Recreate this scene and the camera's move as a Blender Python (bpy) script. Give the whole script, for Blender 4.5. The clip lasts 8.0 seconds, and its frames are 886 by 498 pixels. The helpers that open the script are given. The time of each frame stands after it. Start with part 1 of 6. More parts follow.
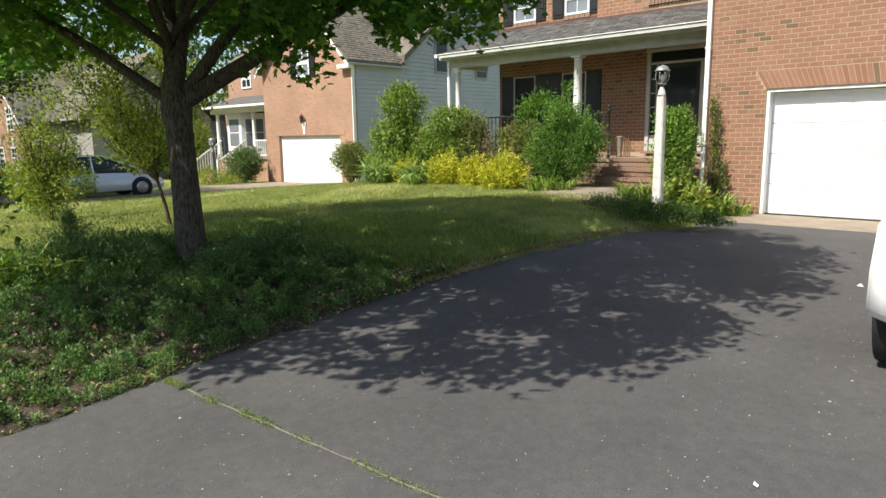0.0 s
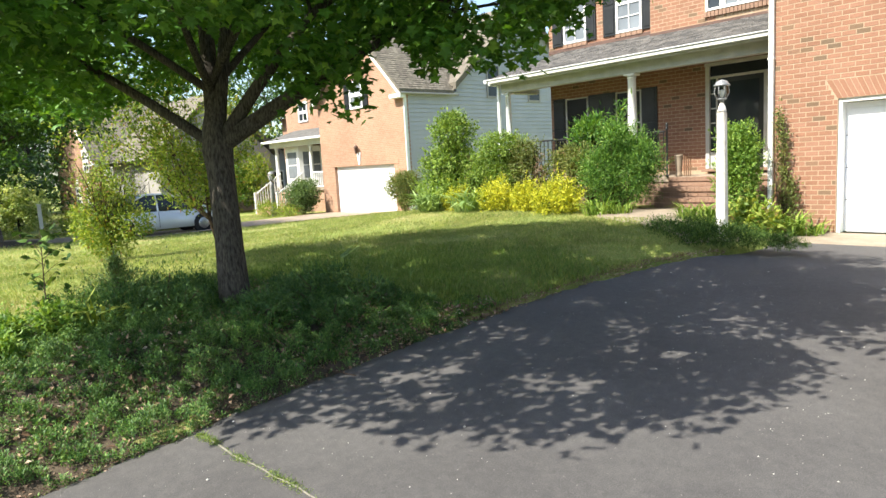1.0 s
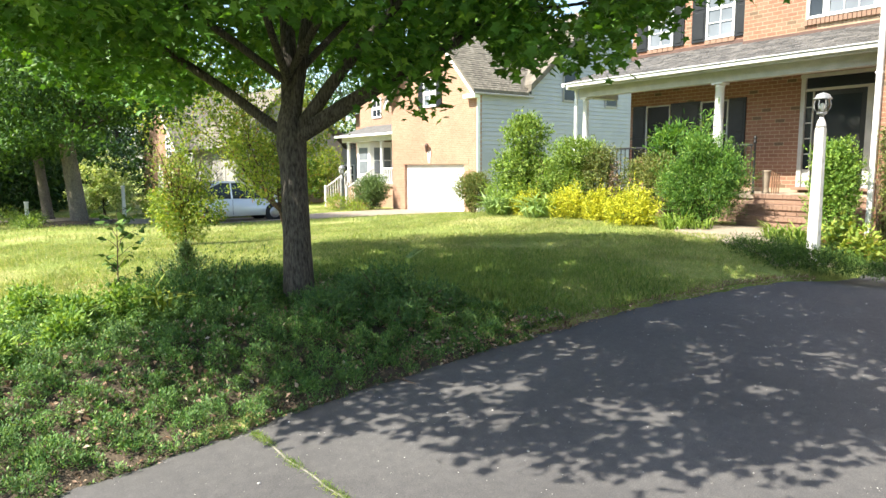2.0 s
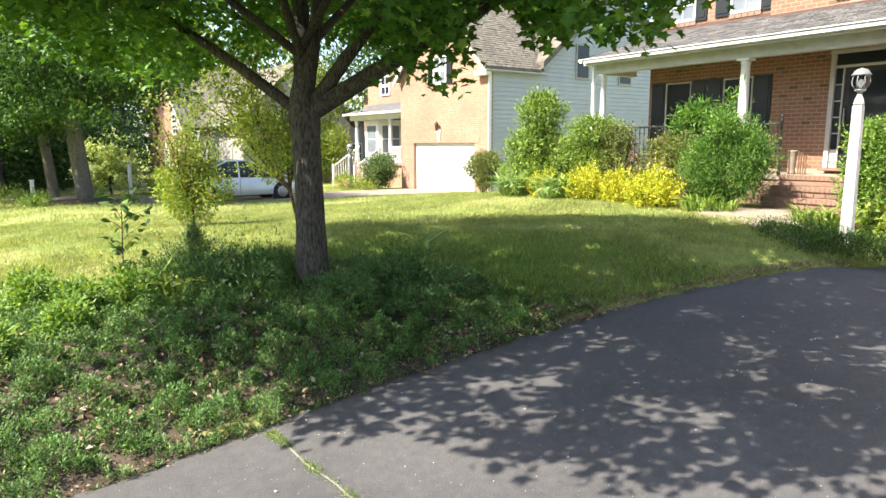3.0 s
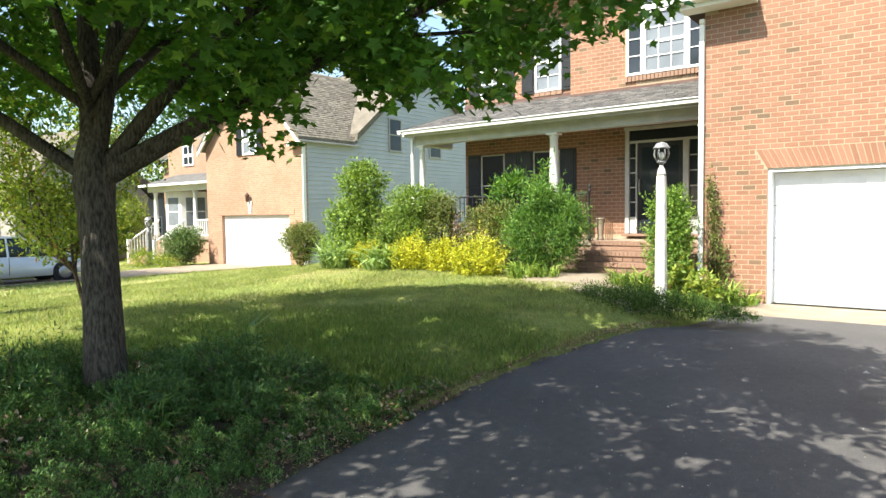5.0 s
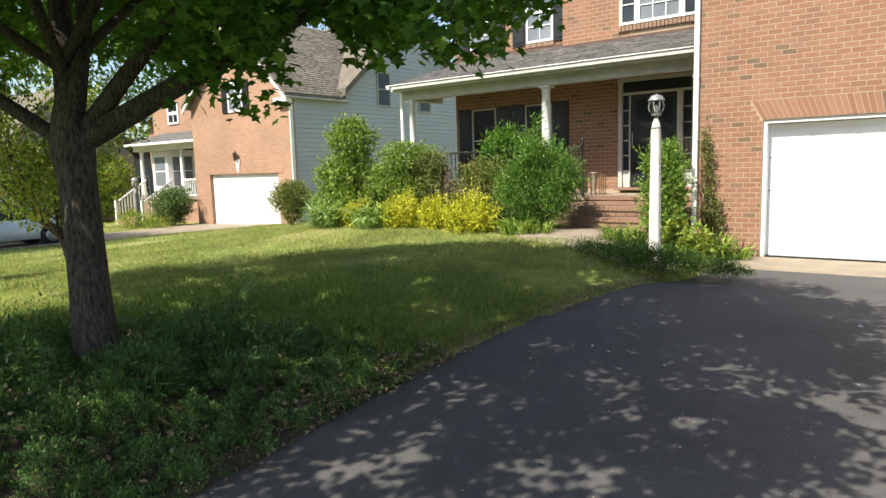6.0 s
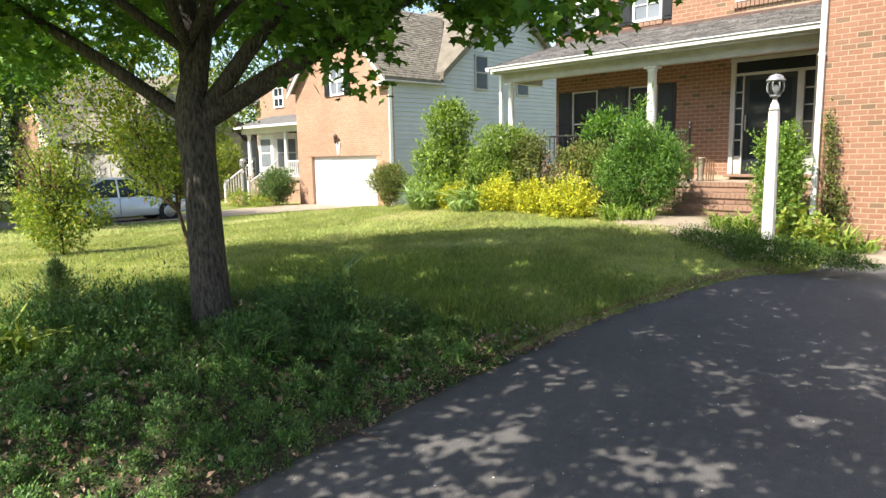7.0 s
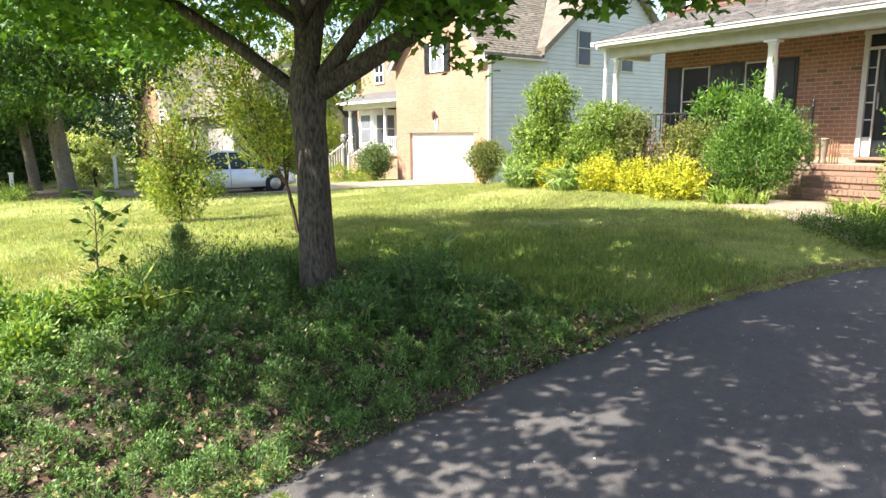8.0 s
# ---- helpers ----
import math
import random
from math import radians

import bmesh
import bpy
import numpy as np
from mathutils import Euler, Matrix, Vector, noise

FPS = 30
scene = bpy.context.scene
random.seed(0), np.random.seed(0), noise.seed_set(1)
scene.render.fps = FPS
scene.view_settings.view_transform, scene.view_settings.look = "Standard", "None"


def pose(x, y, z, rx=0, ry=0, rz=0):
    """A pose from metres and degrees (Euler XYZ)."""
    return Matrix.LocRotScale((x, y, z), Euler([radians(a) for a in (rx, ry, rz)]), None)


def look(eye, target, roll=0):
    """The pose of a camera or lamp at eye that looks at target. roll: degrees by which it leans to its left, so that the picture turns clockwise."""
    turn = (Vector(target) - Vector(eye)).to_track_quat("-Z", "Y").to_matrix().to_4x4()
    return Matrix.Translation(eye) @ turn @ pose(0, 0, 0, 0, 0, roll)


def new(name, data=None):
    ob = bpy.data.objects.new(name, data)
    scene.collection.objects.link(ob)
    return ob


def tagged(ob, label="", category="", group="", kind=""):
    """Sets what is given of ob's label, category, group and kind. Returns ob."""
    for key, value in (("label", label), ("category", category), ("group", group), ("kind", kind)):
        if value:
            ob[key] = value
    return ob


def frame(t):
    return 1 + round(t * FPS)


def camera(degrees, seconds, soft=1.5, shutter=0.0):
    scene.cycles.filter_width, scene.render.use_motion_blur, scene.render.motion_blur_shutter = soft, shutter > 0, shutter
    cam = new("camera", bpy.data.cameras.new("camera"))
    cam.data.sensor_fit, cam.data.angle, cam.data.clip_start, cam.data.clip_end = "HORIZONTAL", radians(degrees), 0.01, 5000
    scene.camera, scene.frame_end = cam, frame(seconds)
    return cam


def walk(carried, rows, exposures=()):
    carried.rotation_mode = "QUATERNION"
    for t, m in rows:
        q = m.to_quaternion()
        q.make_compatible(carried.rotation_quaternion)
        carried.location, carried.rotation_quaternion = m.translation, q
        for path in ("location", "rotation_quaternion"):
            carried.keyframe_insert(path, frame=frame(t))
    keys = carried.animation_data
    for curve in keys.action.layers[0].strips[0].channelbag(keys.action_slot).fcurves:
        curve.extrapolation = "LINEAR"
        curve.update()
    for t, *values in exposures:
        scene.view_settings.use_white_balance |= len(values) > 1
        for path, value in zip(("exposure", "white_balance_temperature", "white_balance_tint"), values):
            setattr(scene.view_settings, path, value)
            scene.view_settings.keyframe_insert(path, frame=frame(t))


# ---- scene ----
# ---------------------------------------------------------------- camera
cam = camera(68.2, 8.0)
PATH = [
    (0, (3.628, -12.19, 1.44), (2.297, -10.737, 1.1), -0.9),
    (0.5, (3.599, -12.062, 1.472), (2.189, -10.683, 1.134), -1.9),
    (1, (3.508, -11.854, 1.511), (2.042, -10.52, 1.248), -3.3),
    (1.5, (3.336, -11.763, 1.494), (1.785, -10.515, 1.292), -2.4),
    (1.7, (3.358, -11.757, 1.521), (1.783, -10.544, 1.296), -1.2),
    (2.8, (2.916, -11.674, 1.537), (1.319, -10.508, 1.241), -0.1),
    (3, (2.904, -11.645, 1.529), (1.31, -10.479, 1.211), -0.2),
    (3.5, (2.668, -11.396, 1.54), (1.128, -10.158, 1.234), -1.6),
    (4, (2.651, -11.435, 1.609), (1.203, -10.072, 1.392), -0.8),
    (4.5, (2.407, -11.25, 1.575), (1.16, -9.691, 1.457), -1.9),
    (4.7, (2.325, -11.375, 1.497), (1.091, -9.803, 1.411), -1.0),
    (5.8, (2.109, -11.265, 1.548), (0.934, -9.662, 1.324), -1.7),
    (6, (2.153, -11.272, 1.555), (0.963, -9.683, 1.309), -1.7),
    (6.5, (2.117, -11.283, 1.533), (0.841, -9.766, 1.265), -1.4),
    (7, (2.078, -11.311, 1.516), (0.681, -9.909, 1.232), -1.1),
    (7.5, (2.061, -11.333, 1.506), (0.573, -10.037, 1.183), -0.9),
    (8, (2.019, -11.367, 1.496), (0.445, -10.183, 1.15), -0.4),
]
EXPOSURES = [(0.0, 0.85, 6500, 8.5), (0.5, 1.12, 6500, 8.5), (1.0, 1.55, 6500, 7.5), (1.5, 1.83, 6500, 6.5), (3.0, 1.92, 6550, 10.5), (3.5, 1.95, 6550, 11.0), (4.0, 1.90, 6500, 8.5), (4.5, 1.9, 6450, 6.0), (6.0, 1.1, 6600, 8.0), (6.5, 1.15, 6600, 8.0), (7.0, 1.58, 6600, 10.0), (7.5, 1.82, 6600, 12.0), (8.0, 2.02, 6600, 13.0)]
walk(cam, [(t, look(eye, target, roll)) for t, eye, target, roll in PATH], EXPOSURES)

# ---------------------------------------------------------------- light
SUN_EL, SUN_AZ = 50.0, (-0.22, -0.975)
world = bpy.data.worlds.new("sky_world")
scene.world = world
world.use_nodes = True
wn = world.node_tree
sky = wn.nodes.new("ShaderNodeTexSky")
sky.sky_type, sky.sun_disc = "NISHITA", False
sky.sun_elevation = radians(SUN_EL)
sky.sun_rotation = math.atan2(SUN_AZ[0], SUN_AZ[1])
sky.dust_density = 1.5
wn.nodes["Background"].inputs["Strength"].default_value = 0.11
wn.links.new(sky.outputs["Color"], wn.nodes["Background"].inputs["Color"])
sun = new("sun", bpy.data.lights.new("sun", "SUN"))
sun.data.energy, sun.data.angle, sun.data.color = 4.2, radians(0.53), (1.0, 0.93, 0.82)
sun.matrix_world = look((SUN_AZ[0] * 40 * math.cos(radians(SUN_EL)), SUN_AZ[1] * 40 * math.cos(radians(SUN_EL)), 40 * math.sin(radians(SUN_EL))), (0, 0, 0))

# ---------------------------------------------------------------- materials


def material(name, rough=0.8, metal=0.0, spec=0.3):
    m = bpy.data.materials.new(name)
    m.use_nodes = True
    nt = m.node_tree
    b = nt.nodes["Principled BSDF"]
    b.inputs["Roughness"].default_value = rough
    b.inputs["Metallic"].default_value = metal
    b.inputs["Specular IOR Level"].default_value = spec
    return m, nt, b


def world_coords(nt, scale=1.0):
    g = nt.nodes.new("ShaderNodeNewGeometry")
    mp = nt.nodes.new("ShaderNodeMapping")
    s = scale if isinstance(scale, (tuple, list)) else (scale, scale, scale)
    mp.inputs["Scale"].default_value = s
    nt.links.new(g.outputs["Position"], mp.inputs["Vector"])
    return mp.outputs["Vector"]


def noise_tex(nt, vec, scale, detail=4.0, rough=0.55):
    n = nt.nodes.new("ShaderNodeTexNoise")
    n.inputs["Scale"].default_value, n.inputs["Detail"].default_value, n.inputs["Roughness"].default_value = scale, detail, rough
    nt.links.new(vec, n.inputs["Vector"])
    return n.outputs["Fac"]


def ramp(nt, fac, stops):
    r = nt.nodes.new("ShaderNodeValToRGB")
    while len(r.color_ramp.elements) < len(stops):
        r.color_ramp.elements.new(0.5)
    for e, (p, c) in zip(r.color_ramp.elements, stops):
        e.position, e.color = p, (*c, 1)
    nt.links.new(fac, r.inputs["Fac"])
    return r.outputs["Color"]


def mixc(nt, fac, a, b, mode="MIX"):
    m = nt.nodes.new("ShaderNodeMix")
    m.data_type, m.blend_type = "RGBA", mode
    for sock, val in ((m.inputs["Factor"], fac), (m.inputs["A"], a), (m.inputs["B"], b)):
        if isinstance(val, (int, float)):
            sock.default_value = val
        elif isinstance(val, tuple):
            sock.default_value = (*val, 1)
        else:
            nt.links.new(val, sock)
    return m.outputs["Result"]


def bump(nt, b, fac, strength=0.3, dist=0.02):
    n = nt.nodes.new("ShaderNodeBump")
    n.inputs["Strength"].default_value, n.inputs["Distance"].default_value = strength, dist
    nt.links.new(fac, n.inputs["Height"])
    nt.links.new(n.outputs["Normal"], b.inputs["Normal"])


def mottled(name, stops, scale=6.0, fine=60.0, rough=0.8, bmp=0.2, metal=0.0, spec=0.3, dirt=0.35, bdist=0.01):
    """Two scales of noise in one colour family, on world coordinates."""
    m, nt, b = material(name, rough, metal, spec)
    v = world_coords(nt)
    big = noise_tex(nt, v, scale, 5)
    small = noise_tex(nt, v, fine, 3)
    base = ramp(nt, big, stops)
    shade = ramp(nt, small, [(0.25, (1 - dirt,) * 3), (0.75, (1.0, 1.0, 1.0))])
    nt.links.new(mixc(nt, 1.0, base, shade, "MULTIPLY"), b.inputs["Base Color"])
    if bmp:
        bump(nt, b, small, bmp, bdist)
    return m


def per_piece(name, stops, rough=0.85, island=True, fine=90.0, bmp=0.3, dirt=0.3, bdist=0.006, spec=0.25):
    """A colour that changes from piece to piece, with grain on it."""
    m, nt, b = material(name, rough, 0.0, spec)
    if island:
        src = nt.nodes.new("ShaderNodeNewGeometry").outputs["Random Per Island"]
    else:
        src = nt.nodes.new("ShaderNodeObjectInfo").outputs["Random"]
    v = world_coords(nt)
    small = noise_tex(nt, v, fine, 3)
    big = noise_tex(nt, v, 1.3, 4)
    base = ramp(nt, src, stops)
    shade = ramp(nt, small, [(0.25, (1 - dirt,) * 3), (0.75, (1.0, 1.0, 1.0))])
    tone = ramp(nt, big, [(0.3, (0.82, 0.82, 0.82)), (0.7, (1.0, 1.0, 1.0))])
    c = mixc(nt, 1.0, mixc(nt, 1.0, base, shade, "MULTIPLY"), tone, "MULTIPLY")
    nt.links.new(c, b.inputs["Base Color"])
    bump(nt, b, small, bmp, bdist)
    return m


def leafy(name, stops, trans=0.35, rough=0.5, spec=0.3, warm=(1.25, 1.15, 0.45), patchy=1.1, low=0.75):
    """Leaves: colour by leaf, some light passing through."""
    m, nt, b = material(name, rough, 0.0, spec)
    isl = nt.nodes.new("ShaderNodeNewGeometry").outputs["Random Per Island"]
    v = world_coords(nt)
    patch = noise_tex(nt, v, patchy, 3)
    col = ramp(nt, isl, stops)
    tone = ramp(nt, patch, [(0.3, (low, low + 0.03, low)), (0.7, (1.1, 1.1, 1.0))])
    col = mixc(nt, 1.0, col, tone, "MULTIPLY")
    nt.links.new(col, b.inputs["Base Color"])
    tr = nt.nodes.new("ShaderNodeBsdfTranslucent")
    nt.links.new(mixc(nt, 1.0, col, warm, "MULTIPLY"), tr.inputs["Color"])
    mx = nt.nodes.new("ShaderNodeMixShader")
    mx.inputs["Fac"].default_value = trans
    nt.links.new(b.outputs["BSDF"], mx.inputs[1])
    nt.links.new(tr.outputs["BSDF"], mx.inputs[2])
    nt.links.new(mx.outputs["Shader"], nt.nodes["Material Output"].inputs["Surface"])
    return m


def asphalt_material():
    m, nt, b = material("asphalt", 0.85, 0.0, 0.35)
    v = world_coords(nt)
    grain = noise_tex(nt, v, 180, 3, 0.7)
    mid = noise_tex(nt, v, 14, 4)
    big = noise_tex(nt, v, 0.7, 5)
    col = ramp(nt, big, [(0.3, (0.071, 0.068, 0.068)), (0.7, (0.099, 0.095, 0.094))])
    g = ramp(nt, grain, [(0.3, (0.55, 0.55, 0.55)), (0.55, (1.0, 1.0, 1.0)), (0.72, (1.7, 1.7, 1.65))])
    t = ramp(nt, mid, [(0.3, (0.85, 0.85, 0.86)), (0.7, (1.08, 1.08, 1.06))])
    nt.links.new(mixc(nt, 1.0, mixc(nt, 1.0, col, g, "MULTIPLY"), t, "MULTIPLY"), b.inputs["Base Color"])
    bump(nt, b, grain, 0.55, 0.006)
    return m


def soil_material():
    m, nt, b = material("lawn_soil", 0.95, 0.0, 0.1)
    v = world_coords(nt)
    big = noise_tex(nt, v, 0.55, 5)
    mid = noise_tex(nt, v, 5, 4)
    small = noise_tex(nt, v, 70, 3)
    c = ramp(nt, big, [(0.3, (0.17, 0.22, 0.06)), (0.5, (0.27, 0.31, 0.10)), (0.7, (0.40, 0.35, 0.18))])
    t = ramp(nt, mid, [(0.3, (0.75, 0.78, 0.7)), (0.7, (1.1, 1.1, 1.0))])
    s = ramp(nt, small, [(0.3, (0.55, 0.55, 0.5)), (0.7, (1.15, 1.15, 1.1))])
    nt.links.new(mixc(nt, 1.0, mixc(nt, 1.0, c, t, "MULTIPLY"), s, "MULTIPLY"), b.inputs["Base Color"])
    bump(nt, b, small, 0.6, 0.03)
    return m


def bark_material(name, dark, light, stretch=0.18):
    m, nt, b = material(name, 0.9, 0.0, 0.15)
    v = world_coords(nt, (1, 1, stretch))
    ridge = noise_tex(nt, v, 60, 4, 0.6)
    big = noise_tex(nt, v, 6, 3)
    c = ramp(nt, ridge, [(0.35, dark), (0.62, light)])
    t = ramp(nt, big, [(0.3, (0.75, 0.75, 0.75)), (0.7, (1.1, 1.08, 1.0))])
    nt.links.new(mixc(nt, 1.0, c, t, "MULTIPLY"), b.inputs["Base Color"])
    bump(nt, b, ridge, 0.9, 0.02)
    return m


def brick_texture_material(name, a, b2, mortar, width=0.2, height=0.08):
    """Far brickwork, on walls that face along y (x runs along the courses)."""
    m, nt, b = material(name, 0.9, 0.0, 0.2)
    g = nt.nodes.new("ShaderNodeNewGeometry")
    sep = nt.nodes.new("ShaderNodeSeparateXYZ")
    nt.links.new(g.outputs["Position"], sep.inputs[0])
    add = nt.nodes.new("ShaderNodeMath")
    nt.links.new(sep.outputs["X"], add.inputs[0])
    nt.links.new(sep.outputs["Y"], add.inputs[1])
    com = nt.nodes.new("ShaderNodeCombineXYZ")
    nt.links.new(add.outputs[0], com.inputs["X"])
    nt.links.new(sep.outputs["Z"], com.inputs["Y"])
    br = nt.nodes.new("ShaderNodeTexBrick")
    br.inputs["Scale"].default_value = 1.0
    br.inputs["Brick Width"].default_value, br.inputs["Row Height"].default_value = width, height
    br.inputs["Mortar Size"].default_value = 0.006
    br.inputs["Bias"].default_value = 0.0
    br.inputs["Color1"].default_value, br.inputs["Color2"].default_value, br.inputs["Mortar"].default_value = (*a, 1), (*b2, 1), (*mortar, 1)
    nt.links.new(com.outputs[0], br.inputs["Vector"])
    big = noise_tex(nt, g.outputs["Position"], 0.9, 4)
    t = ramp(nt, big, [(0.3, (0.85, 0.85, 0.85)), (0.7, (1.05, 1.05, 1.05))])
    nt.links.new(mixc(nt, 1.0, br.outputs["Color"], t, "MULTIPLY"), b.inputs["Base Color"])
    bump(nt, b, br.outputs["Fac"], -0.4, 0.01)
    return m


def glass_material(name, tint=(0.02, 0.025, 0.03), rough=0.05, spec=0.28):
    m, nt, b = material(name, rough, 0.0, spec)
    v = world_coords(nt)
    n = noise_tex(nt, v, 1.2, 2)
    nt.links.new(ramp(nt, n, [(0.3, tint), (0.7, tuple(c * 1.6 for c in tint))]), b.inputs["Base Color"])
    return m


ASPHALT = asphalt_material()
SOIL = soil_material()
PORCH_FLOOR = mottled("porch_floor", [(0.3, (0.32, 0.26, 0.195)), (0.7, (0.42, 0.35, 0.27))], 2.5, 80, 0.85, 0.2)
CONCRETE = mottled("concrete", [(0.3, (0.26, 0.21, 0.155)), (0.7, (0.37, 0.31, 0.235))], 2.5, 80, 0.9, 0.25)
WHITE = mottled("white_paint", [(0.3, (0.74, 0.74, 0.72)), (0.7, (0.82, 0.82, 0.80))], 3.0, 40, 0.5, 0.05, dirt=0.08)
DOOR_WHITE = mottled("garage_door_paint", [(0.3, (0.76, 0.77, 0.78)), (0.7, (0.84, 0.84, 0.84))], 1.5, 30, 0.4, 0.04, dirt=0.05)
# grayish cream, duller than WHITE: porch woodwork, door trim, lower window frames
CREAM = mottled("dull_cream_paint", [(0.3, (0.42, 0.42, 0.39)), (0.7, (0.55, 0.55, 0.52))], 4.0, 60, 0.65, 0.1, dirt=0.15)
POST_WOOD = mottled("weathered_white_wood", [(0.25, (0.50, 0.47, 0.42)), (0.5, (0.68, 0.66, 0.62)), (0.75, (0.76, 0.75, 0.72))], 9.0, 80, 0.75, 0.3, dirt=0.25)
MORTAR = mottled("mortar", [(0.3, (0.40, 0.295, 0.20)), (0.7, (0.49, 0.37, 0.26))], 5, 120, 0.95, 0.3)
BRICKS = [(0.0, (0.275, 0.14, 0.09)), (0.06, (0.31, 0.158, 0.10)), (0.5, (0.328, 0.17, 0.11)), (0.9, (0.35, 0.188, 0.125)), (0.935, (0.30, 0.165, 0.108)), (0.955, (0.205, 0.135, 0.085)), (1.0, (0.175, 0.122, 0.08))]
BRICK_ONE = per_piece("brick_single", BRICKS, island=False)
BRICK_MANY = per_piece("brick_field", BRICKS)
STEP_BRICK = per_piece("step_brick", [(0.0, (0.25, 0.16, 0.115)), (0.5, (0.30, 0.19, 0.135)), (1.0, (0.35, 0.23, 0.165))])
FAR_BRICK = brick_texture_material("far_brick", (0.325, 0.185, 0.122), (0.375, 0.225, 0.152), (0.375, 0.29, 0.215))
SHINGLE = per_piece("asphalt_shingle", [(0.0, (0.075, 0.073, 0.072)), (0.5, (0.12, 0.115, 0.11)), (1.0, (0.18, 0.17, 0.16))], rough=0.95, fine=140, bmp=0.5)
FAR_SHINGLE = mottled("far_shingle", [(0.3, (0.15, 0.132, 0.105)), (0.7, (0.225, 0.2, 0.16))], 3.0, 24, 0.95, 0.4, dirt=0.4, bdist=0.03)
GRAY_SHINGLE = mottled("gray_shingle", [(0.3, (0.10, 0.098, 0.095)), (0.7, (0.17, 0.165, 0.155))], 3.0, 24, 0.95, 0.4, dirt=0.4, bdist=0.03)
SHINGLE_TAN = per_piece("tan_shingle", [(0.0, (0.16, 0.14, 0.11)), (0.5, (0.215, 0.19, 0.15)), (1.0, (0.28, 0.25, 0.195))], rough=0.95, fine=40, bmp=0.3)
FLASHING = mottled("flashing", [(0.3, (0.10, 0.06, 0.05)), (0.7, (0.15, 0.09, 0.07))], 4, 50, 0.6, 0.1)
SIDING = mottled("blue_gray_siding", [(0.3, (0.39, 0.403, 0.432)), (0.7, (0.445, 0.457, 0.485))], 1.2, 45, 0.6, 0.05, dirt=0.08)
SIDING_TAN = mottled("pale_gray_siding", [(0.3, (0.31, 0.30, 0.28)), (0.7, (0.38, 0.365, 0.34))], 1.2, 45, 0.7, 0.05, dirt=0.1)
SHUTTER = mottled("black_shutter_paint", [(0.3, (0.012, 0.014, 0.016)), (0.7, (0.024, 0.026, 0.028))], 5, 60, 0.45, 0.08)
BLACK_IRON = mottled("black_iron", [(0.3, (0.012, 0.012, 0.013)), (0.7, (0.025, 0.024, 0.024))], 8, 90, 0.45, 0.15, spec=0.4)
GLASS = glass_material("window_glass")
# lower windows: darker, rougher glass with little reflection
DARK_GLASS = glass_material("dark_window_glass", (0.009, 0.01, 0.011), 0.3, 0.1)
CURTAIN_GLASS = glass_material("curtained_glass", (0.12, 0.135, 0.15), 0.08)

DOOR_DARK = mottled("dark_door_paint", [(0.3, (0.02, 0.022, 0.026)), (0.7, (0.035, 0.037, 0.04))], 3, 40, 0.3, 0.05)
BARK = bark_material("maple_bark", (0.026, 0.023, 0.02), (0.098, 0.088, 0.076), 0.2)
PALE_BARK = bark_material("pale_street_bark", (0.07, 0.062, 0.052), (0.21, 0.19, 0.16), 0.3)
TWIG = bark_material("twig_bark", (0.05, 0.035, 0.025), (0.14, 0.10, 0.07))
MAPLE = leafy("maple_leaf", [(0.0, (0.05, 0.13, 0.018)), (0.5, (0.075, 0.19, 0.028)), (0.85, (0.12, 0.26, 0.035)), (1.0, (0.19, 0.33, 0.05))], 0.31)
SHRUB_GREEN = leafy("shrub_leaf", [(0.0, (0.08, 0.15, 0.028)), (0.5, (0.18, 0.285, 0.05)), (1.0, (0.34, 0.43, 0.10))], 0.3)
SHRUB_BRIGHT = leafy("bright_shrub_leaf", [(0.0, (0.04, 0.105, 0.022)), (0.5, (0.09, 0.20, 0.036)), (0.85, (0.17, 0.31, 0.055)), (1.0, (0.29, 0.41, 0.09))], 0.35)
SHRUB_FRESH = leafy("fresh_shrub_leaf", [(0.0, (0.09, 0.18, 0.035)), (0.5, (0.17, 0.30, 0.055)), (1.0, (0.33, 0.45, 0.10))], 0.38)
SHRUB_OLIVE = leafy("olive_shrub_leaf", [(0.0, (0.08, 0.11, 0.03)), (0.5, (0.16, 0.20, 0.06)), (0.9, (0.24, 0.26, 0.085)), (1.0, (0.24, 0.15, 0.08))], 0.3)
YELLOW = leafy("golden_leaf", [(0.0, (0.17, 0.25, 0.03)), (0.3, (0.42, 0.46, 0.035)), (0.65, (0.60, 0.58, 0.05)), (1.0, (0.76, 0.72, 0.09))], 0.35, warm=(1.1, 1.0, 0.4))
CREEPER = leafy("creeper_leaf", [(0.0, (0.035, 0.075, 0.025)), (0.6, (0.08, 0.145, 0.035)), (1.0, (0.16, 0.24, 0.06))], 0.2, rough=0.75, spec=0.12)
LILY = leafy("lily_leaf", [(0.0, (0.17, 0.28, 0.09)), (1.0, (0.35, 0.46, 0.19))], 0.35)
DOGWOOD = leafy("pale_garden_leaf", [(0.0, (0.20, 0.32, 0.09)), (0.5, (0.40, 0.49, 0.2)), (1.0, (0.66, 0.70, 0.44))], 0.4)
LIME = leafy("young_leaf", [(0.0, (0.10, 0.18, 0.03)), (0.5, (0.22, 0.31, 0.052)), (0.94, (0.41, 0.45, 0.10)), (1.0, (0.34, 0.17, 0.09))], 0.42)
GRASS = leafy("grass_blade", [(0.0, (0.165, 0.24, 0.06)), (0.35, (0.28, 0.35, 0.095)), (0.75, (0.39, 0.40, 0.15)), (1.0, (0.54, 0.47, 0.26))], 0.4, warm=(1.1, 1.1, 0.6), patchy=2.4, low=0.6)
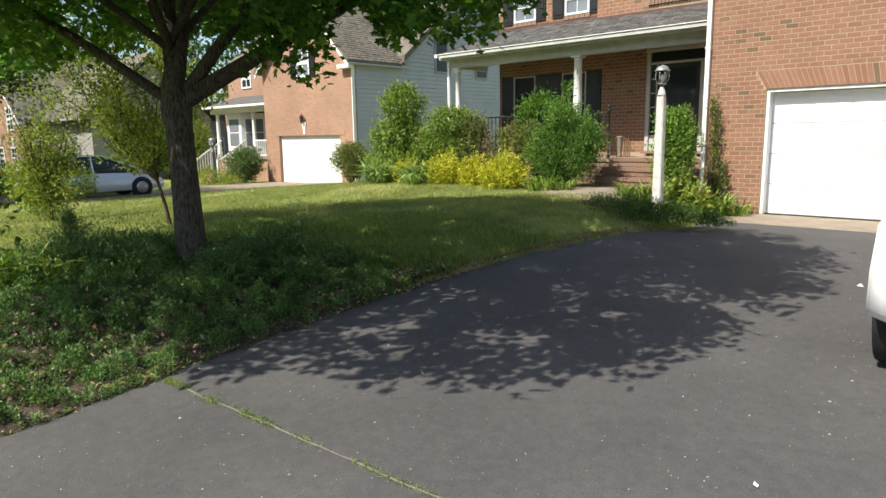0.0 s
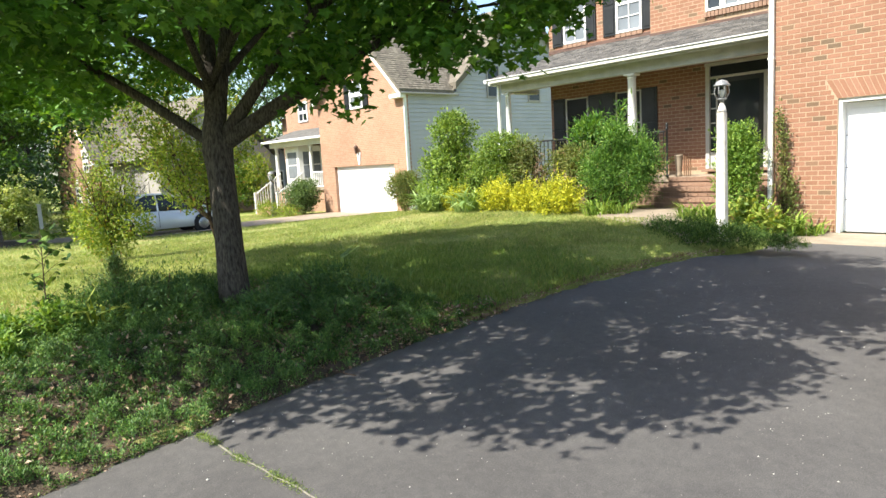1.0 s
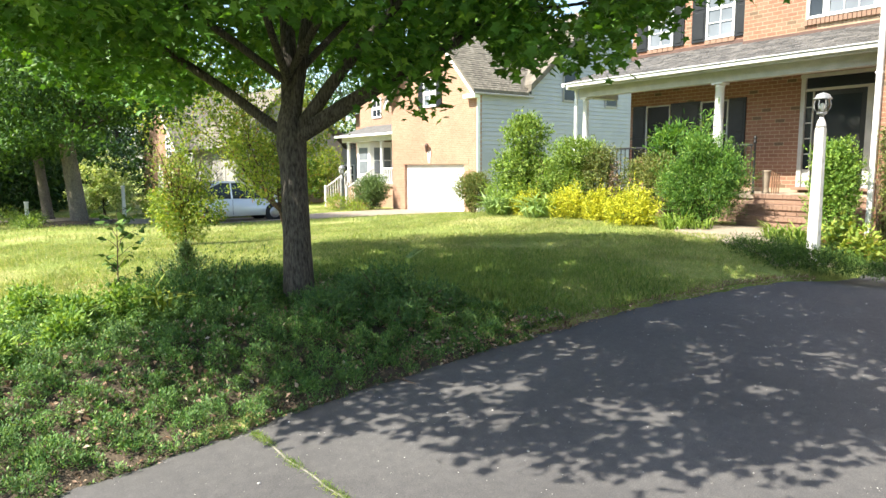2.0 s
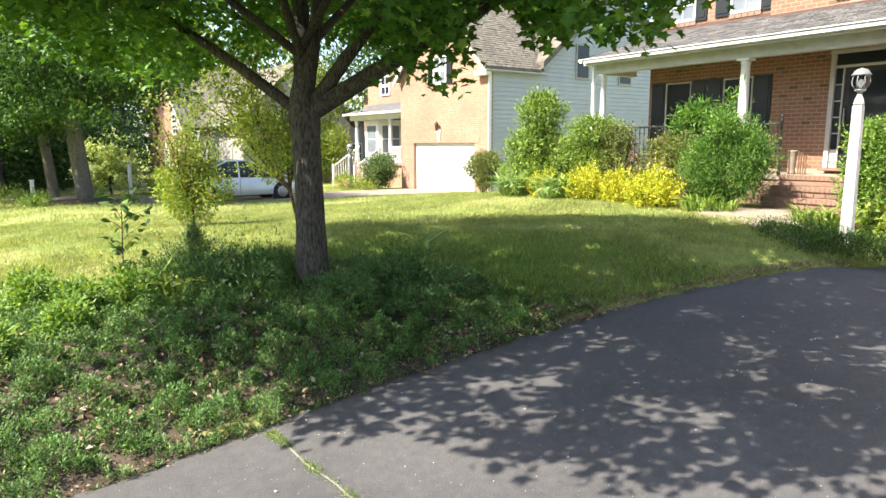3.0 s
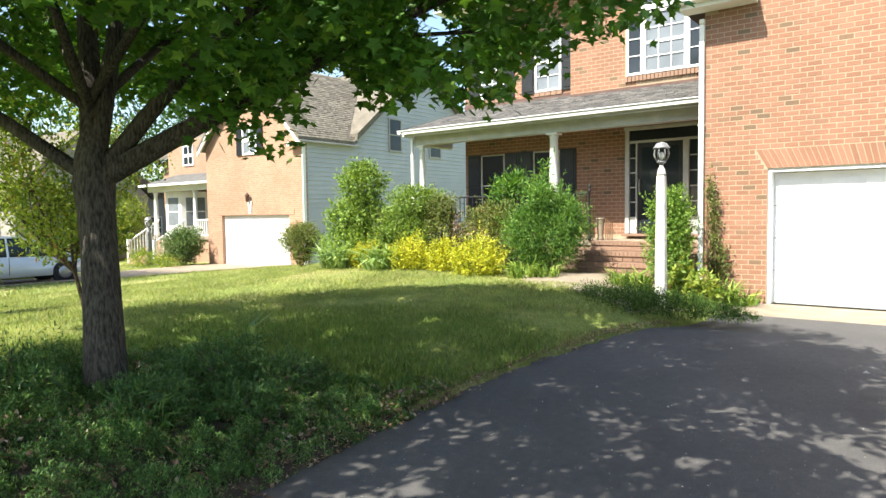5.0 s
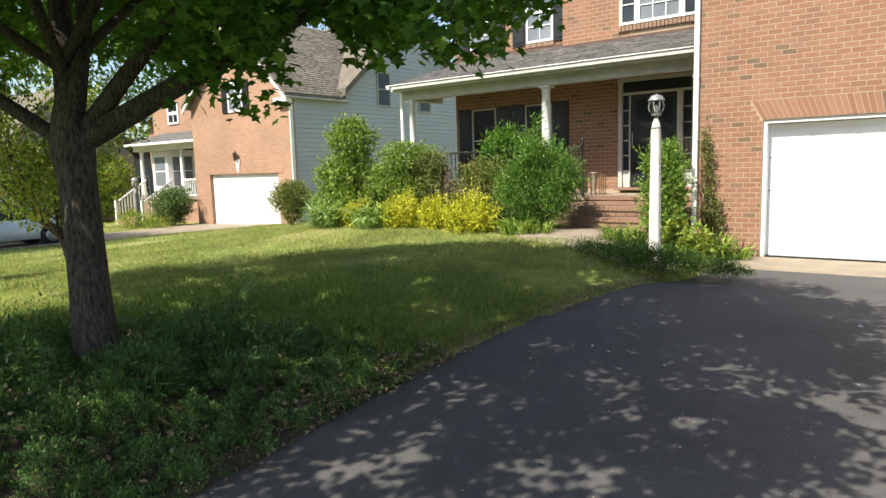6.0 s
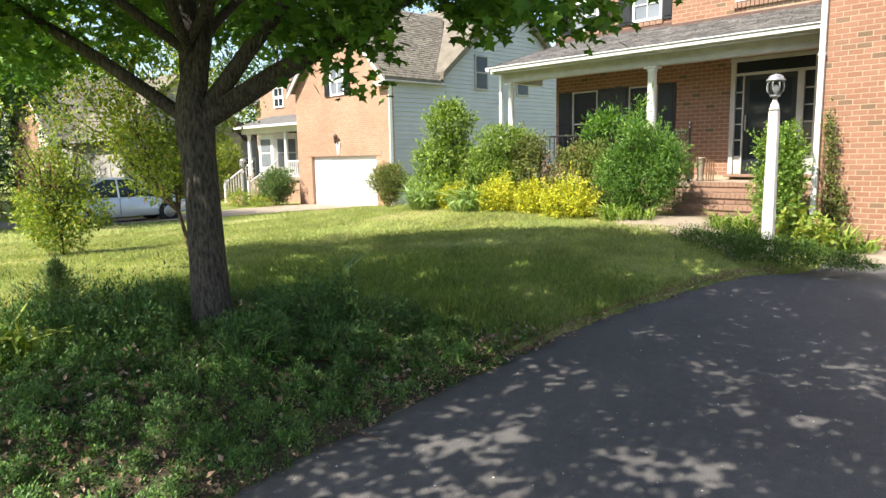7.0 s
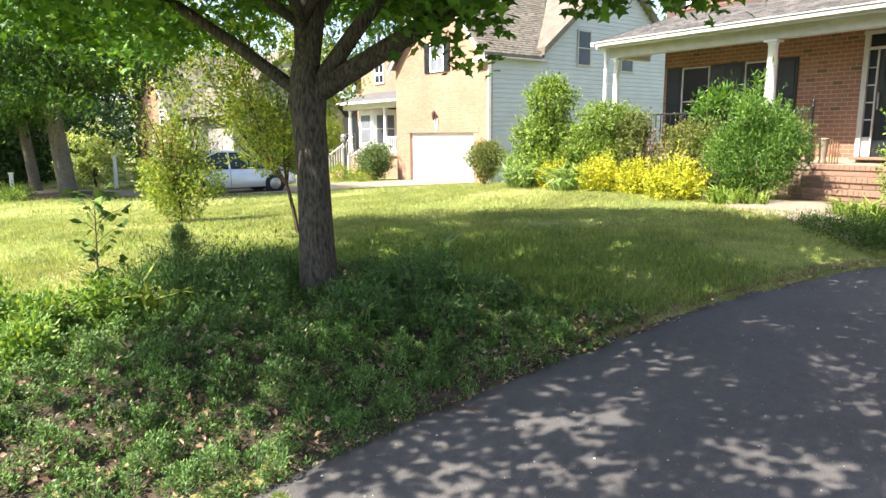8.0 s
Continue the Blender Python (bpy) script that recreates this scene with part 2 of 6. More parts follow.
COVER = leafy("ground_cover_leaf", [(0.0, (0.045, 0.115, 0.035)), (0.4, (0.09, 0.19, 0.052)), (0.8, (0.155, 0.285, 0.075)), (1.0, (0.29, 0.40, 0.12))], 0.3, patchy=3.5, low=0.5)
LUSH = leafy("lush_grass_blade", [(0.0, (0.10, 0.17, 0.04)), (0.6, (0.18, 0.27, 0.06)), (1.0, (0.32, 0.37, 0.11))], 0.3)
DEAD = leafy("dead_leaf", [(0.0, (0.13, 0.075, 0.045)), (0.5, (0.25, 0.15, 0.10)), (0.85, (0.38, 0.26, 0.18)), (1.0, (0.55, 0.46, 0.36))], 0.1, warm=(1.0, 1.0, 1.0))
UNDER = leafy("undergrowth_leaf", [(0.0, (0.04, 0.10, 0.032)), (0.6, (0.08, 0.165, 0.05)), (1.0, (0.17, 0.28, 0.08))], 0.3)
CEDAR = leafy("cedar_leaf", [(0.0, (0.06, 0.11, 0.035)), (1.0, (0.16, 0.24, 0.08))], 0.2)
WOODS = leafy("woods_leaf", [(0.0, (0.02, 0.05, 0.012)), (0.5, (0.035, 0.085, 0.018)), (1.0, (0.07, 0.14, 0.03))], 0.25)
STREET = leafy("street_tree_leaf", [(0.0, (0.03, 0.07, 0.015)), (0.5, (0.055, 0.125, 0.025)), (1.0, (0.11, 0.21, 0.04))], 0.38)
SILVER = mottled("silver_car_paint", [(0.3, (0.58, 0.60, 0.61)), (0.7, (0.65, 0.67, 0.68))], 2, 60, 0.25, 0.0, metal=0.15, spec=0.5, dirt=0.05)
WHITE_CAR = mottled("white_car_paint", [(0.3, (0.78, 0.78, 0.78)), (0.7, (0.84, 0.84, 0.84))], 2, 60, 0.25, 0.0, spec=0.5, dirt=0.04)
RUBBER = mottled("tyre_rubber", [(0.3, (0.015, 0.015, 0.016)), (0.7, (0.03, 0.03, 0.03))], 8, 90, 0.8, 0.2)
ALLOY = mottled("wheel_alloy", [(0.3, (0.35, 0.35, 0.36)), (0.7, (0.5, 0.5, 0.5))], 8, 60, 0.35, 0.0, metal=0.8)
LAMP_GLASS = glass_material("lamp_glass", (0.07, 0.075, 0.08), 0.06)
CLEAR_GLASS, _nt, _b = material("clear_lamp_glass", 0.04, 0.0, 0.5)
_b.inputs["Transmission Weight"].default_value, _b.inputs["IOR"].default_value = 1.0, 1.06
_b.inputs["Base Color"].default_value = (0.86, 0.88, 0.88, 1)
BULB = mottled("frosted_bulb", [(0.3, (0.72, 0.70, 0.64)), (0.7, (0.80, 0.78, 0.72))], 9, 60, 0.4, 0.0, dirt=0.05)
GRAY_METAL = mottled("gray_metal", [(0.3, (0.20, 0.21, 0.22)), (0.7, (0.42, 0.42, 0.42))], 10, 80, 0.45, 0.1, metal=0.3)
BROWN_WOOD = mottled("brown_wood", [(0.3, (0.13, 0.07, 0.04)), (0.7, (0.24, 0.14, 0.08))], 8, 80, 0.8, 0.2)
RED_LIGHT = mottled("brake_light", [(0.3, (0.3, 0.02, 0.02)), (0.7, (0.4, 0.03, 0.03))], 8, 80, 0.2, 0.0)
STEP_MORTAR = mottled("step_mortar", [(0.3, (0.31, 0.20, 0.15)), (0.7, (0.40, 0.27, 0.20))], 6, 90, 0.95, 0.3)
BED_SOIL = mottled("bed_soil", [(0.3, (0.055, 0.042, 0.028)), (0.7, (0.115, 0.088, 0.06))], 7, 70, 0.95, 0.6, dirt=0.5, bdist=0.02)
CRACK_SAND = mottled("crack_sand", [(0.3, (0.19, 0.175, 0.14)), (0.7, (0.35, 0.325, 0.27))], 9, 90, 0.95, 0.3)
PEBBLE = per_piece("pale_grit", [(0.0, (0.25, 0.24, 0.22)), (1.0, (0.62, 0.60, 0.55))])

# ---------------------------------------------------------------- helpers of this scene
RNG = np.random.default_rng(7)


def part(name, bm, mat, parent=None, label=""):
    """One mesh object from a bmesh; parent: its thing or part."""
    me = bpy.data.meshes.new(name)
    bm.to_mesh(me)
    bm.free()
    me.materials.append(mat)
    ob = new(name, me)
    ob.parent = parent
    if label:
        ob["label"] = label
    return ob


def np_part(name, V, F, mat, parent=None, label="", smooth=False):
    me = bpy.data.meshes.new(name)
    V, F = np.asarray(V, np.float32), np.asarray(F, np.int32)
    m, k = F.shape
    me.vertices.add(len(V))
    me.vertices.foreach_set("co", V.ravel())
    me.loops.add(m * k)
    me.loops.foreach_set("vertex_index", F.ravel())
    me.polygons.add(m)
    me.polygons.foreach_set("loop_start", np.arange(0, m * k, k, dtype=np.int32))
    me.polygons.foreach_set("use_smooth", np.full(m, bool(smooth)))
    me.update(calc_edges=True)
    me.materials.append(mat)
    ob = new(name, me)
    ob.parent = parent
    if label:
        ob["label"] = label
    return ob


def thing(name, at=(0, 0, 0), turn=0.0, label="", category="", group="", kind=""):
    ob = new(name)
    ob.matrix_world = pose(*at, 0, 0, turn)
    return tagged(ob, label, category, group, kind)


def box_bm(x0, x1, y0, y1, z0, z1, bevel=0.0, bm=None):
    own = bm or bmesh.new()
    r = bmesh.ops.create_cube(own, size=1.0)
    for v in r["verts"]:
        v.co = Vector(((x0 + x1) / 2 + v.co.x * (x1 - x0), (y0 + y1) / 2 + v.co.y * (y1 - y0), (z0 + z1) / 2 + v.co.z * (z1 - z0)))
    if bevel:
        es = list({e for v in r["verts"] for e in v.link_edges})
        bmesh.ops.bevel(own, geom=es, offset=bevel, segments=2, affect="EDGES", profile=0.5)
    return own


def box(name, x0, x1, y0, y1, z0, z1, mat, parent=None, bevel=0.004, label=""):
    return part(name, box_bm(x0, x1, y0, y1, z0, z1, bevel), mat, parent, label)


def lathe(profile, steps=20, centre=(0, 0)):
    """A turned body from (radius, height) pairs."""
    bm = bmesh.new()
    rings = []
    for r, z in profile:
        rings.append([bm.verts.new((centre[0] + r * math.cos(2 * math.pi * k / steps), centre[1] + r * math.sin(2 * math.pi * k / steps), z)) for k in range(steps)])
    for a, b in zip(rings, rings[1:]):
        for k in range(steps):
            f = bm.faces.new((a[k], a[(k + 1) % steps], b[(k + 1) % steps], b[k]))
            f.smooth = True
    bm.faces.new(list(reversed(rings[0])))
    bm.faces.new(rings[-1])
    return bm


def prism(poly, axis, lo, hi):
    """A flat polygon drawn out along an axis. poly: pairs on the two other axes, in their order."""
    bm = bmesh.new()

    def put(p, d):
        return {"x": (d, p[0], p[1]), "y": (p[0], d, p[1]), "z": (p[0], p[1], d)}[axis]

    a = [bm.verts.new(put(p, lo)) for p in poly]
    b = [bm.verts.new(put(p, hi)) for p in poly]
    bm.faces.new(a)
    bm.faces.new(list(reversed(b)))
    for k in range(len(poly)):
        bm.faces.new((a[k], b[k], b[(k + 1) % len(poly)], a[(k + 1) % len(poly)]))
    bmesh.ops.recalc_face_normals(bm, faces=bm.faces)
    return bm


def tube_np(points, radii, sides=8):
    """Verts and quads of a round limb along points."""
    pts, V, F = [Vector(p) for p in points], [], []
    up = Vector((0.31, 0.17, 0.93)).normalized()
    for k, p in enumerate(pts):
        d = (pts[min(k + 1, len(pts) - 1)] - pts[max(k - 1, 0)]).normalized()
        a = d.cross(up)
        if a.length < 0.05:
            a = d.cross(Vector((1, 0, 0)))
        a.normalize()
        b = d.cross(a)
        for s in range(sides):
            w = 2 * math.pi * s / sides
            V.append(p + (a * math.cos(w) + b * math.sin(w)) * radii[k])
    for k in range(len(pts) - 1):
        for s in range(sides):
            F.append((k * sides + s, k * sides + (s + 1) % sides, (k + 1) * sides + (s + 1) % sides, (k + 1) * sides + s))
    return [tuple(v) for v in V], F


def tubes(limbs, sides=8):
    V, F = [], []
    for pts, rad in limbs:
        v, f = tube_np(pts, rad, sides)
        F += [tuple(i + len(V) for i in q) for q in f]
        V += v
    return V, F


def scatter(tv, tf, pos, scale, yaw, tilt, roll):
    """Many turned copies of a small template in one mesh."""
    tv, tf, pos = np.asarray(tv, float), np.asarray(tf), np.asarray(pos, float)
    n = len(pos)
    cy, sy, ct, st, cr, sr = np.cos(yaw), np.sin(yaw), np.cos(tilt), np.sin(tilt), np.cos(roll), np.sin(roll)
    o, e = np.zeros(n), np.ones(n)
    rz = np.stack([cy, -sy, o, sy, cy, o, o, o, e], 1).reshape(n, 3, 3)
    rx = np.stack([e, o, o, o, ct, -st, o, st, ct], 1).reshape(n, 3, 3)
    ry = np.stack([cr, o, sr, o, e, o, -sr, o, cr], 1).reshape(n, 3, 3)
    M = (rz @ rx @ ry) * np.asarray(scale).reshape(-1, 1, 1)
    V = np.einsum("nij,vj->nvi", M, tv) + pos[:, None]
    F = tf[None] + (np.arange(n) * len(tv))[:, None, None]
    return V.reshape(-1, 3), F.reshape(-1, tf.shape[1])


def fan(outline, lift=0.0):
    """A leaf as a fan of triangles round its middle."""
    pts = [(0, 0.45, lift)] + [(x, y, 0.0) for x, y in outline]
    n = len(outline)
    return pts, [(0, 1 + k, 1 + (k + 1) % n) for k in range(n)]


half = [(0.32, 0.10), (0.24, 0.28), (0.50, 0.52), (0.17, 0.62)]
MAPLE_LEAF = fan(half + [(0.0, 1.0)] + [(-x, y) for x, y in reversed(half)], 0.06)
HEART_LEAF = fan([(0.0, 0.08), (0.3, -0.04), (0.5, 0.18), (0.42, 0.5), (0.0, 1.0), (-0.42, 0.5), (-0.5, 0.18), (-0.3, -0.04)], 0.05)
OVAL_LEAF = ([(0, 0, 0), (0.26, 0.42, -0.05), (0, 0.5, 0.05), (-0.26, 0.42, -0.05), (0, 1, -0.06)], [(0, 1, 2), (0, 2, 3), (1, 4, 2), (2, 4, 3)])
NARROW_LEAF = ([(0, 0, 0), (0.11, 0.45, 0.03), (-0.11, 0.45, 0.03), (0, 1, -0.05)], [(0, 1, 2), (1, 3, 2)])
BLADE = ([(-0.06, 0, 0), (0.06, 0, 0), (0.035, 0.10, 0.55), (0.0, 0.34, 1.0)], [(0, 1, 2), (0, 2, 3)])
STRAP = ([(-0.03, 0, 0), (0.03, 0, 0), (0.035, 0.22, 0.55), (-0.035, 0.22, 0.55), (0.0, 0.75, 0.62)], [(0, 1, 2), (0, 2, 3), (3, 2, 4)])


# ---------------------------------------------------------------- ground
EDGE = [(-40, 4.0), (-16, -0.2), (-13, -0.75), (-11.3, -0.97), (-10.5, -1.03), (-9.5, -1.16), (-8.0, -1.26), (-6.5, -1.28), (-5.3, -1.24), (-3.6, -1.05), (-3.0, -0.92), (-2.6, -0.62), (-2.3, -0.42), (-1.9, -0.44), (-1.3, -0.47), (0.0, -0.47)]


def edge_x(y):
    return np.interp(y, [e[0] for e in EDGE], [e[1] for e in EDGE])


def drive_z(y):
    y = np.minimum(np.asarray(y, float), 0)
    return np.where(y > -13, -0.0024 * y * y, -0.4056 + 0.0624 * (y + 13))


def lawn_z(x, y):
    x, y = np.asarray(x, float), np.asarray(y, float)
    z = np.interp(x, [-60, -30, -21, -17, -9, 0], [-0.75, -0.74, -0.54, -0.36, 0.04, 0.12]) - 0.012 * np.clip(y, 0, 6) * np.clip((-x - 12) / 6, 0, 1) + 0.14 * np.clip((-y - 4) / 4, 0, 1) * np.clip((-x - 12) / 6, 0, 1)
    z = z + np.where(y < -10, 0.035 * (y + 10), 0)
    near_house = np.clip((y + 5.0) / 4.6, 0, 1) * np.interp(x, [-18, -11, -9, -2.6, -0.6], [0.0, 0.6, 1.0, 0.8, 0.0])
    z = z + 0.26 * near_house * near_house * (3 - 2 * near_house)
    return z + 0.012 * np.sin(1.7 * x + 0.4) * np.cos(1.3 * y)


def ground_z(x, y):
    x, y = np.asarray(x, float), np.asarray(y, float)
    e, d, g = edge_x(y), drive_z(y), lawn_z(x, y)
    s = np.clip((e - x) / 1.3, 0, 1)
    s = s * s * (3 - 2 * s)
    out = d + 0.02 + (g - d - 0.02) * s
    return np.where((x > e) & (x < 7.2), d - 0.07, np.where(x >= 7.2, g, out))


def sheet(xs, ys, fz):
    X, Y = np.meshgrid(xs, ys)
    V = np.stack([X, Y, fz(X, Y)], -1).reshape(-1, 3)
    nx, ny = len(xs), len(ys)
    i = np.arange(nx * ny).reshape(ny, nx)
    F = np.stack([i[:-1, :-1], i[:-1, 1:], i[1:, 1:], i[1:, :-1]], -1).reshape(-1, 4)
    return V, F


xs = np.concatenate([-np.geomspace(900, 30, 18), np.arange(-28, -6, 0.6), np.arange(-6, 2.0, 0.12), np.arange(2, 9, 0.5), np.geomspace(9.5, 900, 18)])
ys = np.concatenate([-np.geomspace(900, 26, 18), np.arange(-25, -12.6, 0.6), np.arange(-12.4, 3, 0.16), np.arange(3, 24, 0.8), np.geomspace(25, 900, 18)])
ground = np_part("ground", *sheet(xs, ys, ground_z), SOIL, smooth=True)
tagged(ground, "lawn soil with short grass and bare straw patches", "ground", kind="structure")

dv = np.concatenate([np.linspace(-30, -13, 18), np.arange(-12.8, -1.25, 0.1)])
cols = np.linspace(0, 1, 40)
V = []
for y in dv:
    e = float(edge_x(y)) + 0.035 * math.sin(9 * y) + 0.03 * math.sin(23 * y + 1)
    for c in cols:
        x = e + (7.2 - e) * c
        V.append((x, y, float(drive_z(y)) + 0.004 * noise.noise((x * 0.8, y * 0.8, 0)) - (0.03 if c == 0 else 0)))
i = np.arange(len(dv) * len(cols)).reshape(len(dv), len(cols))
F = np.stack([i[:-1, :-1], i[:-1, 1:], i[1:, 1:], i[1:, :-1]], -1).reshape(-1, 4)
driveway = np_part("driveway", V, F, ASPHALT, smooth=True)
tagged(driveway, "dark gray asphalt driveway with pale grit and a ragged edge", "driveway", kind="structure")
apron = box("garage_apron", -0.45, 5.4, -1.3, 0.02, -0.2, 0.006, CONCRETE, bevel=0.01)
tagged(apron, "sunlit beige concrete apron before the garage", "pavement", kind="structure")
pad = part("stepping_pad", prism([(-0.98, -1.3), (-0.46, -1.35), (-0.46, -0.7), (-0.98, -0.75)], "z", -0.1, 0.05), CONCRETE)
tagged(pad, "small concrete pad beside the garage apron", "pavement", kind="structure")

# planting bed under the maple
BED = [(-30, -0.5), (-14.2, -0.7), (-13.6, -2.2), (-12.9, -3.7), (-12, -4.5), (-11.1, -4.0), (-10.4, -3.75), (-9.9, -3.85), (-9.3, -4.15), (-8.8, -4.35), (-8.2, -4.1), (-7.85, -3.7), (-7.6, -2.6), (-7.3, -1.75), (-7.1, -1.42), (-6.4, -1.3)]


def bed_x(y):
    return np.interp(y, [q[0] for q in BED], [q[1] for q in BED])


V, rows_y = [], np.arange(-14.0, -7.2, 0.12)
for y in rows_y:
    lo, hi = float(bed_x(y)) + 0.12 * math.sin(5 * y) * noise.noise((0, y * 2, 1)), float(edge_x(y)) + 0.10
    for s in np.linspace(0, 1, 30):
        x = lo + (hi - lo) * s
        V.append((x, y, max(float(ground_z(x, y)), float(drive_z(y)) - 0.03) + 0.012 + 0.018 * noise.noise((x * 3, y * 3, 2)) * (0 < s < 1)))
i = np.arange(len(V)).reshape(len(rows_y), 30)
F = np.stack([i[:-1, :-1], i[:-1, 1:], i[1:, 1:], i[1:, :-1]], -1).reshape(-1, 4)
bed = np_part("garden_bed", V, F, BED_SOIL, smooth=True)
tagged(bed, "dark soil bed beneath the maple tree", "garden bed", kind="structure")

# front walk from the steps to the driveway
V, F = [], []
walk_line = [(-2.6, 0.1), (-2.8, -0.3), (-3.0, -0.65), (-2.9, -0.95), (-2.5, -1.2), (-2.0, -1.4), (-1.5, -1.65), (-1.0, -2.1)]
walk_side = [(1.2, 0.0), (1.2, 0.0), (1.05, 0.12), (0.8, 0.3), (0.4, 0.42), (0.25, 0.42), (0.25, 0.42), (0.25, 0.42)]
for (x, y), (dx, dy) in zip(walk_line, walk_side):
    for s in np.linspace(-1, 1, 7):
        V.append((x + s * dx, y + s * dy, float(ground_z(x + s * dx, y + s * dy)) + 0.022))
i = np.arange(len(V)).reshape(-1, 7)
F = np.stack([i[:-1, :-1], i[1:, :-1], i[1:, 1:], i[:-1, 1:]], -1).reshape(-1, 4)
front_walk = np_part("front_walk", V, F, CONCRETE, smooth=True)
mod = front_walk.modifiers.new("thick", "SOLIDIFY")
mod.thickness = 0.1
tagged(front_walk, "curved concrete garden walk leading to brick steps", "pavement", kind="structure")

# the neighbour's drive
def side_drive(y):
    return np.interp(y, [-24, -14, -6, -2, 4.5], [-52, -34, -25, -22.6, -24.4]), np.interp(y, [-24, -14, -6, -2, 4.5], [-49, -31, -20.3, -19.2, -18.9])


V, F = sheet(np.linspace(0, 1, 12), np.linspace(-24, 7.4, 30), lambda x, y: y)
V[:, 0] = side_drive(V[:, 1])[0] * (1 - V[:, 0]) + side_drive(V[:, 1])[1] * V[:, 0]
V[:, 2] = ground_z(V[:, 0], V[:, 1]) + 0.03
nb_drive = np_part("neighbour_driveway", V, F, CONCRETE)
tagged(nb_drive, "pale concrete driveway of the neighbouring house", "driveway", kind="structure")

# ---------------------------------------------------------------- own house
BL, BH = 0.2, 0.08


def brick_cells(u0, u1, z0, z1, holes=(), top=None):
    """Running bond over a wall, clipped at its holes (u0, u1, z0, z1) and under a top line."""
    out, row, z = [], 0, z0
    while z < z1 - 0.02:
        u = u0 - (BL / 2 if row % 2 else 0)
        while u < u1 - 0.01:
            a, b, za, zb = max(u, u0), min(u + BL, u1), z, min(z + BH, z1)
            for h in holes:
                if za < h[3] - 0.01 and zb > h[2] + 0.01:
                    if a < h[0] < b:
                        b = h[0]
                    elif a < h[1] < b:
                        a = h[1]
                    elif a >= h[0] and b <= h[1]:
                        b = a
            if b - a > 0.03 and (top is None or zb < min(top(a), top(b))):
                out.append((a, b, za, zb))
            u += BL
        z, row = z + BH, row + 1
    return out


def brick_mesh(cells, face, axis="y", sign=-1, proud=0.003, joint=0.013):
    """Boxes for bricks on the plane axis=face, looking towards sign."""
    n = len(cells)
    c = np.array(cells)
    j = joint / 2
    jit = RNG.uniform(-0.001, 0.001, n)
    u0, u1, z0, z1 = c[:, 0] + j, c[:, 1] - j, c[:, 2] + j, c[:, 3] - j
    out, back = face + sign * (proud + jit), np.full(n, face - sign * 0.01)
    in_ = 0.001
    P = [(u0, back, z0), (u1, back, z0), (u1, back, z1), (u0, back, z1), (u0 + in_, out, z0 + in_), (u1 - in_, out, z0 + in_), (u1 - in_, out, z1 - in_), (u0 + in_, out, z1 - in_)]
    if axis == "y":
        V = np.stack([np.stack([u, w, z], -1) for u, w, z in P], 1)
    else:
        V = np.stack([np.stack([w, u, z], -1) for u, w, z in P], 1)
    f = np.array([(4, 5, 6, 7), (0, 1, 5, 4), (1, 2, 6, 5), (2, 3, 7, 6), (3, 0, 4, 7)])
    if (axis == "y") == (sign > 0):
        f = f[:, ::-1]
    F = f[None] + (np.arange(n) * 8)[:, None, None]
    return V.reshape(-1, 3), F.reshape(-1, 4)


house = thing("house", label="two-storey red brick house with front porch and white garage door", category="house")
GX0, GX1, GTOP = -0.97, 5.85, 4.83
MX0, WY, BAYY, BAYX = -7.45, 2.27, 2.05, -4.42


def gable_top(u):
    return GTOP + 0.75 * (3.41 - abs(u - 2.44))


# garage front with its gable, the opening goes through
bm = prism([(GX0, -0.3), (0.0, -0.3), (0.0, 2.15), (4.88, 2.15), (4.88, -0.3), (GX1, -0.3), (GX1, GTOP), (GX0, GTOP)], "y", 0, 0.22)
garage_wall = part("garage_wall", bm, MORTAR, house, "orange-red brick wall round the garage door")
part("gable_wall", prism([(GX0, GTOP), (GX1, GTOP), (2.44, GTOP + 2.56)], "y", 0, 0.22), MORTAR, house)
garage_side = box("garage_side_wall", GX0, GX0 + 0.22, 0.22, WY, -0.3, GTOP + 0.3, MORTAR, house, 0)
box("garage_right_wall", GX1 - 0.22, GX1, 0.22, 9.0, -0.3, GTOP, MORTAR, house, 0)
main_wall = box("main_wall", MX0, GX0 + 0.22, WY, WY + 0.25, 0.0, 6.4, MORTAR, house, 0)
bay_wall = box("bay_wall", BAYX, GX0 + 0.001, BAYY, WY, 4.0, 6.4, MORTAR, house, 0)
box("left_wall", MX0, MX0 + 0.25, WY + 0.25, 10.0, 0.0, 6.4, SIDING, house, 0)
box("rear_wall", MX0 + 0.25, GX1, 9.8, 10.0, 0.0, 6.4, SIDING, house, 0)

# openings are dark recesses behind frames: their dimensions
WINDOWS_LOW = [(-6.95, -6.27, 1.43, 2.93), (-5.47, -4.79, 1.43, 2.93)]
WINDOWS_UP = [(-6.95, -6.27, 4.29, 5.62), (-5.42, -4.74, 4.29, 5.62)]
DOOR = (-3.22, -1.62, 1.03, 3.28)


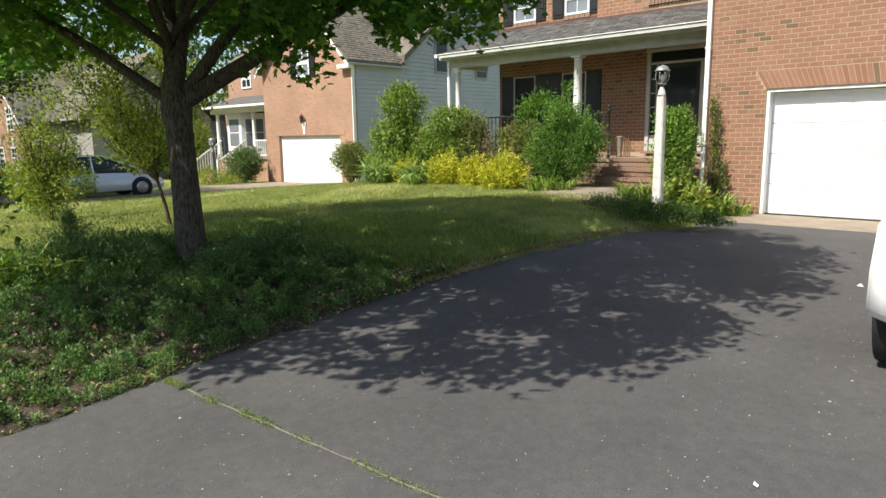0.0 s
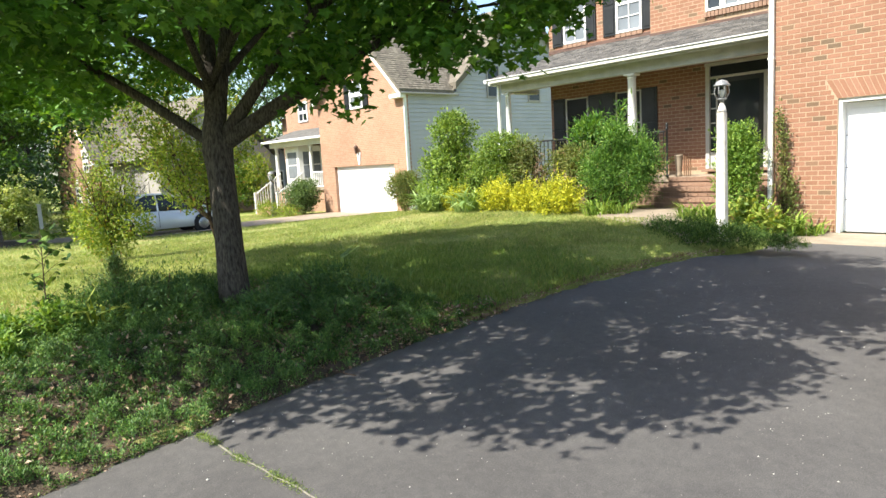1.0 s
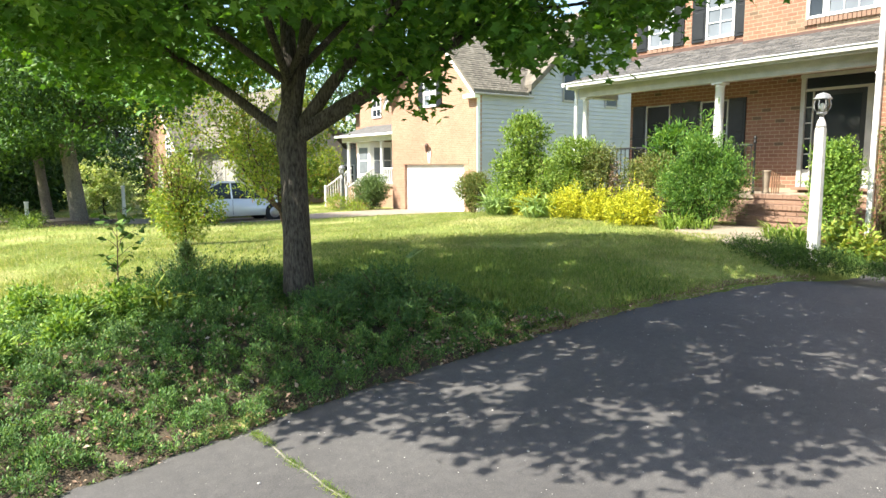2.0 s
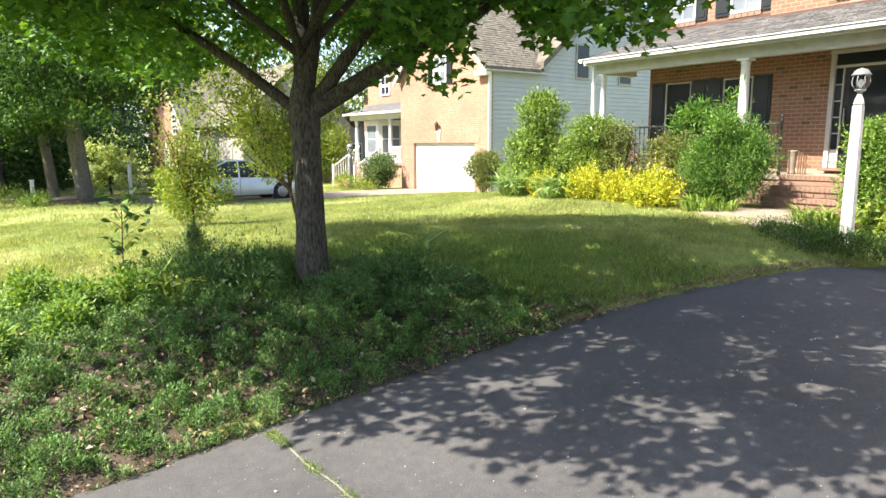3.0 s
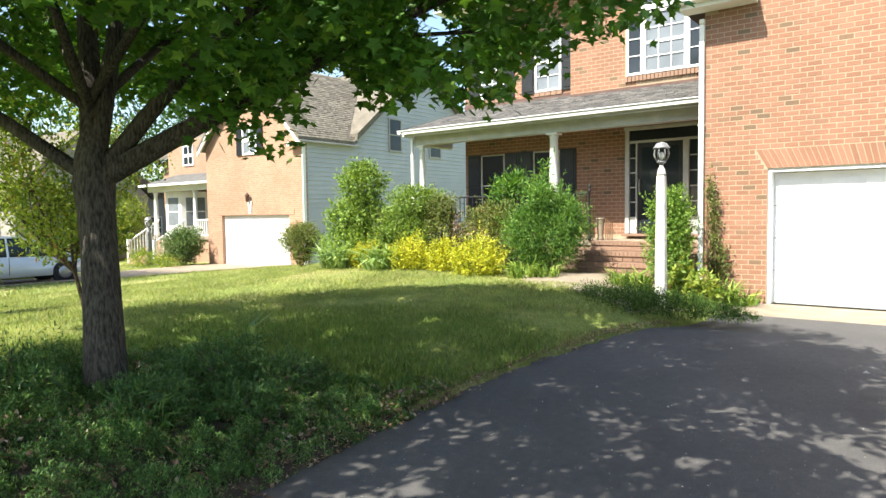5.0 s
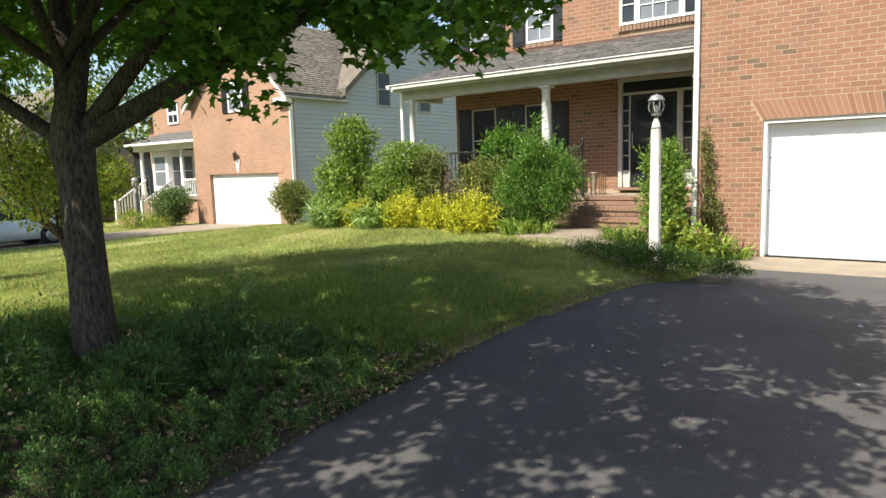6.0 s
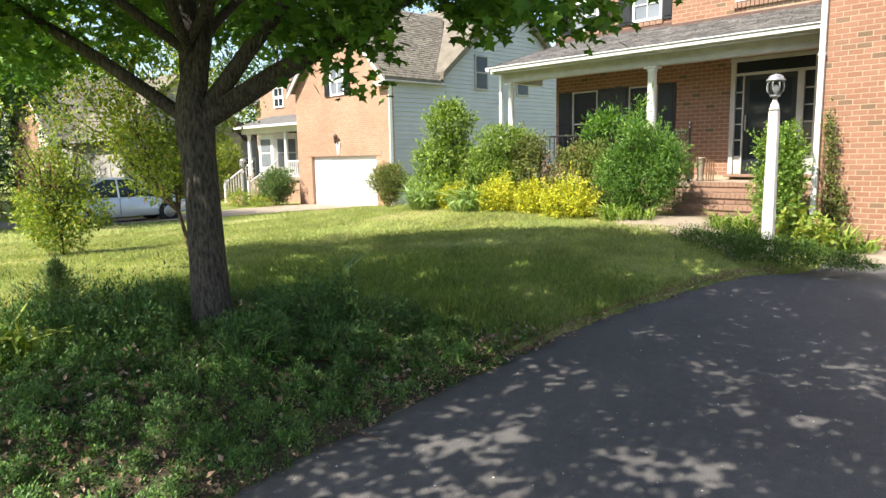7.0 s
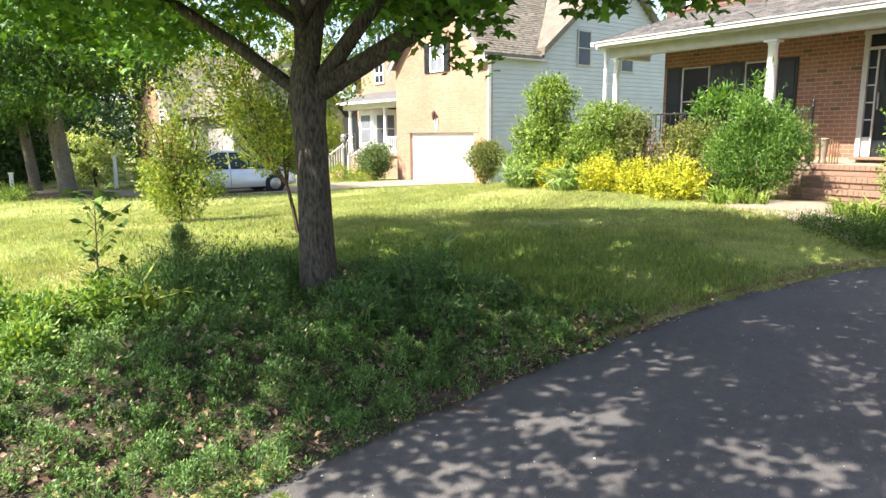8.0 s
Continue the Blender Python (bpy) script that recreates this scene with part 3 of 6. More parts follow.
def sash(name, x0, x1, z0, z1, y, cols, rows, parent, glass, bar=0.018, rim=0.05, mid=True, paint=WHITE):
    """A white window: frame, sill, muntins and panes, in front of plane y."""
    w = part(name, box_bm(x0, x1, y - 0.02, y + 0.03, z1 - rim, z1, 0.004), paint, parent)
    part("window_frame", box_bm(x0, x0 + rim, y - 0.02, y + 0.03, z0, z1 - rim, 0.004), paint, w)
    part("window_frame", box_bm(x1 - rim, x1, y - 0.02, y + 0.03, z0, z1 - rim, 0.004), paint, w)
    part("window_sill", box_bm(x0 + rim, x1 - rim, y - 0.03, y + 0.03, z0, z0 + rim, 0.004), paint, w)
    a, b, c, d = x0 + rim, x1 - rim, z0 + rim, z1 - rim
    part("pane", box_bm(a, b, y + 0.015, y + 0.02, c, d), glass, w)
    for k in range(1, cols):
        x = a + (b - a) * k / cols
        part("muntin", box_bm(x - bar / 2, x + bar / 2, y - 0.002, y + 0.014, c, d), paint, w)
    for k in range(1, rows):
        z = c + (d - c) * k / rows
        h = bar * 1.6 if mid and k * 2 == rows else bar / 2
        part("muntin", box_bm(a, b, y - 0.006, y + 0.012, z - h, z + h), paint, w)
    return w


def shutter(x0, x1, z0, z1, y, parent):
    s = part("shutter", box_bm(x0, x1, y - 0.03, y, z0, z1, 0.004), SHUTTER, parent, "black panelled shutter")
    h = (z1 - z0 - 0.18) / 2
    for k in (0, 1):
        a = z0 + 0.06 + k * (h + 0.06)
        part("panel", box_bm(x0 + 0.05, x1 - 0.05, y - 0.042, y - 0.026, a, a + h, 0.008), SHUTTER, s)
    return s


for (x0, x1, z0, z1) in WINDOWS_LOW:
    sash("window", x0, x1, z0, z1, WY - 0.03, 1, 2, house, DARK_GLASS, bar=0.009, rim=0.03, paint=CREAM)
    shutter(x0 - 0.40, x0 - 0.01, z0 - 0.02, z1 + 0.02, WY - 0.008, house)
    shutter(x1 + 0.01, x1 + 0.40, z0 - 0.02, z1 + 0.02, WY - 0.008, house)
for (x0, x1, z0, z1) in WINDOWS_UP:
    sash("window", x0, x1, z0, z1, WY - 0.03, 2, 4, house, CURTAIN_GLASS)
    shutter(x0 - 0.36, x0 - 0.01, z0 - 0.02, z1 + 0.02, WY - 0.008, house)
    shutter(x1 + 0.01, x1 + 0.28, z0 - 0.02, z1 + 0.02, WY - 0.008, house)
    for k in range(5):
        part("sill_brick", box_bm(x0 - 0.02 + k * 0.145, x0 + 0.115 + k * 0.145, WY - 0.05, WY, z0 - 0.1, z0 - 0.012, 0.004), STEP_BRICK, house)

big = sash("triple_window", -2.76, -1.88, 4.32, 5.58, BAYY - 0.03, 3, 4, house, CURTAIN_GLASS, rim=0.055)
sash("side_light", -3.12, -2.77, 4.32, 5.46, BAYY - 0.03, 1, 3, big, GLASS, mid=False)
sash("side_light", -1.87, -1.52, 4.32, 5.46, BAYY - 0.03, 1, 3, big, GLASS, mid=False)
box("window_head", -3.16, -1.48, BAYY - 0.07, BAYY + 0.01, 5.595, 5.71, WHITE, big)
# arched fan over the middle light
arc = [(-2.32 + 0.5 * math.cos(a), 5.71 + 0.42 * math.sin(a)) for a in np.linspace(0, math.pi, 17)]
part("fan_pane", prism(arc, "y", BAYY - 0.02, BAYY - 0.01), CURTAIN_GLASS, big)
ring = arc + [(-2.32 + 0.44 * math.cos(a), 5.71 + 0.36 * math.sin(a)) for a in np.linspace(math.pi, 0, 17)]
part("fan_frame", prism(ring, "y", BAYY - 0.06, BAYY - 0.021), WHITE, big)
for a in (45, 90, 135):
    c, s = math.cos(radians(a)), math.sin(radians(a))
    p = [(-2.32 + r * c - q * s * 0.01, 5.71 + r * s * 0.85 + q * c * 0.01) for r, q in ((0.06, -1), (0.45, -1), (0.45, 1), (0.06, 1))]
    part("fan_spoke", prism(p, "y", BAYY - 0.05, BAYY - 0.021), WHITE, big)
for k in range(21):
    part("sill_brick", box_bm(-3.16 + k * 0.08, -3.09 + k * 0.08, BAYY - 0.055, BAYY, 4.20, 4.305, 0.004), STEP_BRICK, house)

# front door with sidelights
door = thing("front_door", label="dark front door with glass storm door and white sidelights", category="door", kind="structure")
x0, x1, z0, z1 = DOOR
HEAD = 2.94
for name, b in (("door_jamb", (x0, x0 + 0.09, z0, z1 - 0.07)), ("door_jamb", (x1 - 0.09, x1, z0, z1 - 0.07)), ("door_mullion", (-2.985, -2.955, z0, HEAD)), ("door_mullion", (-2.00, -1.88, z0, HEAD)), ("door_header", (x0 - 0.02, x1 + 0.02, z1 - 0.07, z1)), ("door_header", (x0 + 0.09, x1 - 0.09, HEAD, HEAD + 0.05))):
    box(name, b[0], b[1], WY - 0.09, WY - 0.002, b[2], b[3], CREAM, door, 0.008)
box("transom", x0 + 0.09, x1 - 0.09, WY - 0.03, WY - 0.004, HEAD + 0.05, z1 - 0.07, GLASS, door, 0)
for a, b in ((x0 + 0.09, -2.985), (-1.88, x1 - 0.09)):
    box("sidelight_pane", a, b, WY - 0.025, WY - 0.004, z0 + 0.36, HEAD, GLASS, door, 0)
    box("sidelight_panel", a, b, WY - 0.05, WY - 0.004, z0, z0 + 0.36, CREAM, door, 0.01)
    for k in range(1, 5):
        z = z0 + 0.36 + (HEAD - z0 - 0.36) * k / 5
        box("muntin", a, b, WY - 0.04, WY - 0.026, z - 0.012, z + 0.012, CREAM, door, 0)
leaf = box("door_leaf", -2.955, -2.00, WY - 0.05, WY - 0.004, z0, HEAD, DOOR_DARK, door, 0.004, "dark storm door")
box("storm_glass", -2.86, -2.10, WY - 0.056, WY - 0.051, z0 + 0.2, HEAD - 0.1, GLASS, leaf, 0)
box("door_handle", -2.925, -2.895, WY - 0.10, WY - 0.056, 1.88, 2.18, GRAY_METAL, leaf, 0.006)
box("threshold", x0, x1, WY - 0.30, WY, 0.98, z0 - 0.002, STEP_BRICK, door, 0.008)

# garage door: four long sections with shallow panels, white frame
gdoor = thing("garage_door", label="closed white sectional garage door with raised panels", category="garage door", kind="structure")
for b in ((0.0, 0.055, 0.0, 2.15), (4.825, 4.88, 0.0, 2.15), (0.055, 4.825, 2.09, 2.15)):
    box("door_trim", b[0], b[1], 0.03, 0.27, b[2], b[3], WHITE, gdoor, 0.006)
for k in range(4):
    z = 0.01 + k * 0.52
    s = box("door_section", 0.056, 4.824, 0.215, 0.26, z, z + 0.512, DOOR_WHITE, gdoor, 0.008)
    for c in range(8):
        a = 0.13 + c * 0.583
        box("panel", a, a + 0.50, 0.208, 0.216, z + 0.09, z + 0.42, DOOR_WHITE, s, 0.006)
box("door_seal", 0.056, 4.824, 0.21, 0.26, 0.0, 0.01, GRAY_METAL, gdoor, 0)
box("garage_backing", 0.0, 4.88, 0.3, 0.34, 0.0, 2.2, DOOR_DARK, house, 0)

# eaves, gutters, downspouts
part("cornice_return", prism([(GX0 - 0.32, GTOP - 0.08), (GX0 - 0.32, GTOP + 0.14), (GX0 + 0.80, GTOP + 0.14), (GX0 + 0.80, GTOP - 0.08)], "y", -0.38, -0.01), WHITE, house)
part("cornice_return", prism([(GX1 - 0.80, GTOP - 0.08), (GX1 - 0.80, GTOP + 0.14), (GX1 + 0.32, GTOP + 0.14), (GX1 + 0.32, GTOP - 0.08)], "y", -0.38, -0.01), WHITE, house)
part("return_roof", prism([(GX0 - 0.34, GTOP + 0.141), (GX0 + 0.80, GTOP + 0.141), (GX0 + 0.2, GTOP + 0.42)], "y", -0.40, -0.012), FAR_SHINGLE, house)
r0, r1, rt = GX0 - 0.42, GX1 + 0.42, GTOP + 0.16
for a, b in ((r0, 2.44), (r1, 2.44)):
    za, zb = rt - 0.12, rt + 0.75 * abs(2.44 - a) - 0.12
    part("roof", prism([(a, za), (b, zb), (b, zb + 0.16), (a, za + 0.16)], "y", -0.40, 7.0), FAR_SHINGLE, house)
    part("rake_board", prism([(a, za - 0.14), (b, zb - 0.14), (b, zb - 0.004), (a, za - 0.004)], "y", -0.39, -0.30), WHITE, house)
box("main_soffit", MX0 - 0.4, BAYX + 4.0, WY - 0.75, WY, 6.4, 6.55, WHITE, house, 0.01)
part("main_roof", prism([(WY - 0.85, 6.56), (6.2, 9.6), (10.8, 6.56)], "x", MX0 - 0.45, GX1 + 0.4), FAR_SHINGLE, house)
bm = box_bm(-1.045, -0.965, -0.075, -0.002, 0.3, 4.55, 0.012)
box_bm(-1.05, -0.96, -0.2, -0.002, 0.22, 0.3, 0.012, bm)
part("downspout", bm, WHITE, house)
box("pipe_elbow", -1.045, -0.965, -0.078, -0.0, 4.56, 4.64, WHITE, house, 0.01)
for z in (1.2, 2.9):
    box("pipe_clip", -1.055, -0.955, -0.082, -0.001, z, z + 0.03, WHITE, house, 0)
part("gutter", prism([(-0.40, GTOP - 0.02), (-0.53, GTOP + 0.0), (-0.55, GTOP + 0.1), (-0.40, GTOP + 0.1)], "x", GX0 - 0.44, GX0 + 0.82), WHITE, house)

# ---------------------------------------------------------------- porch
DZ, PX0, PX1, PY = 0.92, -8.0, GX0 - 0.002, 0.98
porch = thing("porch", label="covered front porch with white columns and shingled roof", category="porch")
box("porch_floor", PX0, PX1, PY + 0.08, WY - 0.002, DZ - 0.1, DZ, PORCH_FLOOR, porch, 0.01)
base = box("porch_base", PX0 + 0.03, PX1, PY + 0.11, PY + 0.3, -0.1, DZ - 0.1, MORTAR, porch, 0)
box("porch_base", PX0 + 0.03, PX0 + 0.2, PY + 0.3, WY - 0.01, -0.1, DZ - 0.1, MORTAR, porch, 0)
np_part("base_bricks", *brick_mesh(brick_cells(PX0 + 0.03, PX1, -0.1, DZ - 0.1), PY + 0.11), STEP_BRICK, porch)["kind"] = "stuff"
BZ0, BZ1 = 3.16, 3.40
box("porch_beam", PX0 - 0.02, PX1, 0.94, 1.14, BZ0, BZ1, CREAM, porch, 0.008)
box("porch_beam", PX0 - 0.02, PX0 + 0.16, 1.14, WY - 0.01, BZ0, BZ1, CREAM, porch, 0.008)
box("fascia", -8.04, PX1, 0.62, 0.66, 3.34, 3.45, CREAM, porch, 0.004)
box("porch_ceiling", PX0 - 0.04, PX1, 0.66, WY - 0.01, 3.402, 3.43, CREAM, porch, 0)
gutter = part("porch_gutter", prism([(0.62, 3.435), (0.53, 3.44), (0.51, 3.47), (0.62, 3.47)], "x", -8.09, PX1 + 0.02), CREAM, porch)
part("gutter_lip", prism([(0.51, 3.4705), (0.495, 3.472), (0.495, 3.487), (0.51, 3.487)], "x", -8.09, PX1 + 0.02), WHITE, gutter)
part("porch_gutter", prism([(-8.09, 3.40), (-8.17, 3.41), (-8.19, 3.49), (-8.09, 3.49)], "y", 0.49, WY), WHITE, porch)


def column(x, y, r0=0.105, r1=0.085):
    c = part("column", lathe([(r0, DZ + 0.10), (r0, DZ + 0.6), ((r0 + r1) / 2, 2.2), (r1, BZ0 - 0.10), (r1 + 0.012, BZ0 - 0.095), (r1 + 0.012, BZ0 - 0.07), (r1, BZ0 - 0.065), (r1 + 0.03, BZ0 - 0.04)], 24, (x, y)), WHITE, porch, "round white porch column")
    part("capital", box_bm(x - r1 - 0.045, x + r1 + 0.045, y - r1 - 0.045, y + r1 + 0.045, BZ0 - 0.04, BZ0 - 0.001, 0.006), WHITE, c)
    part("plinth", box_bm(x - r0 - 0.04, x + r0 + 0.04, y - r0 - 0.04, y + r0 + 0.04, DZ, DZ + 0.10, 0.01), WHITE, c)


column(-4.31, 1.05)
column(-7.87, 1.05, 0.08, 0.065)
bm = box_bm(-8.085, -8.015, 0.86, 0.93, 0.1, 3.34, 0.01)
box_bm(-8.09, -8.01, 0.56, 0.93, 3.34, 3.41, 0.01, bm)
part("downspout", bm, WHITE, porch)

# porch roof: boarding, shingle courses, flashing
RY0, RZ0, RY1, RZ1 = 0.52, 3.48, WY, 4.13
slope = (RZ1 - RZ0) / (RY1 - RY0)
V = [(x, y, RZ0 + slope * (y - RY0) + dz) for dz in (-0.03, -0.09) for x, y in ((-8.06, RY0), (PX1, RY0), (PX1, RY1), (-6.98, RY1))]
np_part("roof_deck", V, [(0, 1, 2, 3), (7, 6, 5, 4), (0, 4, 5, 1), (1, 5, 6, 2), (2, 6, 7, 3), (3, 7, 4, 0)], CREAM, porch)
tabs_v, tabs_f = [], []
rows = 17
for r in range(rows):
    ya, yb = RY0 - 0.02 + (RY1 - RY0) * r / rows, RY0 + (RY1 - RY0) * (r + 1.25) / rows
    yb = min(yb, WY - 0.002)
    x = -8.12 + (0.15 if r % 2 else 0) - RNG.uniform(0, 0.05)
    x0lim = -8.12 + 0.62 * (ya - RY0)
    while x < PX1:
        w = 0.19 + RNG.uniform(-0.04, 0.04)
        a, b = max(x, x0lim), min(x + w - 0.012, PX1)
        if b - a > 0.05:
            za, zb = RZ0 + slope * (ya - RY0) + 0.010 + RNG.uniform(0, 0.006), RZ0 + slope * (yb - RY0) + 0.002
            n = len(tabs_v)
            tabs_v += [(a, ya, za), (b, ya, za), (b, yb, zb), (a, yb, zb), (a, ya, za - 0.014), (b, ya, za - 0.014)]
            tabs_f += [(n, n + 1, n + 2, n + 3), (n + 4, n + 5, n + 1, n)]
        x += w
np_part("shingles", tabs_v, tabs_f, SHINGLE, porch, "gray asphalt shingles")["kind"] = "stuff"
part("hip_end", prism([(-8.10, 0.54), (-6.95, WY - 0.01), (-8.10, WY - 0.01)], "z", 3.45, 3.49), FAR_SHINGLE, porch)
V = [(-8.14, 0.52, 3.495), (-6.94, WY, 4.145), (-8.14, WY, 3.495), (-6.96, WY - 0.02, 4.11)]
np_part("hip_slope", V, [(0, 1, 2)], FAR_SHINGLE, porch)
bm = box_bm(BAYX + 0.0, PX1, BAYY - 0.03, BAYY - 0.001, 3.99, 4.10, 0.003)
part("flashing", bm, FLASHING, porch)
part("flashing", box_bm(MX0, BAYX, WY - 0.035, WY - 0.001, 4.09, 4.20, 0.003), FLASHING, porch)

# iron railing on the porch, with a newel by the steps
rail = thing("porch_railing", label="black wrought iron porch railing with thin balusters", category="railing")
for x0, x1 in ((-7.75, -4.45), (-4.17, -3.55)):
    box("top_rail", x0, x1, 1.03, 1.07, 1.86, 1.90, BLACK_IRON, rail, 0.006)
    box("bottom_rail", x0, x1, 1.035, 1.065, 1.08, 1.11, BLACK_IRON, rail, 0.004)
    n = int((x1 - x0) / 0.12)
    for k in range(n + 1):
        x = x0 + 0.03 + (x1 - x0 - 0.06) * k / n
        part("baluster", box_bm(x - 0.008, x + 0.008, 1.042, 1.058, 1.11, 1.86), BLACK_IRON, rail)
part("newel", lathe([(0.03, DZ), (0.03, DZ + 0.05), (0.022, DZ + 0.06), (0.022, 1.9), (0.034, 1.92), (0.034, 1.95), (0.016, 1.97), (0.034, 2.01), (0.02, 2.05), (0.004, 2.07)], 12, (-3.51, 1.05)), BLACK_IRON, rail)

# brick steps
steps = thing("brick_steps", label="worn red brick front steps leading up to the porch", category="steps")
SX0, SX1, RISE, TREAD = -3.45, -1.15, 0.19, 0.29
for k in range(4):
    z1, y0 = DZ - RISE * k, PY - TREAD * k
    if k:
        core = box("step", SX0, SX1, y0 - 0.0, PY + 0.1, z1 - RISE, z1 - 0.005, STEP_MORTAR, steps, 0)
    else:
        core = box("step", SX0, SX1, y0 + 0.01, PY + 0.08, z1 - RISE, z1 - 0.005, STEP_MORTAR, steps, 0)
    y0 = y0 - (0.02 if k else 0.0)
    n = 28
    for c in range(n):
        w = (SX1 - SX0) / n
        a = SX0 + c * w
        part("nosing_brick", box_bm(a + 0.002, a + w - 0.002, y0 - 0.012, y0 + 0.19, z1 - 0.085, z1 + RNG.uniform(-0.002, 0.002), 0.003), STEP_BRICK, core)
    np_part("riser_bricks", *brick_mesh(brick_cells(SX0, SX1, z1 - RISE, z1 - 0.09), y0 + (0.0 if k else 0.008)), STEP_BRICK, core)["kind"] = "stuff"

# ---------------------------------------------------------------- lamp post
def lamp_post(x, y, z, h=2.2, scale=1.0, mat=POST_WOOD, label=""):
    p = thing("lamp_post", (x, y, z), 0, label, "lamp post")
    s = scale
    bm = bmesh.new()
    a, b = 0.075 * s, 0.058 * s
    lo = [bm.verts.new((sx * a, sy * a, -0.1)) for sx, sy in ((-1, -1), (1, -1), (1, 1), (-1, 1))]
    hi = [bm.verts.new((sx * b, sy * b, h - 0.14 * s)) for sx, sy in ((-1, -1), (1, -1), (1, 1), (-1, 1))]
    for k in range(4):
        bm.faces.new((lo[k], lo[(k + 1) % 4], hi[(k + 1) % 4], hi[k]))
    bm.faces.new(list(reversed(lo)))
    bm.faces.new(hi)
    bmesh.ops.bevel(bm, geom=[e for e in bm.edges], offset=0.012 * s, segments=2, affect="EDGES")
    part("post", bm, mat, p)
    part("post_cap", lathe([(b * 1.05, h - 0.14 * s), (b * 1.15, h - 0.12 * s), (b * 1.0, h - 0.10 * s), (b * 0.9, h - 0.06 * s), (b * 0.55, h - 0.02 * s), (b * 0.5, h)], 16), mat, p)
    lantern = part("lantern", lathe([(0.03 * s, h), (0.03 * s, h + 0.03 * s), (0.065 * s, h + 0.045 * s), (0.07 * s, h + 0.06 * s), (0.05 * s, h + 0.07 * s)], 16), GRAY_METAL, p)
    part("globe", lathe([(0.06 * s, h + 0.07 * s), (0.10 * s, h + 0.11 * s), (0.112 * s, h + 0.17 * s), (0.10 * s, h + 0.235 * s), (0.075 * s, h + 0.255 * s)], 20), CLEAR_GLASS, lantern, "clear glass globe")
    part("bulb", lathe([(0.016 * s, h + 0.071 * s), (0.018 * s, h + 0.10 * s), (0.034 * s, h + 0.135 * s), (0.036 * s, h + 0.165 * s), (0.022 * s, h + 0.19 * s), (0.004 * s, h + 0.2 * s)], 14), BULB, lantern)
    for k in range(8):
        w = 2 * math.pi * k / 8
        v, f = tube_np([(0.062 * s * math.cos(w), 0.062 * s * math.sin(w), h + 0.07 * s), (0.106 * s * math.cos(w), 0.106 * s * math.sin(w), h + 0.12 * s), (0.115 * s * math.cos(w), 0.115 * s * math.sin(w), h + 0.17 * s), (0.102 * s * math.cos(w), 0.102 * s * math.sin(w), h + 0.24 * s)], [0.0065 * s] * 4, 5)
        np_part("rib", v, f, GRAY_METAL, lantern)
    part("lantern_roof", lathe([(0.118 * s, h + 0.25 * s), (0.12 * s, h + 0.265 * s), (0.095 * s, h + 0.29 * s), (0.085 * s, h + 0.315 * s), (0.05 * s, h + 0.335 * s), (0.014 * s, h + 0.345 * s), (0.004 * s, h + 0.35 * s)], 20), GRAY_METAL, lantern)
    return p


lamp_post(-1.10, -1.69, 0.0, 2.17, 1.0, label="weathered white wooden lamp post with gray globe lantern")


# ---------------------------------------------------------------- neighbour's house
NX0, NX1, NY = -25.6, -18.95, 7.47
nb = thing("neighbour_house", (0.85, -1.42, -0.58), label="tan brick and blue-gray siding house with white garage", category="house")
bm = prism([(NX0, -0.4), (-24.56, -0.4), (-24.56, 2.13), (-19.85, 2.13), (-19.85, -0.4), (NX1, -0.4), (NX1, 5.2), (NX0, 5.2)], "y", NY, NY + 0.25)
part("wall", bm, FAR_BRICK, nb, "tan-orange brick front wall")
part("gable", prism([(NX0, 5.2), (NX1, 5.2), ((NX0 + NX1) / 2, 8.2)], "y", NY, NY + 0.25), FAR_BRICK, nb)
g = box("garage_door", -24.5, -19.9, NY + 0.13, NY + 0.2, -0.05, 2.13, DOOR_WHITE, nb, 0.01, "closed white garage door")
for k in range(1, 4):
    box("door_groove", -24.5, -19.9, NY + 0.125, NY + 0.131, k * 0.53 - 0.008, k * 0.53 + 0.008, CREAM, g, 0)
box("door_trim", -24.57, -24.47, NY - 0.02, NY + 0.13, -0.05, 2.17, FAR_BRICK, nb, 0)
box("brick_lintel", -24.9, -19.5, NY - 0.02, NY, 2.14, 2.36, FAR_BRICK, nb, 0)
part("wall_lantern", lathe([(0.03, 2.68), (0.07, 2.74), (0.09, 2.95), (0.12, 2.98), (0.04, 3.08), (0.01, 3.12)], 10, (-22.4, NY - 0.15)), FLASHING, nb)
part("keystone", prism([(-22.52, 2.75), (-22.24, 2.75), (-22.32, 2.2), (-22.44, 2.2)], "y", NY - 0.05, NY - 0.021), WHITE, nb)
w = sash("window", -22.8, -21.8, 4.72, 5.98, NY - 0.03, 2, 2, nb, CURTAIN_GLASS, 0.05, 0.08)
box("shutter", -23.2, -22.82, NY - 0.06, NY - 0.001, 4.72, 5.98, SHUTTER, nb)
box("shutter", -21.78, -21.4, NY - 0.06, NY - 0.001, 4.72, 5.98, SHUTTER, nb)
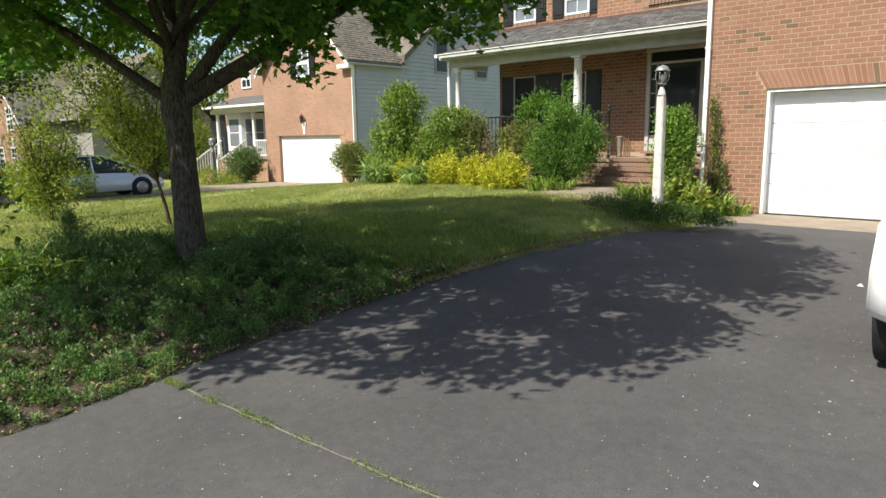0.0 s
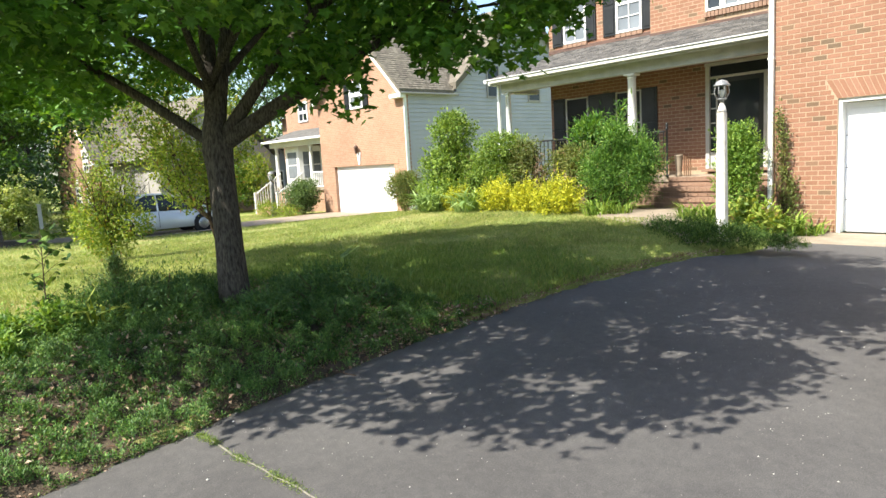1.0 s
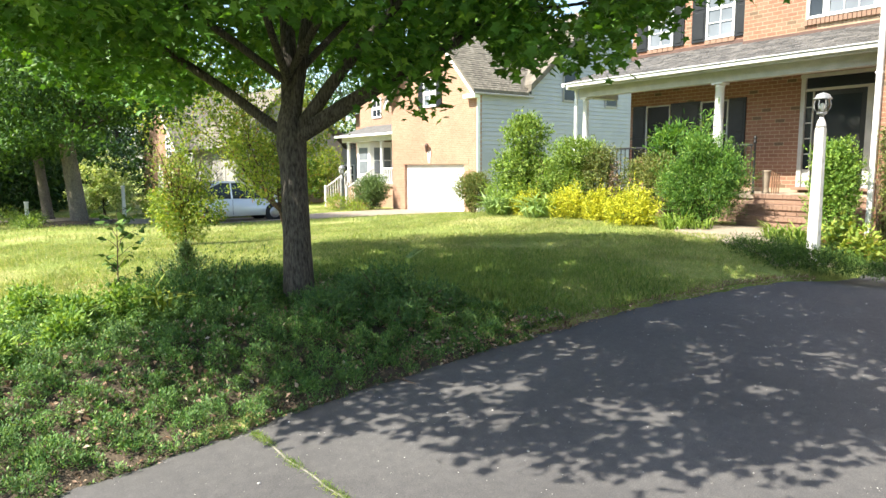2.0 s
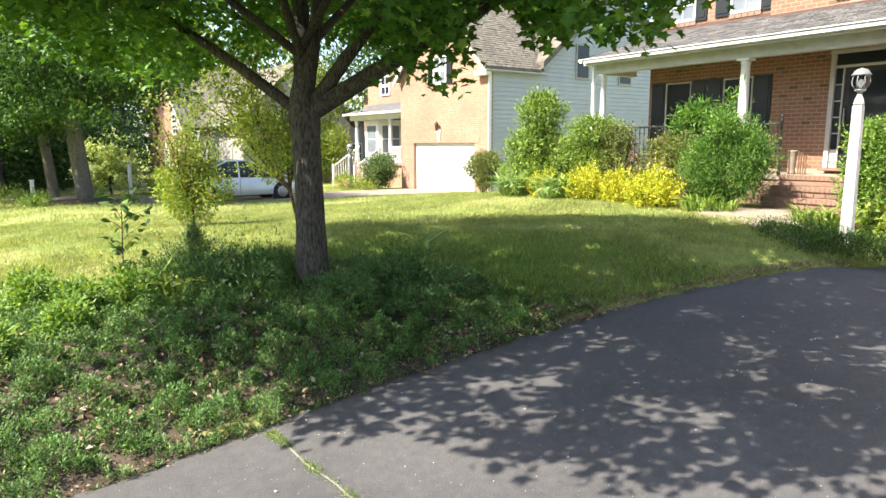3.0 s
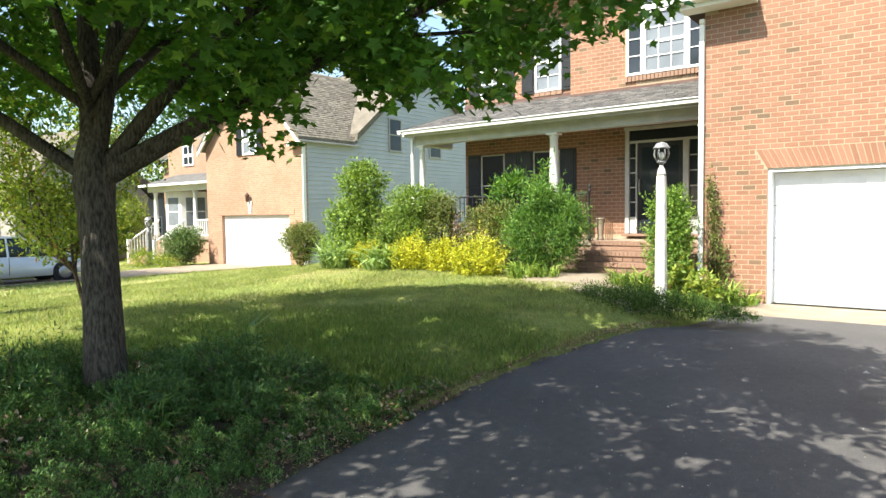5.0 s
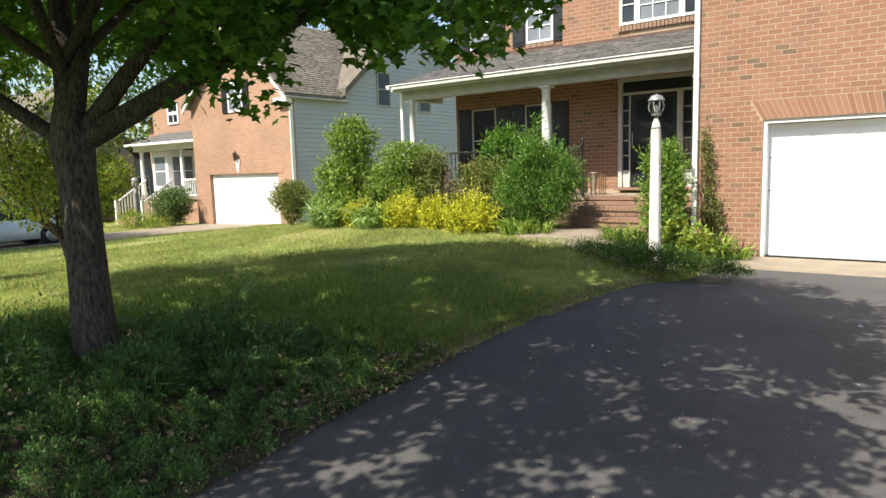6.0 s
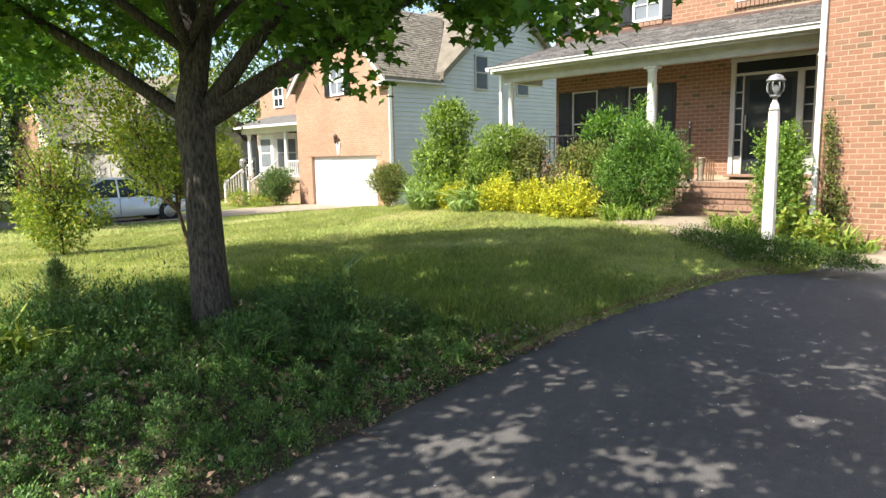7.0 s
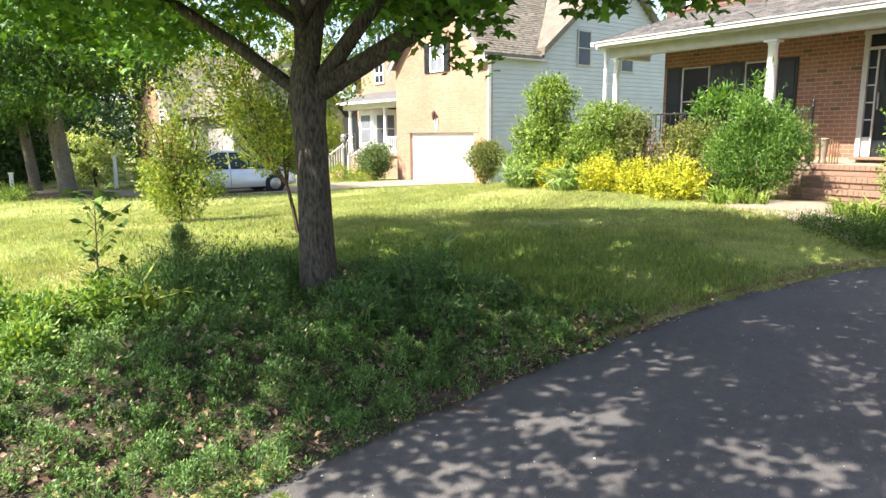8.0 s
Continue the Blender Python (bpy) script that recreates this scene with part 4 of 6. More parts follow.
# side wall of lapped boards: low wing, then the tall body with its own gable
SW = 10.6
box("side_wall", NX1 - 0.25, NX1 - 0.03, NY + 0.25, 20.0, -0.4, 5.2, SIDING, nb, 0)
part("side_gable", prism([(SW, 5.2), (20.0, 5.2), (20.0, 5.6), (15.2, 9.3), (SW, 5.6)], "x", NX1 - 0.25, NX1 - 0.03), SIDING, nb)
z = 0.0
while z < 9.1:
    y0, y1 = NY + 0.05, 20.0
    if z > 5.05:
        k = max(0, z - 5.5) * 1.27
        y0, y1 = SW + k, 20.0 - k
    if y1 - y0 > 0.3:
        V = [(NX1 - 0.03, y0, z + 0.2), (NX1 - 0.03, y1, z + 0.2), (NX1 + 0.005, y1, z), (NX1 + 0.005, y0, z), (NX1 - 0.03, y0, z), (NX1 - 0.03, y1, z)]
        np_part("siding_board", V, [(0, 3, 2, 1), (3, 4, 5, 2)], SIDING, nb)
    z += 0.185
box("corner_board", NX1 - 0.02, NX1 + 0.03, NY - 0.01, NY + 0.14, -0.2, 5.0, WHITE, nb)
for y0, y1, z0, z1 in ((12.65, 13.4, 5.05, 6.45), (15.62, 16.42, 4.92, 5.42)):
    s = box("side_window", NX1 + 0.006, NX1 + 0.03, y0, y1, z0, z1, GLASS, nb, 0)
    for b in ((y0 - 0.07, y1 + 0.07, z1, z1 + 0.07), (y0 - 0.07, y1 + 0.07, z0 - 0.08, z0), (y0 - 0.07, y0, z0, z1), (y1, y1 + 0.07, z0, z1)) + (((y0, y1, (z0 + z1) / 2 - 0.025, (z0 + z1) / 2 + 0.025),) if z1 - z0 > 1 else ()):
        box("window_frame", NX1 + 0.006, NX1 + 0.05, b[0], b[1], b[2], b[3], SIDING_TAN, s, 0)
# roofs
mid = (NX0 + NX1) / 2
for a, b in ((NX1 + 0.2, mid), (NX0 - 0.2, mid)):
    za, zb = 5.04, 8.6
    bm = bmesh.new()
    top4 = [bm.verts.new(p) for p in ((a, NY - 0.35, za + 0.16), (b, NY - 0.35, zb + 0.16), (b, SW + 3.4, zb + 0.16), (a, SW - 0.35, za + 0.16))]
    low4 = [bm.verts.new(v.co - Vector((0, 0, 0.16))) for v in top4]
    bm.faces.new(top4)
    bm.faces.new(list(reversed(low4)))
    for k in range(4):
        bm.faces.new((top4[k], low4[k], low4[(k + 1) % 4], top4[(k + 1) % 4]))
    bmesh.ops.recalc_face_normals(bm, faces=bm.faces)
    part("wing_roof", bm, FAR_SHINGLE, nb)
    part("rake_board", prism([(a, za - 0.2), (b, zb - 0.2), (b, zb - 0.01), (a, za - 0.01)], "y", NY - 0.33, NY - 0.25), WHITE, nb)
# courses of shingles on the slope that faces the lawn
Ve, Fe = [], []
for k in range(34):
    t0, t1 = k / 34, (k + 1.15) / 34
    for q in range(26):
        u0, u1 = q / 26, (q + 1) / 26
        lift = RNG.uniform(0.012, 0.035)
        ends = []
        for t, up in ((t0, lift), (t1, 0.004)):
            x, z = NX1 + 0.2 + (mid - NX1 - 0.2) * t, 5.2 + (8.76 - 5.2) * t + up
            y0, y1 = NY - 0.36, SW - 0.36 + 3.7 * t
            ends.append(((x, y0 + (y1 - y0) * u0, z), (x, y0 + (y1 - y0) * u1 - 0.01, z)))
        n = len(Ve)
        Ve += [*ends[0], *ends[1], *((p[0], p[1], p[2] - lift) for p in ends[0])]
        Fe += [(n, n + 1, n + 3, n + 2), (n + 4, n + 5, n + 1, n)]
np_part("shingles", Ve, Fe, SHINGLE_TAN, nb, "brown shingles in courses")["kind"] = "stuff"
# gutter takes the darker siding tone, putting the eave's shade into its colour
box("eave_gutter", NX1 + 0.12, NX1 + 0.24, NY - 0.3, SW - 0.05, 5.0, 5.08, SIDING_TAN, nb, 0.02)
box("eave_return", NX1 - 0.6, NX1 + 0.15, NY - 0.3, NY - 0.01, 4.86, 5.03, WHITE, nb, 0.02)
for a, b in ((SW - 0.3, 15.2), (20.3, 15.2)):
    za, zb = 5.42, 9.4
    part("body_roof", prism([(a, za), (b, zb), (b, zb + 0.16), (a, za + 0.16)], "x", -36.0, NX1 + 0.3), FAR_SHINGLE, nb)
    # board coloured shingle brown, so the shade under the roof edge is painted in
    part("rake_board", prism([(a, za - 0.14), (b, zb - 0.14), (b, zb - 0.01), (a, za - 0.01)], "x", NX1 + 0.1, NX1 + 0.28), FAR_SHINGLE, nb)
# entrance part to the far side: brick wall, white porch with bay, hipped roof
box("wall", -35.5, NX0, 11.0, 11.25, -0.4, 5.4, FAR_BRICK, nb, 0)
box("upper_wall", -32.5, NX0, 9.6, 11.0, 4.3, 6.2, FAR_BRICK, nb, 0)
for x in (-31.0, -28.5):
    sash("window", x, x + 1.0, 4.8, 5.9, 9.57, 2, 2, nb, GLASS, 0.05, 0.09)
nbp = thing("neighbour_porch", (0.85, -1.42, -0.58), label="small white porch with bay window and stair rails", category="porch")
FZ = 1.1
box("porch_floor", -32.2, NX0 - 0.02, 8.4, 11.0, FZ - 0.12, FZ, CONCRETE, nbp)
box("porch_base", -32.1, NX0 - 0.02, 8.5, 10.9, -0.3, FZ - 0.12, FAR_BRICK, nbp, 0)
bm = bmesh.new()
v = [bm.verts.new(p) for p in ((-32.5, 7.95, 3.78), (NX0 - 0.01, 7.95, 3.78), (NX0 - 0.01, 10.9, 4.85), (-31.0, 10.9, 4.85), (-32.5, 10.9, 3.78))]
for f in ((0, 1, 2, 3), (0, 3, 4)):
    bm.faces.new([v[k] for k in f])
part("porch_roof", bm, GRAY_SHINGLE, nbp)
box("porch_gutter", -32.55, NX0 - 0.02, 7.86, 7.97, 3.68, 3.80, WHITE, nbp, 0.02)
box("porch_beam", -32.4, NX0 - 0.02, 8.3, 8.5, 3.42, 3.70, WHITE, nbp)
box("porch_beam", -32.4, -32.2, 8.5, 10.9, 3.42, 3.70, WHITE, nbp)
box("porch_ceiling", -32.4, NX0 - 0.02, 7.98, 10.9, 3.71, 3.74, WHITE, nbp, 0)
for x in (-31.95, -28.25):
    part("column", lathe([(0.15, FZ), (0.15, FZ + 0.2), (0.115, FZ + 0.25), (0.095, 3.28), (0.15, 3.42)], 12, (x, 8.5)), WHITE, nbp)
# three-sided bay with a tall sash on each side
bay_line = [(-31.75, 9.9), (-31.2, 8.62), (-29.75, 8.62), (-29.15, 9.9)]
bay = part("bay_window", prism(bay_line + [(-29.15, 10.9), (-31.75, 10.9)], "z", FZ, 3.41), WHITE, nbp, "white bay with tall sash windows")
for (xa, ya), (xb, yb) in zip(bay_line, bay_line[1:]):
    d = Vector((xb - xa, yb - ya, 0))
    out = Vector((d.y, -d.x, 0)).normalized()
    for lo, hi in ((FZ + 0.55, FZ + 1.25), (FZ + 1.31, FZ + 2.0)):
        bm = bmesh.new()
        q = [Vector((xa, ya, 0)) + d * u + out * w for u, w in ((0.17, 0.012), (0.83, 0.012), (0.83, -0.02), (0.17, -0.02))]
        lo4, hi4 = [bm.verts.new((p.x, p.y, lo)) for p in q], [bm.verts.new((p.x, p.y, hi)) for p in q]
        bm.faces.new(lo4), bm.faces.new(list(reversed(hi4)))
        for k in range(4):
            bm.faces.new((lo4[k], hi4[k], hi4[(k + 1) % 4], lo4[(k + 1) % 4]))
        bmesh.ops.recalc_face_normals(bm, faces=bm.faces)
        part("pane", bm, CURTAIN_GLASS, bay)
box("entry_door", -27.35, -26.4, 10.94, 11.0, FZ, FZ + 2.1, DOOR_DARK, nbp)
box("door_trim", -27.5, -27.36, 10.92, 11.0, FZ, FZ + 2.25, WHITE, nbp)
for k in range(13):
    x = -28.05 + k * 0.185
    part("baluster", box_bm(x, x + 0.05, 8.47, 8.53, FZ + 0.1, FZ + 0.8), WHITE, nbp)
box("hand_rail", -28.15, NX0 - 0.05, 8.45, 8.55, FZ + 0.8, FZ + 0.88, WHITE, nbp)
box("bottom_rail", -28.15, NX0 - 0.05, 8.46, 8.54, FZ + 0.05, FZ + 0.1, WHITE, nbp)
for k in range(6):
    box("step", -31.6, -29.1, 8.4 - 0.28 * (k + 1), 8.4 - 0.28 * k, -0.3, FZ - 0.18 * (k + 1), FAR_BRICK, nbp, 0)
for x in (-31.6, -29.1):
    part("stair_rail", prism([(6.75, 0.82), (8.45, FZ + 0.82), (8.45, FZ + 0.9), (6.75, 0.9)], "x", x - 0.035, x + 0.035), WHITE, nbp)
    part("rail_post", box_bm(x - 0.06, x + 0.06, 6.7, 6.82, -0.2, 1.0), WHITE, nbp)
    for k in range(10):
        y = 6.9 + k * 0.155
        part("baluster", box_bm(x - 0.025, x + 0.025, y, y + 0.04, (y - 6.75) * 0.647, 0.84 + (y - 6.75) * 0.647), WHITE, nbp)
lamp_post(-26.8, 4.3, float(ground_z(-26.8, 4.3)), 1.75, 1.5, GRAY_METAL, label="gray garden lamp post beside a neighbouring porch")

# ---------------------------------------------------------------- house farther along the street
def lapped_wall(x, y0, y1, z0, top, mat, parent, step=0.2):
    """Siding boards on a wall that faces +x; top(z) gives the reach of the wall to each side of its middle."""
    mid_y, z = (y0 + y1) / 2, z0
    while top(z + step) > 0.2:
        h = min((y1 - y0) / 2, top(z + step))
        V = [(x, mid_y - h, z + step), (x, mid_y + h, z + step), (x + 0.035, mid_y + h, z), (x + 0.035, mid_y - h, z), (x, mid_y - h, z), (x, mid_y + h, z)]
        np_part("siding_board", V, [(0, 3, 2, 1), (3, 4, 5, 2)], mat, parent)
        z += step


far = thing("far_house", label="brick gabled house with pale gray siding and brown roof", category="house")
FX0, FX1, FY, FE = -55.0, -44.0, 1.0, 3.0
FM = (FX0 + FX1) / 2
box("wall", FX0, FX1, FY, FY + 0.3, -0.9, FE, FAR_BRICK, far, 0)
part("gable", prism([(FX0, FE), (FX1, FE), (FM, FE + 4.2)], "y", FY, FY + 0.3), FAR_BRICK, far)
for a in (FX1 + 0.4, FX0 - 0.4):
    part("gable_roof", prism([(a, FE - 0.3), (FM, FE + 4.3), (FM, FE + 4.5), (a, FE - 0.1)], "y", FY - 0.4, 9.0), FAR_SHINGLE, far)
    part("rake_board", prism([(a, FE - 0.55), (FM, FE + 4.05), (FM, FE + 4.29), (a, FE - 0.31)], "y", FY - 0.42, FY - 0.3), WHITE, far)
for a in (FX0 - 0.45, FX1 - 0.75):
    box("eave_return", a, a + 1.2, FY - 0.4, FY - 0.01, FE - 0.5, FE - 0.28, WHITE, far, 0.03)
sash("window", -47.4, -46.0, 2.2, 3.75, FY - 0.03, 2, 4, far, GLASS, 0.06, 0.14)
for x in (-50.1, -47.2):
    sash("window", x, x + 1.3, -0.4, 1.2, FY - 0.03, 2, 4, far, GLASS, 0.06, 0.14)
    part("keystone", prism([(x + 0.45, 1.75), (x + 0.85, 1.75), (x + 0.75, 1.25), (x + 0.55, 1.25)], "y", FY - 0.06, FY - 0.001), WHITE, far)
# garage wing beside the gable, its roof falling to the front
box("wing_wall", FX1, -35.5, FY + 0.9, FY + 1.2, -0.9, 2.85, SIDING_TAN, far, 0)
box("wing_side", -35.8, -35.5, FY + 1.2, 9.0, -0.9, 2.85, SIDING_TAN, far, 0)
part("wing_gable", prism([(FY + 0.9, 2.85), (9.0, 2.85), (5.4, 6.0)], "x", -35.8, -35.5), SIDING_TAN, far)
for a in (FY + 0.4, 9.5):
    part("wing_roof", prism([(a, 2.6), (5.4, 6.3), (5.4, 6.5), (a, 2.8)], "x", FX1 + 0.02, -35.1), FAR_SHINGLE, far)
box("wing_gutter", FX1 + 0.02, -35.1, FY + 0.3, FY + 0.42, 2.62, 2.74, SIDING_TAN, far, 0.02)
box("wing_garage_door", -42.4, -37.4, FY + 0.86, FY + 0.92, -0.75, 1.35, SIDING_TAN, far, 0.01)
gray = thing("gray_house", label="gray sided house half hidden behind young trees", category="house")
box("wall", -36.4, -36.0, 3.4, 12.6, -0.8, 1.35, SIDING, gray, 0)
part("gable", prism([(3.4, 1.35), (12.6, 1.35), (8.0, 4.1)], "x", -36.4, -36.0), SIDING, gray)
lapped_wall(-36.0, 3.4, 12.6, -0.8, lambda z: 4.6 if z < 1.35 else (4.1 - z) / 2.75 * 4.6, SIDING, gray)
for a in (3.0, 13.0):
    part("roof", prism([(a, 1.1), (8.0, 4.2), (8.0, 4.4), (a, 1.3)], "x", -45.0, -35.7), FAR_SHINGLE, gray)
    part("rake_board", prism([(a, 0.9), (8.0, 4.0), (8.0, 4.19), (a, 1.09)], "x", -35.96, -35.86), SIDING_TAN, gray)
w = box("side_window", -35.96, -35.9, 9.0, 10.0, 0.3, 1.5, GLASS, gray, 0)
for a, b, c, d in ((8.9, 9.0, 0.2, 1.6), (10.0, 10.1, 0.2, 1.6), (9.0, 10.0, 1.5, 1.6), (9.0, 10.0, 0.2, 0.3), (9.0, 10.0, 0.87, 0.93)):
    box("window_frame", -35.96, -35.88, a, b, c, d, WHITE, w, 0)


# ---------------------------------------------------------------- plants
def cloud(centres, sizes, n, shell=0.75):
    """Leaf places on the outer shells of several uneven lumps."""
    centres, sizes = np.array(centres, float), np.array(sizes, float)
    w = sizes.prod(1) ** (2 / 3)
    pick = RNG.choice(len(centres), n, p=w / w.sum())
    d = RNG.normal(size=(n, 3))
    d /= np.linalg.norm(d, axis=1)[:, None]
    r = shell + (1 - shell) * RNG.uniform(0, 1, n) ** 0.6 + RNG.normal(0, 0.05, n)
    lump = 1 + 0.13 * np.sin(5 * d[:, 0] + pick) * np.cos(4 * d[:, 1] + 2 * pick) + 0.09 * np.sin(9 * d[:, 2] + 3 * pick) + 0.07 * np.sin(13 * d[:, 0] + 2) * np.sin(12 * d[:, 1])
    return centres[pick] + d * sizes[pick] * (r * lump)[:, None], d


def leaves(name, P, D, mat, parent, template, size, spread=0.5):
    """Leaves at P, turned outwards along D."""
    n = len(P)
    yaw = np.arctan2(D[:, 1], D[:, 0]) - math.pi / 2 + RNG.normal(0, spread, n)
    tilt = np.arcsin(np.clip(D[:, 2], -1, 1)) * 0.7 + RNG.normal(0.1, spread, n)
    return np_part(name, *scatter(*template, P, RNG.uniform(0.7, 1.3, n) * size, yaw, tilt, RNG.normal(0, spread, n)), mat, parent)


def stems(base, tips, r=0.012):
    limbs = []
    for t in tips:
        b = Vector((base[0] + RNG.uniform(-0.08, 0.08), base[1] + RNG.uniform(-0.08, 0.08), base[2] - 0.05))
        t = Vector(t)
        m = b.lerp(t, 0.5) + Vector((RNG.uniform(-0.06, 0.06), RNG.uniform(-0.06, 0.06), 0.05))
        limbs.append(([b, m, t], [r, r * 0.7, r * 0.3]))
    return tubes(limbs, 5)


TUFT = 9


def shrub(x, y, lumps, mat, n, size, label, template=OVAL_LEAF, name="shrub", group="", z=None, spread=0.55, shell=0.7, wood=14, sprays=0):
    """lumps: (dx, dy, dz, rx, ry, rz) from the foot."""
    z = float(ground_z(x, y)) if z is None else z
    s = thing(name, (x, y, z), 0, label, "shrub", group)
    C = [(l[0], l[1], l[2]) for l in lumps]
    R = [(l[3], l[4], l[5]) for l in lumps]
    P, D = cloud(C, R, n // TUFT, shell=shell)
    P, D = np.repeat(P, TUFT, 0), np.repeat(D, TUFT, 0)
    P = P + RNG.normal(0, 1, P.shape) * (size * 0.75)
    D = D * 0.8 + RNG.normal(0, 0.45, D.shape) + np.array([0, 0, 0.25])
    D /= np.linalg.norm(D, axis=1)[:, None]
    keep = P[:, 2] > 0.01
    leaves("foliage", P[keep], D[keep], mat, s, template, size, spread)
    if sprays:
        S, U = cloud(C, R, sprays, shell=0.95)
        ok = S[:, 2] > 0.3
        S, U = S[ok], U[ok] * 0.7 + np.array([0, 0, 0.5])
        t = np.tile(np.linspace(-0.1, 1, 14), len(S))
        length = np.repeat(RNG.uniform(0.10, 0.30, len(S)), 14)
        S, U = np.repeat(S, 14, 0), np.repeat(U, 14, 0)
        leaves("spray", S + U * (t * length)[:, None] + RNG.normal(0, 0.012, S.shape), U / np.linalg.norm(U, axis=1)[:, None], mat, s, template, size * 0.9, 0.8)["kind"] = "stuff"
    Q, E = cloud(C, [tuple(0.72 * v for v in r) for r in R], n // 3, shell=0.5)
    keep = Q[:, 2] > 0.01
    leaves("inner_foliage", Q[keep], E[keep], mat, s, template, size * 1.5, 0.9)
    tips, _ = cloud(C, [tuple(0.8 * v for v in r) for r in R], wood)
    tips[:, 2] = np.maximum(tips[:, 2], 0.15)
    np_part("stem", *stems((0, 0, 0), tips), TWIG, s)
    return s


# bed along the porch
shrub(-9.0, 0.0, [(-0.2, 0, 0.5, 0.92, 0.7, 0.55), (0.3, 0, 0.55, 0.6, 0.6, 0.5), (-0.3, 0, 1.15, 0.66, 0.55, 0.42), (0.15, 0, 1.3, 0.6, 0.55, 0.42), (0.12, 0, 1.95, 0.62, 0.55, 0.45), (0.05, 0, 2.22, 0.4, 0.36, 0.28)], SHRUB_GREEN, 9500, 0.078, "tall clipped holly shrub in stacked leafy lumps", sprays=80)
shrub(-7.42, 0.1, [(0, 0, 0.75, 0.72, 0.6, 0.65), (0.05, 0, 1.4, 0.70, 0.6, 0.46), (-0.4, -0.1, 0.8, 0.5, 0.5, 0.55)], SHRUB_GREEN, 8500, 0.062, "rounded dark green shrub against the porch rail", sprays=50)
shrub(-6.62, 0.15, [(0, 0, 0.85, 0.42, 0.42, 0.6), (0.0, 0, 1.28, 0.40, 0.38, 0.33)], SHRUB_OLIVE, 3600, 0.05, "olive green shrub with reddish twigs", shell=0.5, sprays=40)
shrub(-5.45, 0.1, [(0, 0, 0.7, 0.52, 0.5, 0.62), (0.1, 0.1, 1.1, 0.50, 0.45, 0.34), (0.45, 0, 0.8, 0.4, 0.4, 0.6)], SHRUB_OLIVE, 4600, 0.055, "olive green shrub growing before the porch rail", sprays=40)
shrub(-5.0, 0.45, [(-0.1, 0, 1.62, 0.34, 0.28, 0.35), (0.15, 0, 1.8, 0.20, 0.2, 0.25), (0.75, 0.0, 1.85, 0.09, 0.09, 0.30)], SHRUB_BRIGHT, 800, 0.15, "lanky weed with broad bright leaves by a column", NARROW_LEAF, spread=0.7, shell=0.2)
shrub(-3.8, -0.2, [(0, 0, 0.65, 0.76, 0.65, 0.66), (0.08, 0, 1.2, 0.46, 0.45, 0.48), (-0.36, -0.15, 0.85, 0.45, 0.45, 0.45), (0.42, 0, 0.95, 0.40, 0.42, 0.42), (-0.02, -0.2, 1.5, 0.28, 0.3, 0.28)], SHRUB_BRIGHT, 19000, 0.068, "large bright green feathery shrub beside the steps", NARROW_LEAF, spread=0.7, shell=0.5, sprays=260)
for x, y, r, h in ((-6.84, -0.65, 0.45, 0.40), (-6.0, -0.62, 0.30, 0.38), (-5.02, -0.8, 0.54, 0.44), (-8.25, -0.55, 0.40, 0.34)):
    shrub(x, y, [(0, 0, h * 0.72, r, r * 0.9, h), (r * 0.55, 0, h * 0.5, r * 0.5, r * 0.55, h * 0.65), (-r * 0.55, 0, h * 0.5, r * 0.5, r * 0.55, h * 0.65)], YELLOW, 4200, 0.05, "low golden yellow spirea mound at the lawn edge", group="yellow shrubs at the porch", shell=0.55, sprays=30)
for x, y, r, h in ((-8.3, 0.45, 0.12, 1.3), (-5.95, 0.35, 0.16, 1.2)):
    shrub(x, y - 0.5, [(0, 0, h * 0.6, r, r, h * 0.45)], DEAD, 260, 0.05, "bare reddish-brown twiggy shrub by the rail", name="twiggy_shrub", shell=0.1, wood=26)


def lily_clump(x, y, r, h, n, mat, label, name="lily_clump"):
    c = thing(name, (x, y, float(ground_z(x, y))), 0, label, "plant")
    a, q = RNG.uniform(0, 2 * math.pi, n), r * np.sqrt(RNG.uniform(0, 1, n))
    P = np.stack([q * np.cos(a), q * np.sin(a), np.full(n, -0.02)], 1)
    np_part("leaves", *scatter(*STRAP, P, RNG.uniform(0.7, 1.3, n) * h, a + RNG.normal(-math.pi / 2, 0.7, n), RNG.normal(0.0, 0.25, n), RNG.normal(0, 0.15, n)), mat, c)
    return c


for x, y in ((-9.1, -0.75), (-8.85, -0.95), (-7.65, -0.85), (-7.45, -0.6)):
    lily_clump(x, y, 0.26, 0.62, 110, LILY, "clump of arching daylily leaves")
lily_clump(-3.95, -0.85, 0.3, 0.38, 120, SHRUB_GREEN, "clump of arching green leaves at the walk")
lily_clump(-3.5, -0.75, 0.2, 0.3, 80, SHRUB_GREEN, "clump of arching green leaves at the walk")
shrub(-16.3, 4.35, [(0, 0, 0.95, 0.76, 0.76, 0.60), (0.25, 0, 1.15, 0.55, 0.55, 0.42), (-0.3, 0, 1.1, 0.52, 0.52, 0.42), (0, 0, 0.4, 0.42, 0.42, 0.35)], SHRUB_OLIVE, 5200, 0.075, "round boxwood shrub before the neighbouring garage", wood=20)
shrub(-25.3, 5.1, [(0, 0, 0.85, 0.9, 0.9, 0.85), (0.3, 0, 1.2, 0.7, 0.7, 0.55), (-0.35, 0.2, 0.9, 0.7, 0.7, 0.7)], CEDAR, 4200, 0.1, "round dark shrub before a neighbouring porch")
shrub(-24.6, 3.9, [(0, 0, 0.2, 0.8, 0.4, 0.3), (-1.7, -0.1, 0.3, 1.0, 0.6, 0.45)], LIME, 1800, 0.12, "low yellow-green planting beside a driveway", NARROW_LEAF)
